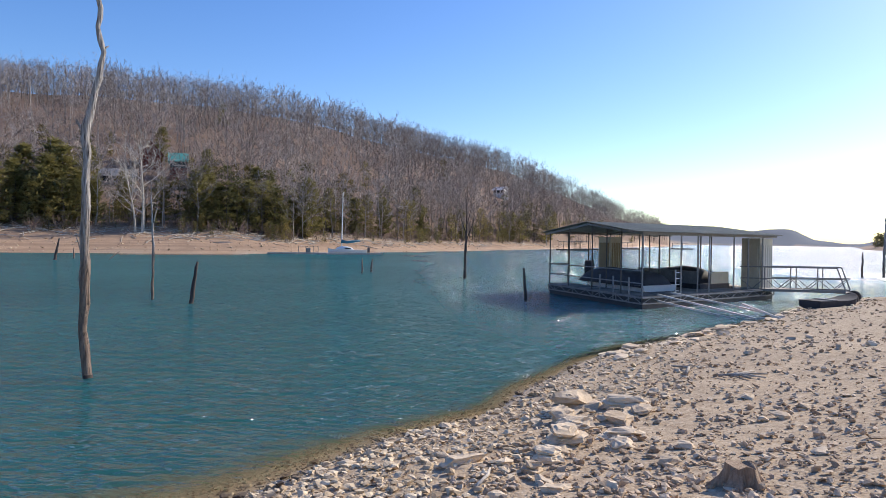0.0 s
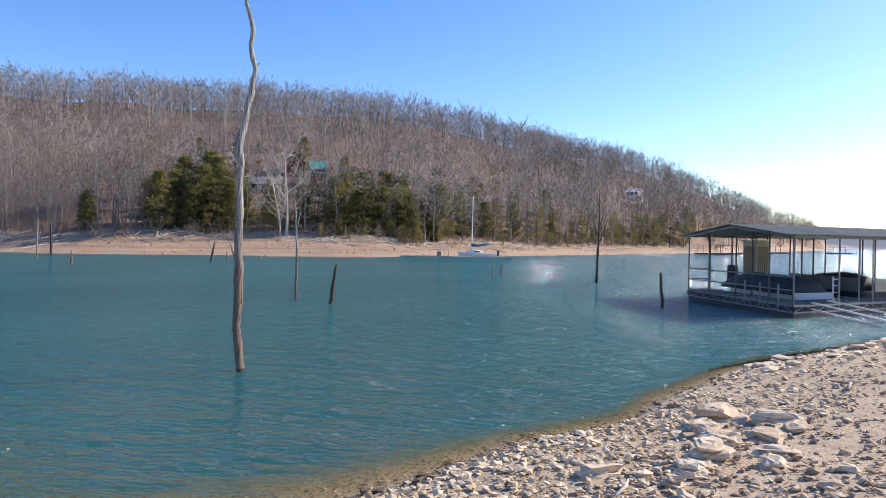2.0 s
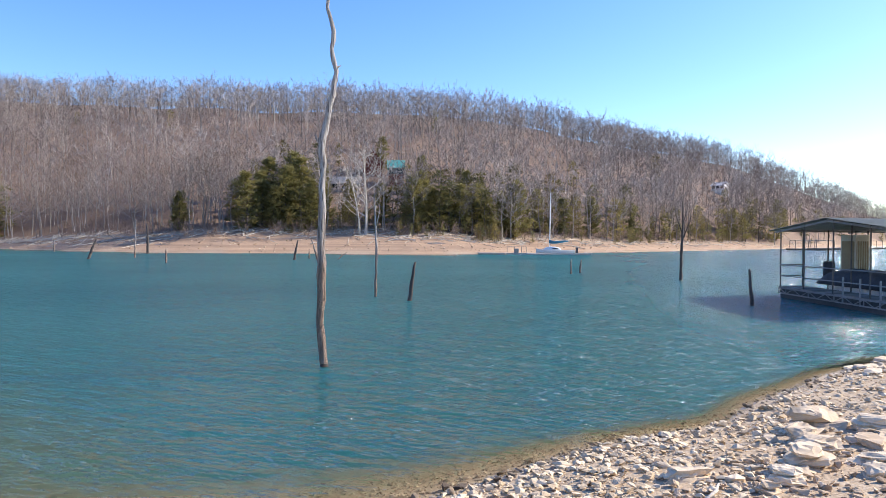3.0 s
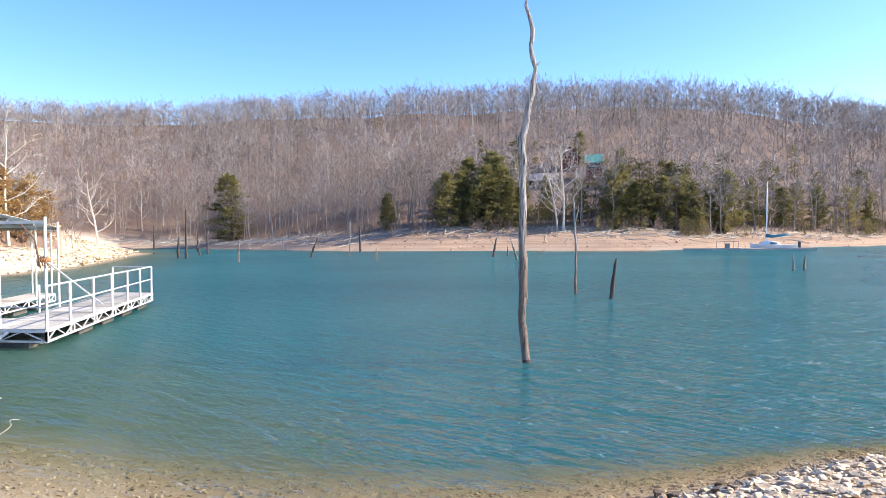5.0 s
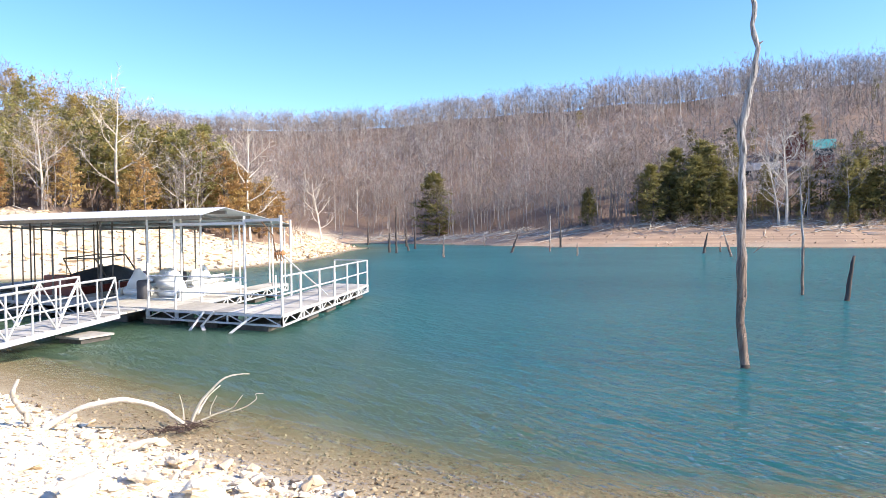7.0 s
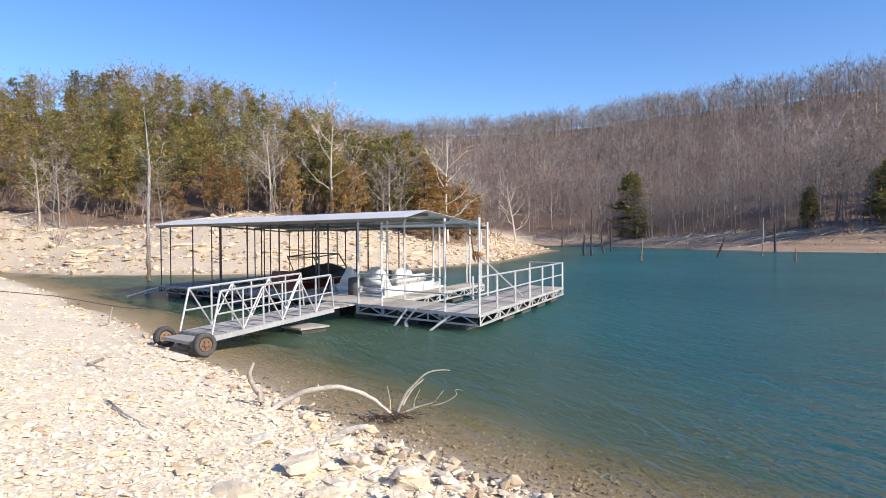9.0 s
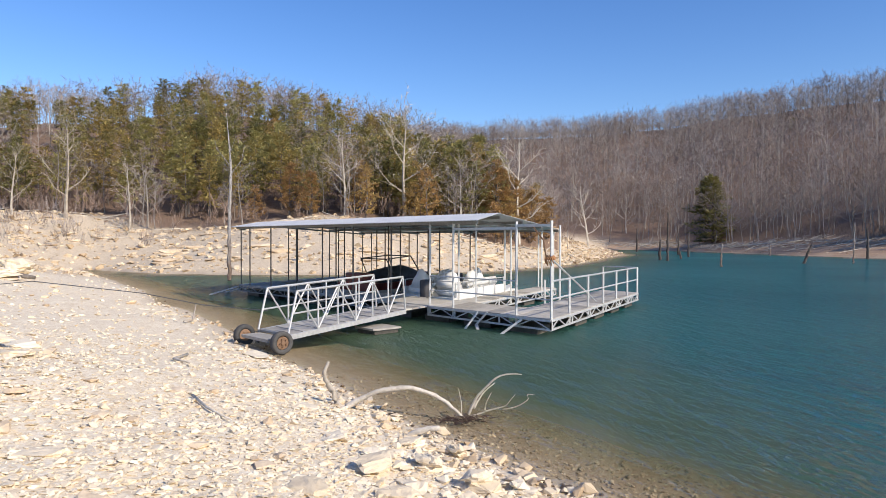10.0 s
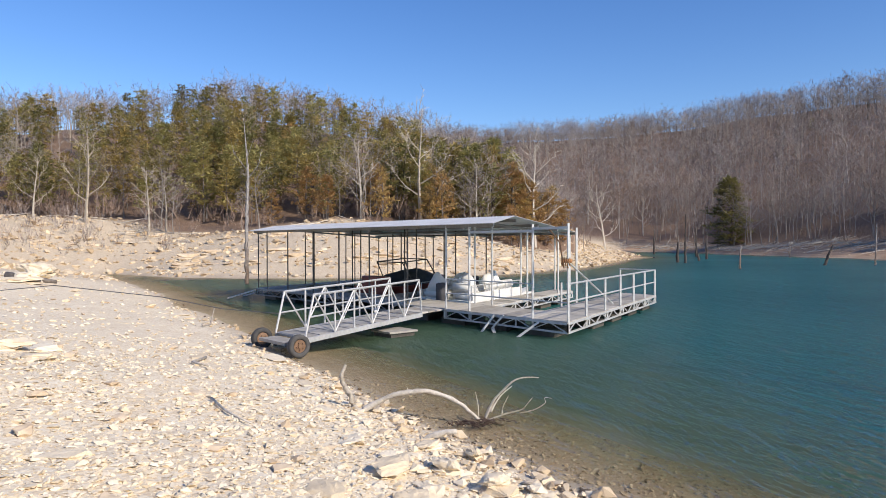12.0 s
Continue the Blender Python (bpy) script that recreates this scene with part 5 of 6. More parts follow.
boat = thing("fishing_boat", P1(2.9, 4.5, 0), "long boat under a dark cover in the covered dock", "boat")
part("hull", hull(B(), P1, 1.7, 4.1, 1.8, 8.0, -0.1, 0.74, 0.4, 0.2), "white_boat", boat, "pale hull")
part("boat_cover", hump(B(), P1, 1.66, 4.14, 1.85, 7.8, 0.66, 1.38, 8, power=0.25), "canvas_dark", boat, "dark boat cover", True)
part("outboard_motor", box(B(), P1(2.9, 8.1, 1.25), (0.45, 0.55, 0.8), -20, 0.1), "canvas_dark", boat, "dark outboard motor", True)
boat = thing("pontoon_boat", P1(7.2, 4.5, 0), "grey and cream pontoon boat in the covered dock", "boat")
part("hull", hull(B(), P1, 5.9, 8.5, 1.8, 7.6, -0.1, 0.7, 0.2, 0.15), "canvas_dark", boat)
part("side_panel", prism(B(), P1.quad(7.0, 8.5, 1.9, 1.98), 0.7, 1.25), "cream", boat, "cream side panel")
part("side_panel", prism(B(), P1.quad(5.85, 5.93, 1.9, 6.8), 0.7, 1.3), "galv_dull", boat)
part("seat_cover", hump(B(), P1, 5.95, 8.45, 2.1, 6.6, 0.7, 1.45, 3, power=0.3), "canvas_dark", boat, smooth_faces=True)

# small docks far along the wooded shore
for k, (az, r) in enumerate(((-9.6, 200), (-11.0, 215), (-14.2, 260), (-18.6, 300))):
    x, y = polar(az, r)
    PF = Plan((x, y), (0.95, 0.3), (-0.3, 0.95))
    fd = thing("swim_dock", (x, y, 0), "small far floating dock with dark frame off the wooded shore", "dock", "far docks")
    part("deck", prism(B(), PF.quad(0, 9, 0, 3), 0.15, 0.6), "float", fd)
    part("roof_sheet", prism(B(), PF.quad(1, 6, 0, 3), 2.7, 2.85), "galv_dull", fd)
    for a, b in ((1, 0), (6, 0), (6, 3), (1, 3)):
        post(fd, PF, a, b, 2.7, "dark_post", 0.12)

# ---- drowned and dead trees in the lake ----
def snag(pts, radii, label, name="dead_tree", n=9, twigs=(), mat="pole_wood"):
    """A bare dead trunk standing in the water: dark wet foot, weathered shaft, stubs of limbs."""
    at = Vector(pts[0])
    t = thing(name, (at.x, at.y, 0), label, "dead tree")
    pts = [Vector(p) for p in pts]
    rng = random.Random(int(abs(at.x * 13 + at.y * 7)))
    fine, rad = [], []
    for i in range(len(pts) - 1):
        k = max(2, int((pts[i + 1] - pts[i]).length / 0.22))
        for j in range(k):
            f = j / k
            r = radii[i] + (radii[i + 1] - radii[i]) * f
            fine.append(pts[i].lerp(pts[i + 1], f) + Vector((rng.gauss(0, 0.17) * r, rng.gauss(0, 0.17) * r, 0)))
            rad.append(r * rng.uniform(0.88, 1.14))
    fine.append(pts[-1])
    rad.append(radii[-1])
    foot = Vector((fine[0].x, fine[0].y, -1.2))
    bm = B()
    tube(bm, [foot] + fine, [rad[0] * 1.1] + rad, n)
    for v in bm.verts:
        a = math.atan2(v.co.y - at.y, v.co.x - at.x)
        s = 1 + 0.10 * noise.noise(Vector((a * 1.5, v.co.z * 0.8, at.x)))
        v.co.x, v.co.y = v.co.x + (s - 1) * 0.5 * rad[0] * math.cos(a), v.co.y + (s - 1) * 0.5 * rad[0] * math.sin(a)
    part("trunk", bm, mat, t, smooth_faces=True)
    part("wet_foot", tube(B(), [foot, fine[0] + Vector((0, 0, 0.06))], [rad[0] * 1.12, rad[0] * 1.02], n), "wet_wood", t, "dark wet foot at the waterline", True)
    for line, r in twigs:
        part("limb", tube(B(), line, [r * (1 - 0.7 * i / (len(line) - 1)) for i in range(len(line))], 6), mat, t, smooth_faces=True)
    return t


snag([(-6.49, 12.67, 0), (-6.60, 12.67, 0.87), (-6.55, 12.70, 1.83), (-6.58, 12.71, 2.65), (-6.56, 12.72, 3.87), (-6.59, 12.73, 4.58), (-6.43, 12.79, 5.24),
      (-6.31, 12.81, 5.96), (-6.40, 12.79, 6.41), (-6.35, 12.79, 6.77), (-6.47, 12.72, 7.23), (-6.41, 12.75, 8.04), (-6.53, 12.70, 8.75)],
     [0.086, 0.08, 0.09, 0.078, 0.072, 0.085, 0.062, 0.05, 0.045, 0.046, 0.036, 0.028, 0.015], "tall crooked grey dead tree standing in the lake", n=12,
     twigs=[([(-6.58, 12.72, 4.43), (-6.67, 12.69, 4.58), (-6.71, 12.64, 4.7)], 0.045), ([(-6.41, 12.79, 5.29), (-6.49, 12.75, 5.42)], 0.035), ([(-6.33, 12.80, 6.01), (-6.23, 12.85, 6.09)], 0.03)])
snag([(-11.98, 28.2, 0), (-11.95, 28.2, 2.0), (-12.02, 28.2, 3.6), (-12.07, 28.2, 4.85)], [0.06, 0.05, 0.04, 0.02], "slender grey dead trunk standing in the lake",
     twigs=[([(-12.0, 28.2, 3.0), (-11.85, 28.25, 3.7), (-11.82, 28.25, 4.1)], 0.03)])
snag([(-9.88, 26.8, 0), (-9.79, 26.9, 0.8), (-9.69, 27.0, 1.62)], [0.08, 0.075, 0.045], "short dark leaning dead stub in the lake", twigs=[([(-9.78, 26.9, 0.9), (-9.7, 26.9, 1.05)], 0.04)], mat="bark_dark")
snag([(1.37, 46.8, 0), (1.42, 46.8, 2.1), (1.47, 46.83, 3.6), (1.47, 46.87, 6.3)], [0.1, 0.085, 0.055, 0.015], "dead tree with thin bare top in the lake", mat="bark_dark",
     twigs=[([(1.45, 46.8, 2.6), (1.9, 46.9, 3.8), (2.0, 46.9, 4.6)], 0.04), ([(1.45, 46.8, 3.0), (1.05, 46.9, 4.2), (0.95, 46.9, 5.0)], 0.035), ([(1.47, 46.8, 3.6), (1.75, 46.9, 4.7), (1.8, 46.9, 5.6)], 0.025)])
snag([(3.52, 29.9, 0), (3.48, 29.9, 0.8), (3.44, 29.9, 1.45)], [0.07, 0.065, 0.045], "short dark dead stub in the lake", mat="bark_dark")
for x, y, tx, ty, h, r in [(-6.25, 52.0, -6.25, 52.0, 1.15, 0.07), (-5.8, 54.0, -5.7, 54.0, 1.05, 0.09), (-40.5, 71.0, -40.2, 71.3, 2.3, 0.16), (-41.5, 76.4, -41.5, 76.4, 1.2, 0.1),
                           (-33.4, 63.5, -34.0, 63.1, 2.4, 0.12), (-36.8, 75.0, -36.0, 75.6, 0.85, 0.06), (-74.3, 86.1, -74.4, 86.1, 4.4, 0.2), (-60.3, 67.7, -60.3, 67.9, 4.7, 0.09),
                           (-62.0, 62.4, -61.4, 62.9, 2.3, 0.17), (-56.0, 46.1, -56.0, 46.2, 2.3, 0.11), (-74.5, 53.2, -74.6, 53.3, 6.2, 0.15), (-77.3, 54.0, -77.3, 54.1, 2.7, 0.2),
                           (-108.0, 79.5, -108.1, 79.6, 3.9, 0.2), (-90.4, 68.4, -90.5, 68.4, 3.2, 0.17), (-82.6, 61.2, -82.8, 61.1, 1.3, 0.16), (-47.0, 57.1, -47.0, 57.1, 1.4, 0.1),
                           (-93.0, 86.5, -93.1, 86.5, 2.7, 0.1), (-133.0, 87.0, -133.1, 87.1, 5.4, 0.2), (34.5, 56.7, 34.5, 56.7, 2.1, 0.1), (36.6, 57.2, 36.7, 57.2, 5.0, 0.12)]:
    snag([(x, y, 0), ((x * 0.6 + tx * 0.4), (y * 0.6 + ty * 0.4), h * 0.45), (tx, ty, h)], [r, r * 0.85, r * 0.4], "weathered dead tree stub standing in the lake", n=7, mat="pole_wood" if r < 0.15 else "bark_dark")
snag([(-45.07, 0.05, 0), (-45.1, 0.05, 3.5), (-45.13, 0.15, 7.0), (-45.19, 0.05, 8.6), (-45.2, -0.1, 10.5)], [0.13, 0.11, 0.08, 0.05, 0.01], "tall slim dead tree standing off the rocky point",
     twigs=[([(-45.1, 0.1, 6.6), (-45.3, 0.8, 7.6), (-45.3, 1.0, 8.6)], 0.035), ([(-45.1, 0.1, 7.2), (-45.3, -0.7, 8.3), (-45.3, -0.9, 9.3)], 0.03), ([(-45.1, 0.1, 8.0), (-45.3, 0.5, 9.2)], 0.02)])

# ---- driftwood at the near shore ----
def gnarled(pts, radii, seed, n=9, steps=5, knots=0.16):
    """A weathered branch: a smooth curve through points, with swellings and small crooks."""
    rng = random.Random(seed)
    pts = [Vector(p) for p in pts]
    line, rad = [], []
    for i in range(len(pts) - 1):
        a, b, c, d = pts[max(i - 1, 0)], pts[i], pts[i + 1], pts[min(i + 2, len(pts) - 1)]
        for k in range(steps):
            t = k / steps
            p = 0.5 * (2 * b + (c - a) * t + (2 * a - 5 * b + 4 * c - d) * t * t + (3 * b - a - 3 * c + d) * t ** 3)
            r = radii[i] + (radii[i + 1] - radii[i]) * t
            line.append(p + vec(rng) * r * 0.22)
            rad.append(r * (1 + rng.uniform(-knots, knots)))
    line.append(pts[-1])
    rad.append(radii[-1])
    return tube(B(), line, rad, n)


def taper(r, n, end=0.3):
    return [r * (1 - (1 - end) * i / (n - 1)) for i in range(n)]


drift = thing("driftwood_branch", (-9.7, 3.3, 0), "bleached driftwood branch arching out of the shallows", "driftwood")
part("log", gnarled([(-10.22, 1.7, 0.13), (-10.1, 2.06, 0.34), (-10.01, 2.35, 0.41), (-9.92, 2.65, 0.42), (-9.81, 3.02, 0.27), (-9.74, 3.24, 0.1), (-9.7, 3.4, -0.06)],
                    [0.045, 0.036, 0.04, 0.036, 0.03, 0.026, 0.02], 1), "drift_wood", drift, smooth_faces=True)
part("stub", gnarled([(-10.01, 2.33, 0.43), (-10.0, 2.33, 0.475)], [0.016, 0.008], 2, 6), "drift_wood", drift, smooth_faces=True)
for k, (pts, r) in enumerate((([(-9.69, 3.4, -0.03), (-9.65, 3.53, 0.27), (-9.6, 3.68, 0.45), (-9.56, 3.82, 0.58), (-9.51, 4.0, 0.63), (-9.47, 4.18, 0.62)], 0.024), ([(-9.66, 3.5, 0.12), (-9.62, 3.62, 0.34), (-9.58, 3.8, 0.5)], 0.02),
                              ([(-9.71, 3.33, -0.02), (-9.73, 3.33, 0.2), (-9.72, 3.28, 0.42)], 0.012), ([(-9.68, 3.45, 0.0), (-9.6, 3.75, 0.1), (-9.53, 3.94, 0.16), (-9.49, 4.0, 0.24), (-9.48, 4.08, 0.33)], 0.014),
                              ([(-9.55, 3.9, 0.1), (-9.48, 4.1, 0.15), (-9.43, 4.26, 0.25), (-9.42, 4.25, 0.33), (-9.41, 4.36, 0.32)], 0.011), ([(-9.62, 3.66, 0.08), (-9.58, 3.66, 0.2), (-9.57, 3.74, 0.36)], 0.012))):
    part("twig", gnarled(pts, taper(r, len(pts)), 10 + k, 7, 4, 0.12), "drift_wood", drift, smooth_faces=True)
rng = random.Random(5)
bm = B()
for k in range(90):
    a, l = rng.uniform(0, 6.28), rng.uniform(0.06, 0.2)
    c = Vector((-9.52 + rng.gauss(0, 0.07), 3.3 + rng.gauss(0, 0.19), rng.uniform(-0.02, 0.03)))
    mid = c + Vector((math.cos(a) * l * 0.5, math.sin(a) * l * 0.5, rng.uniform(0.0, 0.05)))
    tube(bm, [c, mid, mid + Vector((math.cos(a + 0.5) * l * 0.5, math.sin(a + 0.5) * l * 0.5, rng.uniform(-0.05, 0.03)))], [0.008, 0.006, 0.003], 4)
part("root_mat", bm, "wet_root", drift, "dark wet mat of fine roots")
single("driftwood_stump", gnarled([(-10.5, 1.66, -0.02), (-10.53, 1.58, 0.26), (-10.58, 1.46, 0.48), (-10.58, 1.44, 0.6), (-10.57, 1.5, 0.76)], [0.06, 0.046, 0.034, 0.032, 0.02], 3),
       "drift_wood", (-10.5, 1.6, 0.1), "bleached driftwood stub leaning out of the shore stones", "driftwood", smooth_faces=True)
single("driftwood_log", gnarled([(-8.74, 2.16, 0.03), (-8.66, 2.4, 0.15), (-8.56, 2.64, 0.2)], [0.022, 0.044, 0.028], 4), "drift_wood", (-8.66, 2.4, 0.1),
       "short bleached driftwood log at the waterline", "driftwood", smooth_faces=True)
for pts, r in (([(1.75, 10.3), (1.95, 11.0), (2.0, 11.5)], 0.04), ([(0.3, 6.2), (0.42, 6.5), (0.46, 6.75)], 0.018), ([(4.0, 11.5), (4.3, 12.2), (4.2, 12.8)], 0.03),
               ([(4.4, 10.7), (4.7, 10.9), (5.0, 10.75)], 0.022), ([(4.5, 11.0), (4.7, 10.8), (4.85, 10.5)], 0.018), ([(4.3, 10.9), (4.6, 10.95), (4.95, 11.1)], 0.02), ([(4.62, 10.5), (4.6, 10.8), (4.66, 11.1)], 0.016), ([(-10.0, -0.4), (-9.4, -0.2), (-8.7, 0.1)], 0.02), ([(-14.2, -0.7), (-13.6, -0.9), (-13.2, -0.6)], 0.03),
               ([(-21.5, -1.2), (-22.1, -1.0), (-22.3, -0.9)], 0.03), ([(-35.01, -10.31), (-34.79, -9.26), (-34.55, -8.17)], 0.16), ([(-5.2, 1.6), (-4.9, 2.1), (-4.95, 2.7)], 0.025)):
    line = [(x, y, z_at(x, y) + r * 0.9 + (0.5 if len(pts) == 3 and x < -21 and r < 0.1 and i == 2 else 0.02)) for i, (x, y) in enumerate(pts)]
    single("driftwood_stick", tube(B(), line, [r, r * 0.9, r * 0.5], 7), "drift_wood" if r < 0.1 else "bark_grey", line[1], "weathered driftwood lying on the stony shore", "driftwood", "driftwood on the shore", smooth_faces=True)

# cut tree stump with flared roots
sx, sy = 2.42, 5.76
sz = z_at(sx, sy)
st = thing("tree_stump", (sx, sy, sz), "weathered grey tree stump with flared roots among the stones", "stump")
bm = B()
n = 26
rings = []
for h, r, fl in ((-0.05, 0.23, 0.3), (0.02, 0.185, 0.24), (0.07, 0.15, 0.16), (0.13, 0.125, 0.1), (0.165, 0.118, 0.08)):
    ring = []
    for i in range(n):
        a = i * math.tau / n
        rr = r * (1 + fl * math.sin(5 * a + 0.6) + fl * 0.5 * math.sin(9 * a))
        ring.append(bm.verts.new((sx + math.cos(a) * rr, sy + math.sin(a) * rr, sz + h + (0.02 * math.sin(3 * a) if h > 0.15 else 0))))
    rings.append(ring)
for r, s in zip(rings, rings[1:]):
    for i in range(n):
        bm.faces.new((r[i], r[(i + 1) % n], s[(i + 1) % n], s[i]))
bm.faces.new(rings[-1])
part("trunk_base", bm, "stump_wood", st, smooth_faces=False)
for a in (0.4, 1.7, 2.9, 4.1, 5.4):
    part("root", tube(B(), [(sx + math.cos(a) * 0.09, sy + math.sin(a) * 0.09, sz + 0.07), (sx + math.cos(a) * 0.19, sy + math.sin(a) * 0.19, sz + 0.015), (sx + math.cos(a + 0.2) * 0.25, sy + math.sin(a + 0.2) * 0.25, sz - 0.03)],
                      [0.034, 0.026, 0.012], 7), "stump_wood", st, smooth_faces=True)

# mooring cable over the left bank
single("mooring_cable", tube(B(), [(-24.6, -8.4, z_at(-24.6, -8.4) + 0.02), (-23.6, -5.6, 1.32), (-22.4, -2.4, 0.98), (-20.6, -0.6, 0.74), (-18.2, 1.0, 0.78)], 0.014, 6), "cable", (-22.4, -2.4, 0.9),
       "slack steel mooring cable from the bank to the gangway", "cable")

# ---- sailboat and its low dock off the clay beach ----
PS = Plan(tuple(polar(15.6, 115)), (0.985, 0.17), (-0.17, 0.985))
sd = thing("floating_dock", PS(10, 1, 0), "low pale floating dock off the clay beach", "dock")
for k, (a0, a1, b0, b1, z) in enumerate(((0, 19.5, 0.6, 1.8, 0.36), (2.2, 6.8, -0.6, 0.5, 0.26), (10.4, 14.2, -1.0, 0.5, 0.28), (13.0, 21, 1.9, 2.5, 0.4))):
    part("deck_section", prism(B(), PS.quad(a0, a1, b0, b1), -0.1, z * 0.8), "plank", sd, "pale weathered deck section")
for a in (7.0, 8.2, 9.4, 10.2):
    post(sd, PS, a, 1.6, 1.3, "galv_dull", 0.08, 0.1)
rail(sd, PS, [(7.0, 1.6), (10.2, 1.6)], 1.3, "galv_dull", 0.03)
part("lawn_chair", box(B(), PS(8.6, 1.3, 0.65), (0.7, 0.7, 0.7), 10, 0.05), "galv_dull", sd)
sb = thing("sailboat", PS(15, 3.2, 0), "small white sailboat with furled blue sail, moored off the beach", "sailboat")
part("hull", hull(B(), Plan(tuple(PS(18.4, 2.7, 0)[:2]), (-0.17, 0.985), (-0.985, -0.17)), 0, 2.2, 0, 6.6, -0.1, 0.75, 0.45, 0.2), "white_boat", sb, smooth_faces=False)
part("cabin", hump(B(), PS, 13.0, 16.2, 3.0, 4.6, 0.7, 1.35, 2, power=0.4), "white_boat", sb, smooth_faces=True)
part("cabin_window", prism(B(), PS.quad(14.6, 15.6, 2.97, 3.05), 0.92, 1.1), "glass", sb)
part("mast", tube(B(), [PS(14.1, 3.8, 0.8), PS(14.25, 3.8, 10.6)], [0.1, 0.07], 8), "white_boat", sb)
part("boom", tube(B(), [PS(14.1, 3.8, 2.0), PS(17.3, 3.8, 2.15)], 0.06, 6), "galv", sb)
bm = tube(B(), [PS(14.0, 3.8, 2.2), PS(15.0, 3.8, 2.05), PS(16.2, 3.8, 2.2), PS(17.2, 3.8, 2.3)], [0.32, 0.24, 0.2, 0.1], 8)
part("sail_cover", bm, "blue_cloth", sb, "blue sail cover over the boom", True)
bm = B()
tube(bm, [PS(14.25, 3.8, 10.5), PS(11.9, 3.8, 0.9)], 0.012, 4)
tube(bm, [PS(14.25, 3.8, 10.5), PS(18.3, 3.8, 0.9)], 0.012, 4)
part("rigging", bm, "cable", sb)
part("outboard_motor", box(B(), PS(18.7, 3.8, 0.75), (0.4, 0.35, 0.9), 10, 0.08), "canvas_dark", sb)

# ---- houses on the hill ----
def gable_house(name, az, r, w, d, h, roof_h, rz, wall, roof, label, lift=0.0):
    x, y = polar(az, r)
    z = z_at(x, y) + lift
    t = thing(name, (x, y, z), label, "house")
    m = Matrix.Translation((x, y, z)) @ Matrix.Rotation(radians(rz), 4, "Z")
    q = lambda a, b, c: m @ Vector((a, b, c))
    bm = B()
    lo = [bm.verts.new(q(a, b, -4)) for a, b in ((-w / 2, -d / 2), (w / 2, -d / 2), (w / 2, d / 2), (-w / 2, d / 2))]
    hi = [bm.verts.new(q(a, b, h)) for a, b in ((-w / 2, -d / 2), (w / 2, -d / 2), (w / 2, d / 2), (-w / 2, d / 2))]
    g0, g1 = bm.verts.new(q(-w / 2, 0, h + roof_h)), bm.verts.new(q(w / 2, 0, h + roof_h))
    bm.faces.new(lo[::-1])
    bm.faces.new((lo[0], lo[1], hi[1], hi[0]))
    bm.faces.new((lo[2], lo[3], hi[3], hi[2]))
    bm.faces.new((lo[1], lo[2], hi[2], g1, hi[1]))
    bm.faces.new((lo[3], lo[0], hi[0], g0, hi[3]))
    bm.faces.new((hi[0], hi[1], g1, g0))
    bm.faces.new((hi[2], hi[3], g0, g1))
    part("wall", bm, wall, t)
    for s in (-1, 1):
        bm = B()
        k = roof_h / (d / 2)
        pts = [q(-w / 2 - 0.4, s * (d / 2 + 0.5), h - 0.5 * k + 0.06), q(w / 2 + 0.4, s * (d / 2 + 0.5), h - 0.5 * k + 0.06), q(w / 2 + 0.4, 0, h + roof_h + 0.06), q(-w / 2 - 0.4, 0, h + roof_h + 0.06)]
        a = [bm.verts.new(p) for p in pts]
        b = [bm.verts.new(p + Vector((0, 0, 0.14))) for p in pts]
        bm.faces.new(a[::-1])
        bm.faces.new(b)
        for i in range(4):
            bm.faces.new((a[i], a[(i + 1) % 4], b[(i + 1) % 4], b[i]))
        part("roof", bm, roof, t)
    for k in range(3):
        bm = B()
        c = -w / 2 + w * (k + 0.5) / 3
        vs = [q(c + dx, -d / 2 - 0.05, zz) for dx, zz in ((-0.6, 0.9), (0.6, 0.9), (0.6, 2.2), (-0.6, 2.2))]
        f = [bm.verts.new(v) for v in vs]
        g = [bm.verts.new(v + (q(0, 0.1, 0) - q(0, 0, 0))) for v in vs]
        bm.faces.new(f)
        bm.faces.new(g[::-1])
        for i in range(4):
            bm.faces.new((f[i], g[i], g[(i + 1) % 4], f[(i + 1) % 4]))
        part("window", bm, "glass", t)
    return t


gable_house("house", 21.4, 176, 3.8, 4.4, 2.6, 1.8, 22, "red_wall", "green_roof", "red-brown house with green metal roof among the trees", 1.5)
gable_house("house", 23.4, 186, 5.5, 5.0, 4.2, 2.6, 115, "red_wall", "red_wall", "tall red-brown gabled house half hidden by trees", -1.0)
gable_house("house", 25.6, 170, 7.0, 5.0, 2.4, 1.6, 20, "galv_dull", "galv_dull", "small grey house half hidden behind bare trees", -1.0)
gable_house("house", -4.6, 300, 5.2, 4.6, 2.2, 1.3, -30, "white_wall", "white_wall", "white house high on the wooded hillside", 1.2)


# ---- single trees that stand out ----
def place(pr, az, r, s, turn, label="", group="", dz=0.0, sx=1.0):
    x, y = polar(az, r)
    m = Matrix.Translation((x, y, z_at(x, y) + dz)) @ Matrix.Rotation(turn, 4, "Z") @ Matrix.Diagonal((s * sx, s * sx, s, 1))
    ob = copy_thing(pr, m)
    if label:
        tagged(ob, label, group=group)
    return ob


def keep_first(pr, az, r, s, turn, group=""):
    x, y = polar(az, r)
    pr.matrix_basis = Matrix.Translation((x, y, z_at(x, y))) @ Matrix.Rotation(turn, 4, "Z") @ Matrix.Diagonal((s, s, s, 1))
    tagged(pr, group=group)


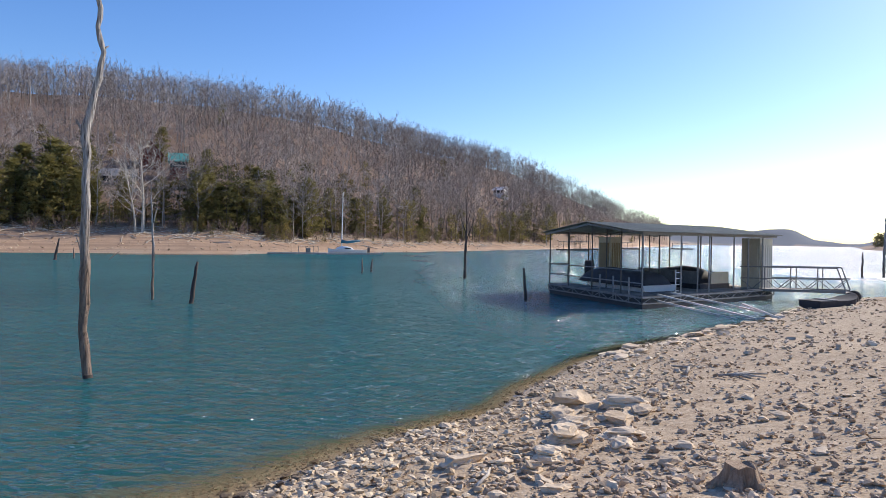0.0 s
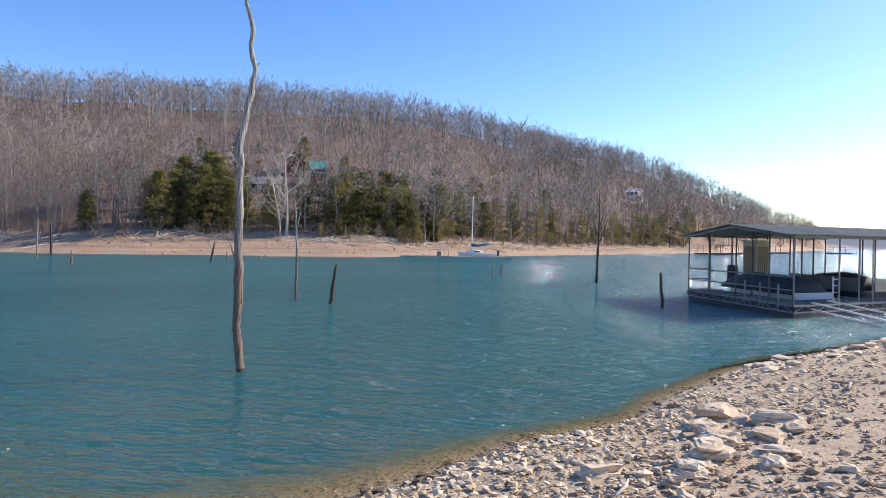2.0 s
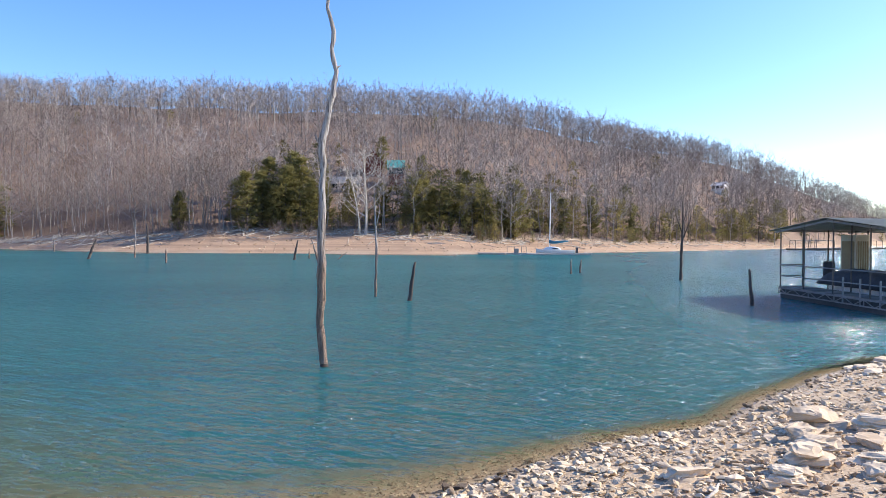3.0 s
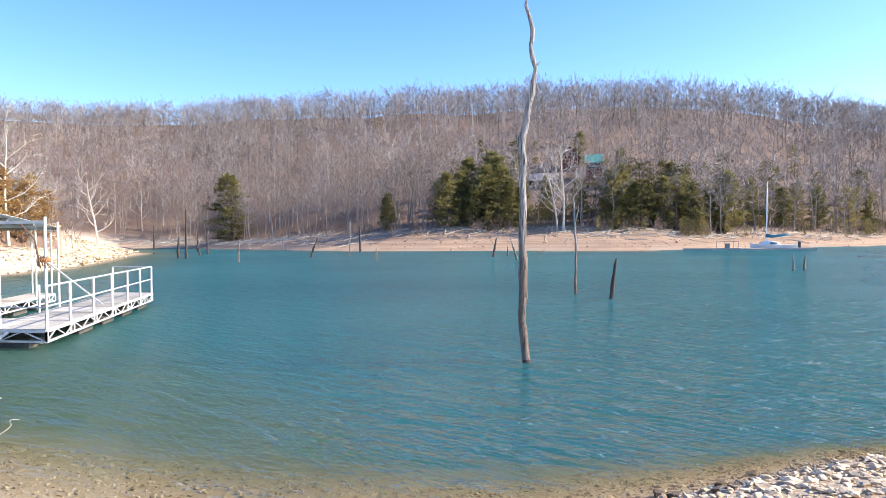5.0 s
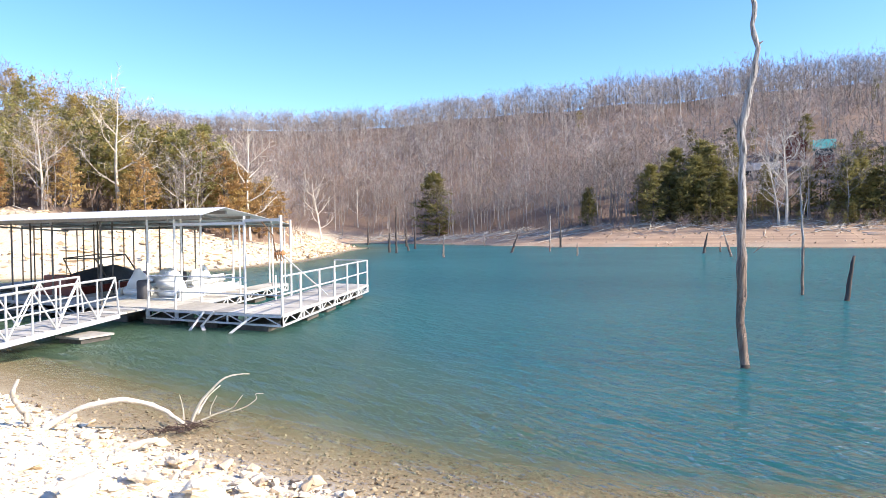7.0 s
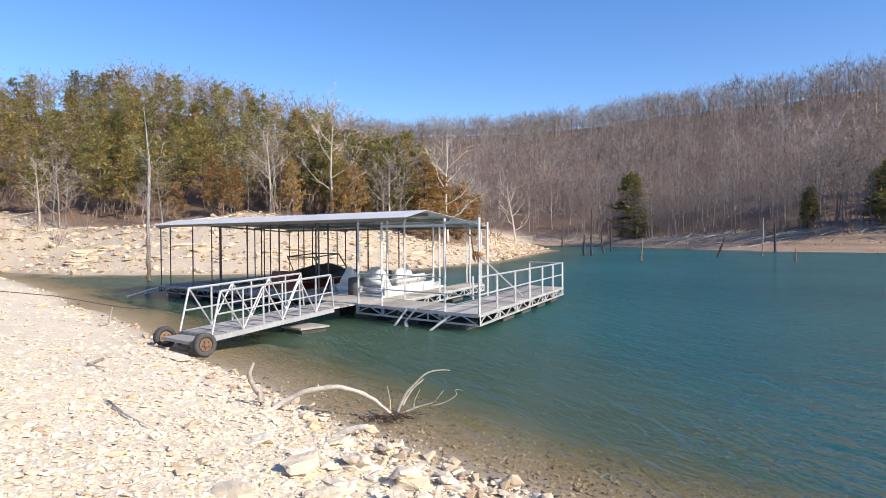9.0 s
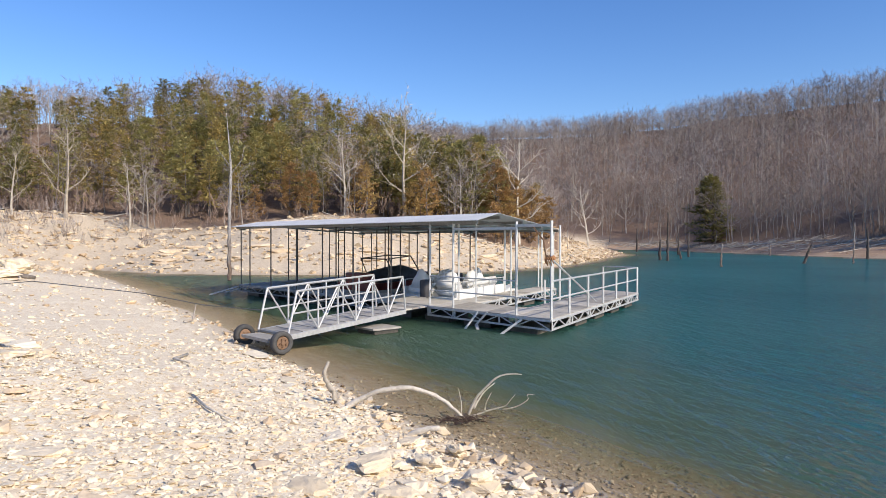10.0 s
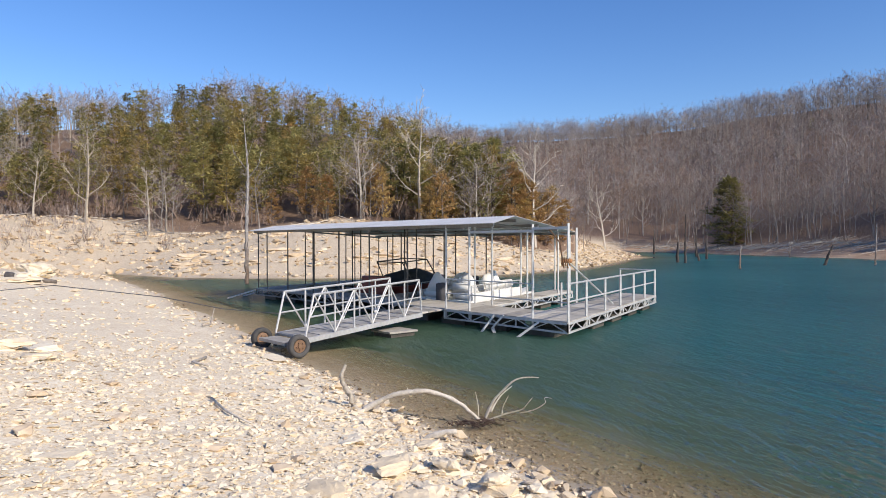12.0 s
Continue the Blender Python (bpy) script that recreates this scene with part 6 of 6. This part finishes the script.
rng = random.Random(77)
white_tree = [proto("dead_tree", bare_tree(300 + i, 15.0, 10, 5, 5, 0.24, 0.06, 0.2, 0.2, dead=True), ("drift_wood", "drift_wood"), "pale bleached dead tree on the clay bank", "dead tree") for i in range(2)]
keep_first(white_tree[0], 23.9, 126, 1.15, 0.4, "pale dead trees")
keep_first(white_tree[1], 24.4, 126.5, 0.85, 2.0, "pale dead trees")
for az, r, s in ((60.6, 118, 0.95), (97.2, 79, 0.45), (96.0, 80, 0.42), (80.8, 74, 0.55), (75.8, 76, 0.85), (66.3, 82, 0.8), (71.0, 78, 0.75), (101.5, 84, 0.7), (104.8, 84, 0.6), (57.6, 214, 1.0)):
    place(white_tree[rng.randrange(2)], az, r, s, rng.uniform(0, 6), "pale bleached dead tree at the edge of the woods", "pale dead trees")

cedars = [proto("cedar_tree", conifer(400 + i, 9.0, 2.8, 62, 4, 13, 0.55, 0.02, 0.55), ("bark_dark", "cedar"), "full dark green cedar at the foot of the hill", "tree") for i in range(4)]
spots = [(33.5, 0), (32.3, 3), (31.3, 0), (30.3, 2), (29.3, 5), (28.3, 1), (27.3, 4), (34.3, 8), (31.8, 9), (29.8, 10), (22.6, 6), (19.8, 3), (19.3, 7), (18.3, 2), (17.2, 6), (16.0, 3), (14.8, 8), (13.6, 4),
         (12.5, 7), (11.3, 4), (9.8, 8), (20.3, 16), (18.9, 18), (15.5, 20), (22.6, 62), (19.2, 40), (12.0, 22), (7.5, 6), (5.2, 9), (2.0, 8), (-1.5, 10), (-5.5, 8), (38.5, 3), (25.2, 14), (27.6, 20)]
for i, (az, dr) in enumerate(spots):
    f = float(tab(az, HILL_FOOT))
    s = rng.uniform(0.6, 1.0) * (0.9 if az < 9 else 1.0) * (1.45 if 27.5 < az < 34 else 1)
    if i < 4:
        keep_first(cedars[i], az, f + dr, s, rng.uniform(0, 6), "cedars at the foot of the hill")
    else:
        place(cedars[i % 4], az, f + dr, s, rng.uniform(0, 6), "full dark green cedar at the foot of the hill", "cedars at the foot of the hill")

place(cedars[1], 51.1, 181, 1.6, 1.0, "lone full olive green cedar above the head of the cove", "cedars at the foot of the hill", sx=1.2)
place(cedars[2], 38.6, 140, 0.8, 2.0, "full dark green cedar at the foot of the hill", "cedars at the foot of the hill")

grey = [proto("bare_tree", bare_tree(500 + i, 14.0, 11, 6, 7, 0.16, 0.045, 0.34, 0.26), ("bark_grey", "twig"), "leafless grey hardwood at the edge of the woods", "tree") for i in range(4)]
k = 0
for az0, az1, n, lo, hi in ((34.5, 57.5, 26, 0.7, 1.15), (-12, 27, 20, 0.6, 0.95), (61, 110, 12, 0.36, 0.62)):
    for i in range(n):
        az = az0 + (az1 - az0) * (i + rng.uniform(0.1, 0.9)) / n
        f = float(tab(az, PEN_FOOT if az0 > 60 else HILL_FOOT)) + rng.uniform(-1, 9)
        s = rng.uniform(lo, hi)
        if k < 4:
            keep_first(grey[k], az, f, s, rng.uniform(0, 6), "bare trees at the wood's edge")
        else:
            place(grey[k % 4], az, f, s, rng.uniform(0, 6), "leafless grey hardwood at the edge of the woods", "bare trees at the wood's edge")
        k += 1

pines = [proto("pine_tree", conifer(600 + i, 12.0, 3.0, 34, 4, 14, 0.6, 0.2, 0.5), ("bark_grey", "pine"), "olive green pine on the rocky point", "tree") for i in range(4)]
for i in range(34):
    az = 68 + 44 * (i + rng.uniform(0.1, 0.9)) / 34
    f, g = float(tab(az, PEN_FOOT)), float(tab(az, PEN_RIDGE))
    r = f + (g - f) * rng.uniform(0.05, 0.35)
    s = rng.uniform(0.5, 0.92)
    if i < 4:
        keep_first(pines[i], az, r, s, rng.uniform(0, 6), "pines on the rocky point")
    else:
        place(pines[i % 4], az, r, s, rng.uniform(0, 6), "olive green pine on the rocky point", "pines on the rocky point")
rusty = [proto("oak_tree", conifer(700 + i, 8.0, 2.7, 38, 4, 14, 0.42, 0.06, 0.5, -0.25), ("bark_dark", "rusty_leaf"), "young oak with golden-brown winter leaves", "tree") for i in range(2)]
for i, (az, dr, s) in enumerate(((66.8, 4, 1.0), (68.2, 6, 1.05), (65.2, 3, 0.85), (69.8, 9, 0.9), (83.5, 1, 0.6), (85.2, 3, 0.7), (88.0, 2, 0.5), (79.5, 5, 0.7), (64.0, 4, 0.7))):
    f = float(tab(az, PEN_FOOT)) + dr
    if i < 2:
        keep_first(rusty[i], az, f, s, rng.uniform(0, 6), "oaks with rusty leaves")
    else:
        place(rusty[i % 2], az, f, s, rng.uniform(0, 6), "young oak with rust-brown winter leaves", "oaks with rusty leaves")

# ---- stones of the shore ----
def stone_shape(seed, flat=0.5, pts=12):
    """An angular broken stone about one metre across: vertices and triangles."""
    rng = random.Random(seed)
    bm = bmesh.new()
    for _ in range(pts):
        v = vec(rng)
        v = Vector((v.x * rng.uniform(0.6, 1), v.y * rng.uniform(0.45, 0.8), v.z * flat * rng.uniform(0.7, 1))) * 0.5
        bm.verts.new(v)
    r = bmesh.ops.convex_hull(bm, input=bm.verts)
    bmesh.ops.delete(bm, geom=[g for g in r["geom_interior"] if isinstance(g, bmesh.types.BMVert)], context="VERTS")
    bmesh.ops.triangulate(bm, faces=bm.faces)
    bm.verts.index_update()
    V = np.array([tuple(v.co) for v in bm.verts], np.float32)
    F = np.array([[v.index for v in f.verts] for f in bm.faces], np.int32)
    bm.free()
    return V, F


def roughen(v, f, seed, cuts=2, amount=0.035):
    """Breaks up the flat faces of a stone with finer chipped ones."""
    bm = bmesh.new()
    vs = [bm.verts.new(p) for p in v.tolist()]
    for a, b, c in f.tolist():
        bm.faces.new((vs[a], vs[b], vs[c]))
    bmesh.ops.subdivide_edges(bm, edges=bm.edges, cuts=cuts, use_grid_fill=True)
    bmesh.ops.triangulate(bm, faces=bm.faces)
    for q in bm.verts:
        k = noise.noise(q.co * 5 + Vector((seed, 0, 0))) + 0.6 * noise.noise(q.co * 13 + Vector((0, seed, 0)))
        q.co += q.co.normalized() * k * amount
        q.co.z += 0.4 * amount * noise.noise(q.co * 9 + Vector((0, 0, seed)))
    bm.verts.index_update()
    V = np.array([tuple(q.co) for q in bm.verts], np.float32)
    F = np.array([[q.index for q in t.verts] for t in bm.faces], np.int32)
    bm.free()
    return V, F


STONES = [stone_shape(900 + i, 0.35 + 0.4 * (i % 3) / 2, 11) for i in range(14)]


PLATES = [stone_shape(930 + i, 0.2 + 0.22 * (i % 3) / 2, 11) for i in range(12)]


def patchy(p, seed, lo=0.25):
    """Thins spots out in drifts, so that stones gather and leave bare ground between."""
    k = 0.5 + 0.5 * wob(p[:, 0], p[:, 1], 0.9, seed) + 0.35 * wob(p[:, 0], p[:, 1], 0.23, seed + 2)
    return p[np.random.default_rng(int(seed) + 70).random(len(p)) < lo + (1 - lo) * np.clip(k, 0, 1)]


def stone_field(name, xy, size, material, label, seed, sink=0.3, shapes=None):
    """Many small stones lying on the ground, in one mesh of stuff."""
    rng = np.random.default_rng(seed)
    z = ground_height(xy)[0]
    V, F, off = [], [], 0
    for (x, y), zz, s in zip(xy, z, size):
        v, f = (shapes or STONES)[rng.integers(len(shapes or STONES))]
        a, t = rng.uniform(0, 6.28), rng.normal(0, 0.25)
        c, sn = math.cos(a), math.sin(a)
        w = np.empty_like(v)
        vz = v[:, 2] * math.cos(t) + v[:, 0] * math.sin(t)
        vx = v[:, 0] * math.cos(t) - v[:, 2] * math.sin(t)
        w[:, 0] = (vx * c - v[:, 1] * sn) * s + x
        w[:, 1] = (vx * sn + v[:, 1] * c) * s + y
        w[:, 2] = vz * s + zz + s * (0.24 - 0.22 * sink)
        V.append(w)
        F.append(f + off)
        off += len(v)
    ob = new(name, soup_mesh(name, np.concatenate(V), np.concatenate(F), material))
    return tagged(ob, label, "stones", kind="stuff")


def spread(seed, n, az0, az1, r0, r1, dmin, dmax):
    """Spots on the near bank, thinning with distance, within a band along the water's edge."""
    rng = np.random.default_rng(seed)
    az = rng.uniform(az0, az1, n)
    r = r0 * (r1 / r0) ** rng.random(n)
    p = polar(az, r)
    d = shore_distance(p)
    return p[(d > dmin) & (d < dmax)], rng


def sizes(rng, n, lo, hi, power=2.6):
    return lo + (hi - lo) * rng.random(n) ** power


# right bank: a belt of tan plates by the water, fine brown ground with loose stones above it
p, rg = spread(1, 42000, -36, 18, 3.6, 40, 2.0, 40)
p = patchy(p, 1.0, 0.42)
heap = np.exp(-((p[:, 0] - 3.4) ** 2 + (p[:, 1] - 5.6) ** 2) / 1.6)
p = p[np.random.default_rng(71).random(len(p)) < 0.75 + 0.25 * heap]
stone_field("shore_gravel", p, sizes(rg, len(p), 0.02, 0.17, 3.6) * (0.75 + np.hypot(*p.T) / 40), "stone", "loose broken limestone gravel on the shore", 21)
p, rg = spread(2, 34000, -34, 18, 4.5, 38, 0.05, 2.6)
p = p[np.random.default_rng(72).random(len(p)) < 1.15 - shore_distance(p) / 3.0]
stone_field("water_edge_stones", p, sizes(rg, len(p), 0.04, 0.2, 3.0) * (0.85 + np.hypot(*p.T) / 60), "stone_tan", "tan broken limestone plates along the waterline", 22, 0.25, PLATES)
p, rg = spread(12, 11000, -34, 30, 4.5, 40, -0.25, 0.22)
stone_field("wet_rim_stones", p, sizes(rg, len(p), 0.04, 0.2, 2.2), "stone_dark", "dark wet stones at the water's rim", 28, 0.35)
p, rg = spread(13, 5000, -180, 180, 0.8, 14, 2.0, 40)
p = p[np.hypot(*p.T) < 4.4]
stone_field("worn_path_gravel", p, sizes(rg, len(p), 0.015, 0.09, 3.0), "stone", "small loose stones on the trodden bank", 29, 0.5)
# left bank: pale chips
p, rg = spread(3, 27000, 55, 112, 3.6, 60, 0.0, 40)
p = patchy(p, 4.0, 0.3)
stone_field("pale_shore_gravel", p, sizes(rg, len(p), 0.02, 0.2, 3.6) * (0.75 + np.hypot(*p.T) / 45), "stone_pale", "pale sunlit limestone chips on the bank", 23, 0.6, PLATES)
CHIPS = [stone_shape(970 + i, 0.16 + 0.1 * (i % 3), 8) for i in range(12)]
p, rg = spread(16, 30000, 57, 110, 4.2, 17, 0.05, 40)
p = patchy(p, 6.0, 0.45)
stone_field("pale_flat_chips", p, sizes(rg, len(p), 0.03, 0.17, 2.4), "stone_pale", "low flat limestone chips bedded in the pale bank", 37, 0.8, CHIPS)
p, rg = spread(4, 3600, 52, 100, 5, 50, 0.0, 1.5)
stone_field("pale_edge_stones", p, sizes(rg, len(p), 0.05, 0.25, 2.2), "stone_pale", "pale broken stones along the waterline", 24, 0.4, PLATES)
p, rg = spread(14, 5200, 50, 100, 5, 40, -0.15, 0.8)
stone_field("tan_edge_stones", p, sizes(rg, len(p), 0.05, 0.3, 2.4), "stone_tan", "tan broken stones strewn along the pale bank's waterline", 32, 0.4)
p, rg = spread(15, 2600, 50, 100, 5, 40, -0.2, 0.12)
stone_field("wet_edge_stones", p, sizes(rg, len(p), 0.05, 0.18, 2.2), "stone_dark", "dark wet stones at the rim of the pale bank", 35, 0.45)
# under the shallow water
p, rg = spread(5, 21000, -20, 92, 5.0, 14, -3.0, 0.1)
stone_field("lake_bed_stones", p, sizes(rg, len(p), 0.03, 0.11, 1.6), "stone_wet", "brown algae-covered stones on the shallow lake bed", 25, 0.6)
# the rocky point: broken ledges
rg = np.random.default_rng(6)
az = rg.uniform(58, 113, 13000)
p = polar(az, rg.uniform(50, 118, 13000))
d = shore_distance(p)
f = tab(az, PEN_FOOT)
p = p[(d > 0.0) & (np.hypot(*p.T) < f + 1.5)]
stone_field("point_rubble", p, sizes(rg, len(p), 0.15, 1.1, 3.0), "stone_tan", "pale limestone rubble and ledges on the rocky point", 26, 0.75)

az = rg.uniform(56.5, 64, 2600)
p = polar(az, rg.uniform(60, 150, 2600))
d = shore_distance(p)
p = p[(d > 0.0) & (d < 14)]
stone_field("point_tip_rubble", p, sizes(rg, len(p), 0.2, 1.2, 2.6), "stone_tan", "pale limestone rubble round the tip of the rocky point", 30, 0.6)
# stones on the clay beach
rg = np.random.default_rng(9)
az = rg.uniform(-13, 58, 5200)
f = tab(az, HILL_FOOT)
p = polar(az, f - rg.uniform(-2, 20, 5200))
p = p[shore_distance(p) > 0.6]
stone_field("beach_stones", p, sizes(rg, len(p), 0.08, 0.7, 3.4), "stone", "small stones strewn on the clay beach", 27, 0.6)

# single larger stones, each a thing of its own
big = []
for i in range(8):
    v, f = roughen(*stone_shape(950 + i, 0.42 + 0.05 * (i % 4), 16), i * 3.1)
    me = soup_mesh("stone", v, f, "stone_obj")
    big.append(me)


def stone_thing(i, x, y, s, sz, turn, label, group, dz=0.0, mat=None):
    ob = new("shore_stone", big[i % 8])
    ob.location = (x, y, z_at(x, y) + dz + 0.12 * s * sz)
    ob.rotation_euler = (0.15 * math.sin(i * 2.1), 0.15 * math.cos(i * 1.7), turn)
    ob.scale = (s, s, s * sz)
    return tagged(ob, label, "stone", group)


rng = random.Random(31)
for i in range(120):
    az = rng.uniform(-33, 10)
    r = 4.6 * (32 / 4.6) ** rng.random()
    x, y = polar(az, r)
    if float(shore_distance(np.array([[x, y]]))[0]) < 0.1 or (x - sx) ** 2 + (y - sy) ** 2 < 0.16:
        continue
    stone_thing(i, x, y, rng.uniform(0.12, 0.3) * (0.8 + r / 30), rng.uniform(0.6, 1.0), rng.uniform(0, 6), "loose grey-tan limestone block on the shore", "loose stones on the grey bank")
for i in range(90):
    az = rng.uniform(58, 107)
    r = 4.8 * (34 / 4.8) ** rng.random()
    x, y = polar(az, r)
    if float(shore_distance(np.array([[x, y]]))[0]) < 0.1:
        continue
    stone_thing(i + 3, x, y, rng.uniform(0.14, 0.36) * (0.8 + r / 30), rng.uniform(0.5, 0.8), rng.uniform(0, 6), "loose pale limestone slab on the sunlit bank", "loose stones on the pale bank")


def slab(x, y, w, d, h, turn, label, seed, z=None):
    """A broken limestone ledge: two or three angular layers, each a little back from the one below."""
    rng = random.Random(seed)
    z = z_at(x, y) if z is None else z
    V, F, off = [], [], 0
    layers = 2 + (seed % 2)
    for k in range(layers):
        v, f = stone_shape(seed * 7 + k + 2000, 0.9, 26)
        v = v.copy()
        v[:, 2] = np.clip(v[:, 2], -0.2, 0.2 + 0.03 * np.sin(v[:, 0] * 9))
        if seed < 100 or seed >= 300:
            v, f = roughen(v, f, seed + k * 0.7, 2, 0.085)
        s = 1.15 - 0.2 * k
        a = turn + rng.uniform(-0.3, 0.3)
        px, py, pz = v[:, 0] * w * s * 1.05, v[:, 1] * d * s * 1.35, v[:, 2] / 0.4 * h / layers * 1.15
        pz = pz + px * rng.gauss(0, 0.04) + py * rng.gauss(0, 0.04)
        ox, oy = rng.gauss(0, 0.08) * w, rng.gauss(0, 0.08) * d
        V.append(np.column_stack([(px + ox) * math.cos(a) - (py + oy) * math.sin(a), (px + ox) * math.sin(a) + (py + oy) * math.cos(a), pz + h * (k + 0.35) / layers - 0.05]))
        F.append(f + off)
        off += len(v)
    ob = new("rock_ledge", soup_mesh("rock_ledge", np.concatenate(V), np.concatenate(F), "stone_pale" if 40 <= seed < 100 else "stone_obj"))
    ob.location = (x, y, z)
    return tagged(ob, label, "rock", "limestone ledges")


for i, (x, y, w, d, h, t) in enumerate(((0.3, 7.1, 0.6, 0.35, 0.16, 0.5), (0.85, 6.65, 0.3, 0.25, 0.16, 0.9), (1.0, 6.05, 0.42, 0.22, 0.1, 0.1), (1.35, 7.55, 0.6, 0.45, 0.28, 0.5), (1.5, 8.2, 0.62, 0.45, 0.24, 0.2), (1.55, 8.9, 0.7, 0.5, 0.22, 0.6), (1.9, 9.6, 0.75, 0.5, 0.28, 0.3), (2.4, 9.4, 0.8, 0.5, 0.22, 0.1), (1.85, 7.35, 0.35, 0.3, 0.16, 1.1), (1.1, 7.0, 0.4, 0.3, 0.2, 0.3), (2.5, 8.9, 0.45, 0.35, 0.14, 1.3),
                                        (2.0, 7.8, 0.6, 0.4, 0.16, 0.2), (2.1, 8.5, 0.6, 0.45, 0.16, 0.8))):
    slab(x, y, w, d, h, t, "broken limestone ledge at the water's edge", i)
rng = random.Random(17)
for i in range(34):
    az = -12.0 - 19 * (i + rng.uniform(0, 0.8)) / 34
    x, y = polar(az, float(tab(az, NEAR)))
    x2, y2 = polar(az - 0.6, float(tab(az - 0.6, NEAR)))
    turn = math.atan2(y2 - y, x2 - x)
    off = rng.uniform(0.1, 0.75)
    slab(x + math.sin(turn) * off, y - math.cos(turn) * off, rng.uniform(0.5, 1.0), rng.uniform(0.3, 0.55), rng.uniform(0.08, 0.18), turn + rng.uniform(-0.35, 0.35),
         "broken limestone ledge at the water's edge", 300 + i, 0.02 + off * 0.09)
for i, (x, y, w, d, h, t) in enumerate(((-6.9, 1.4, 0.62, 0.42, 0.2, 2.2), (-6.5, 2.42, 0.5, 0.4, 0.26, 1.2), (-7.2, 2.1, 0.5, 0.36, 0.2, 0.4), (-8.1, 2.1, 0.6, 0.4, 0.14, 2.0), (-6.25, 0.7, 0.6, 0.42, 0.12, 0.5), (-7.75, 2.6, 0.36, 0.3, 0.2, 0.9), (-6.2, 1.5, 0.5, 0.36, 0.12, 1.6), (-6.4, 2.85, 0.4, 0.3, 0.18, 0.2), (-8.1, 1.15, 0.6, 0.4, 0.1, 2.6), (-7.5, 1.6, 0.55, 0.35, 0.14, 0.9), (-6.0, 2.1, 0.45, 0.3, 0.14, 2.4), (-12.4, -3.1, 1.0, 0.7, 0.25, 0.4),
                                        (-13.4, -3.9, 1.1, 0.7, 0.22, 1.4), (-11.9, -3.9, 0.8, 0.6, 0.25, 2.0), (-36.5, -9.6, 3.0, 2.0, 0.9, 0.5), (-33.0, -8.9, 2.2, 1.4, 0.5, 0.9), (-15.2, 0.6, 0.9, 0.6, 0.14, 0.2), (-12.0, 1.0, 0.8, 0.5, 0.1, 0.2))):
    slab(x, y, w, d, h, t, "pale limestone slab on the sunlit bank", 40 + i)
rng = random.Random(92)
for i in range(34):
    az, r = rng.uniform(62, 103), 5.2 * (26 / 5.2) ** rng.random()
    x, y = polar(az, r)
    if float(shore_distance(np.array([[x, y]]))[0]) > 0.5:
        slab(x, y, rng.uniform(0.3, 0.7) * (0.8 + r / 30), rng.uniform(0.25, 0.5) * (0.8 + r / 30), rng.uniform(0.08, 0.14), rng.uniform(0, 3), "half-buried pale limestone slab on the sunlit bank", 60 + i, z_at(x, y) - 0.03)
rng = random.Random(91)
for i in range(70):
    az = rng.uniform(59.5, 110)
    f = float(tab(az, PEN_FOOT))
    sh = f - 22
    r = sh + rng.uniform(3, 23)
    x, y = polar(az, r)
    if float(shore_distance(np.array([[x, y]]))[0]) < 1:
        continue
    slab(x, y, rng.uniform(1.2, 3.2), rng.uniform(0.8, 1.5), rng.uniform(0.3, 0.6), radians(az) + rng.uniform(-0.25, 0.25), "pale stepped limestone ledge on the rocky point", 100 + i, z_at(x, y) - 0.28)

# driftwood litter along the far shores
V = Soup()
rng = random.Random(55)
for az0, az1, n, foot in ((-12, 57, 750, HILL_FOOT), (44, 60, 420, HILL_FOOT), (60, 111, 110, PEN_FOOT)):
    for i in range(n):
        az = rng.uniform(az0, az1)
        r = float(tab(az, foot)) - abs(rng.gauss(0, 4.0))
        x, y = polar(az, r)
        l, a = rng.uniform(0.8, 4.5), rng.uniform(0, 6.28)
        x2, y2 = x + math.cos(a) * l, y + math.sin(a) * l
        if float(shore_distance(np.array([[x, y], [x2, y2]])).min()) < 0.8:
            continue
        rr = rng.uniform(0.03, 0.09)
        V.stick(Vector((x, y, z_at(x, y) + rr)), Vector((x2, y2, z_at(x2, y2) + rr + rng.uniform(0, 0.5))), rr, rr * 0.5, 5)
tagged(new("driftwood_litter", soup_mesh("driftwood_litter", *V.arrays(), "drift_wood")), "scattered bleached driftwood along the far shores", "driftwood", kind="stuff")
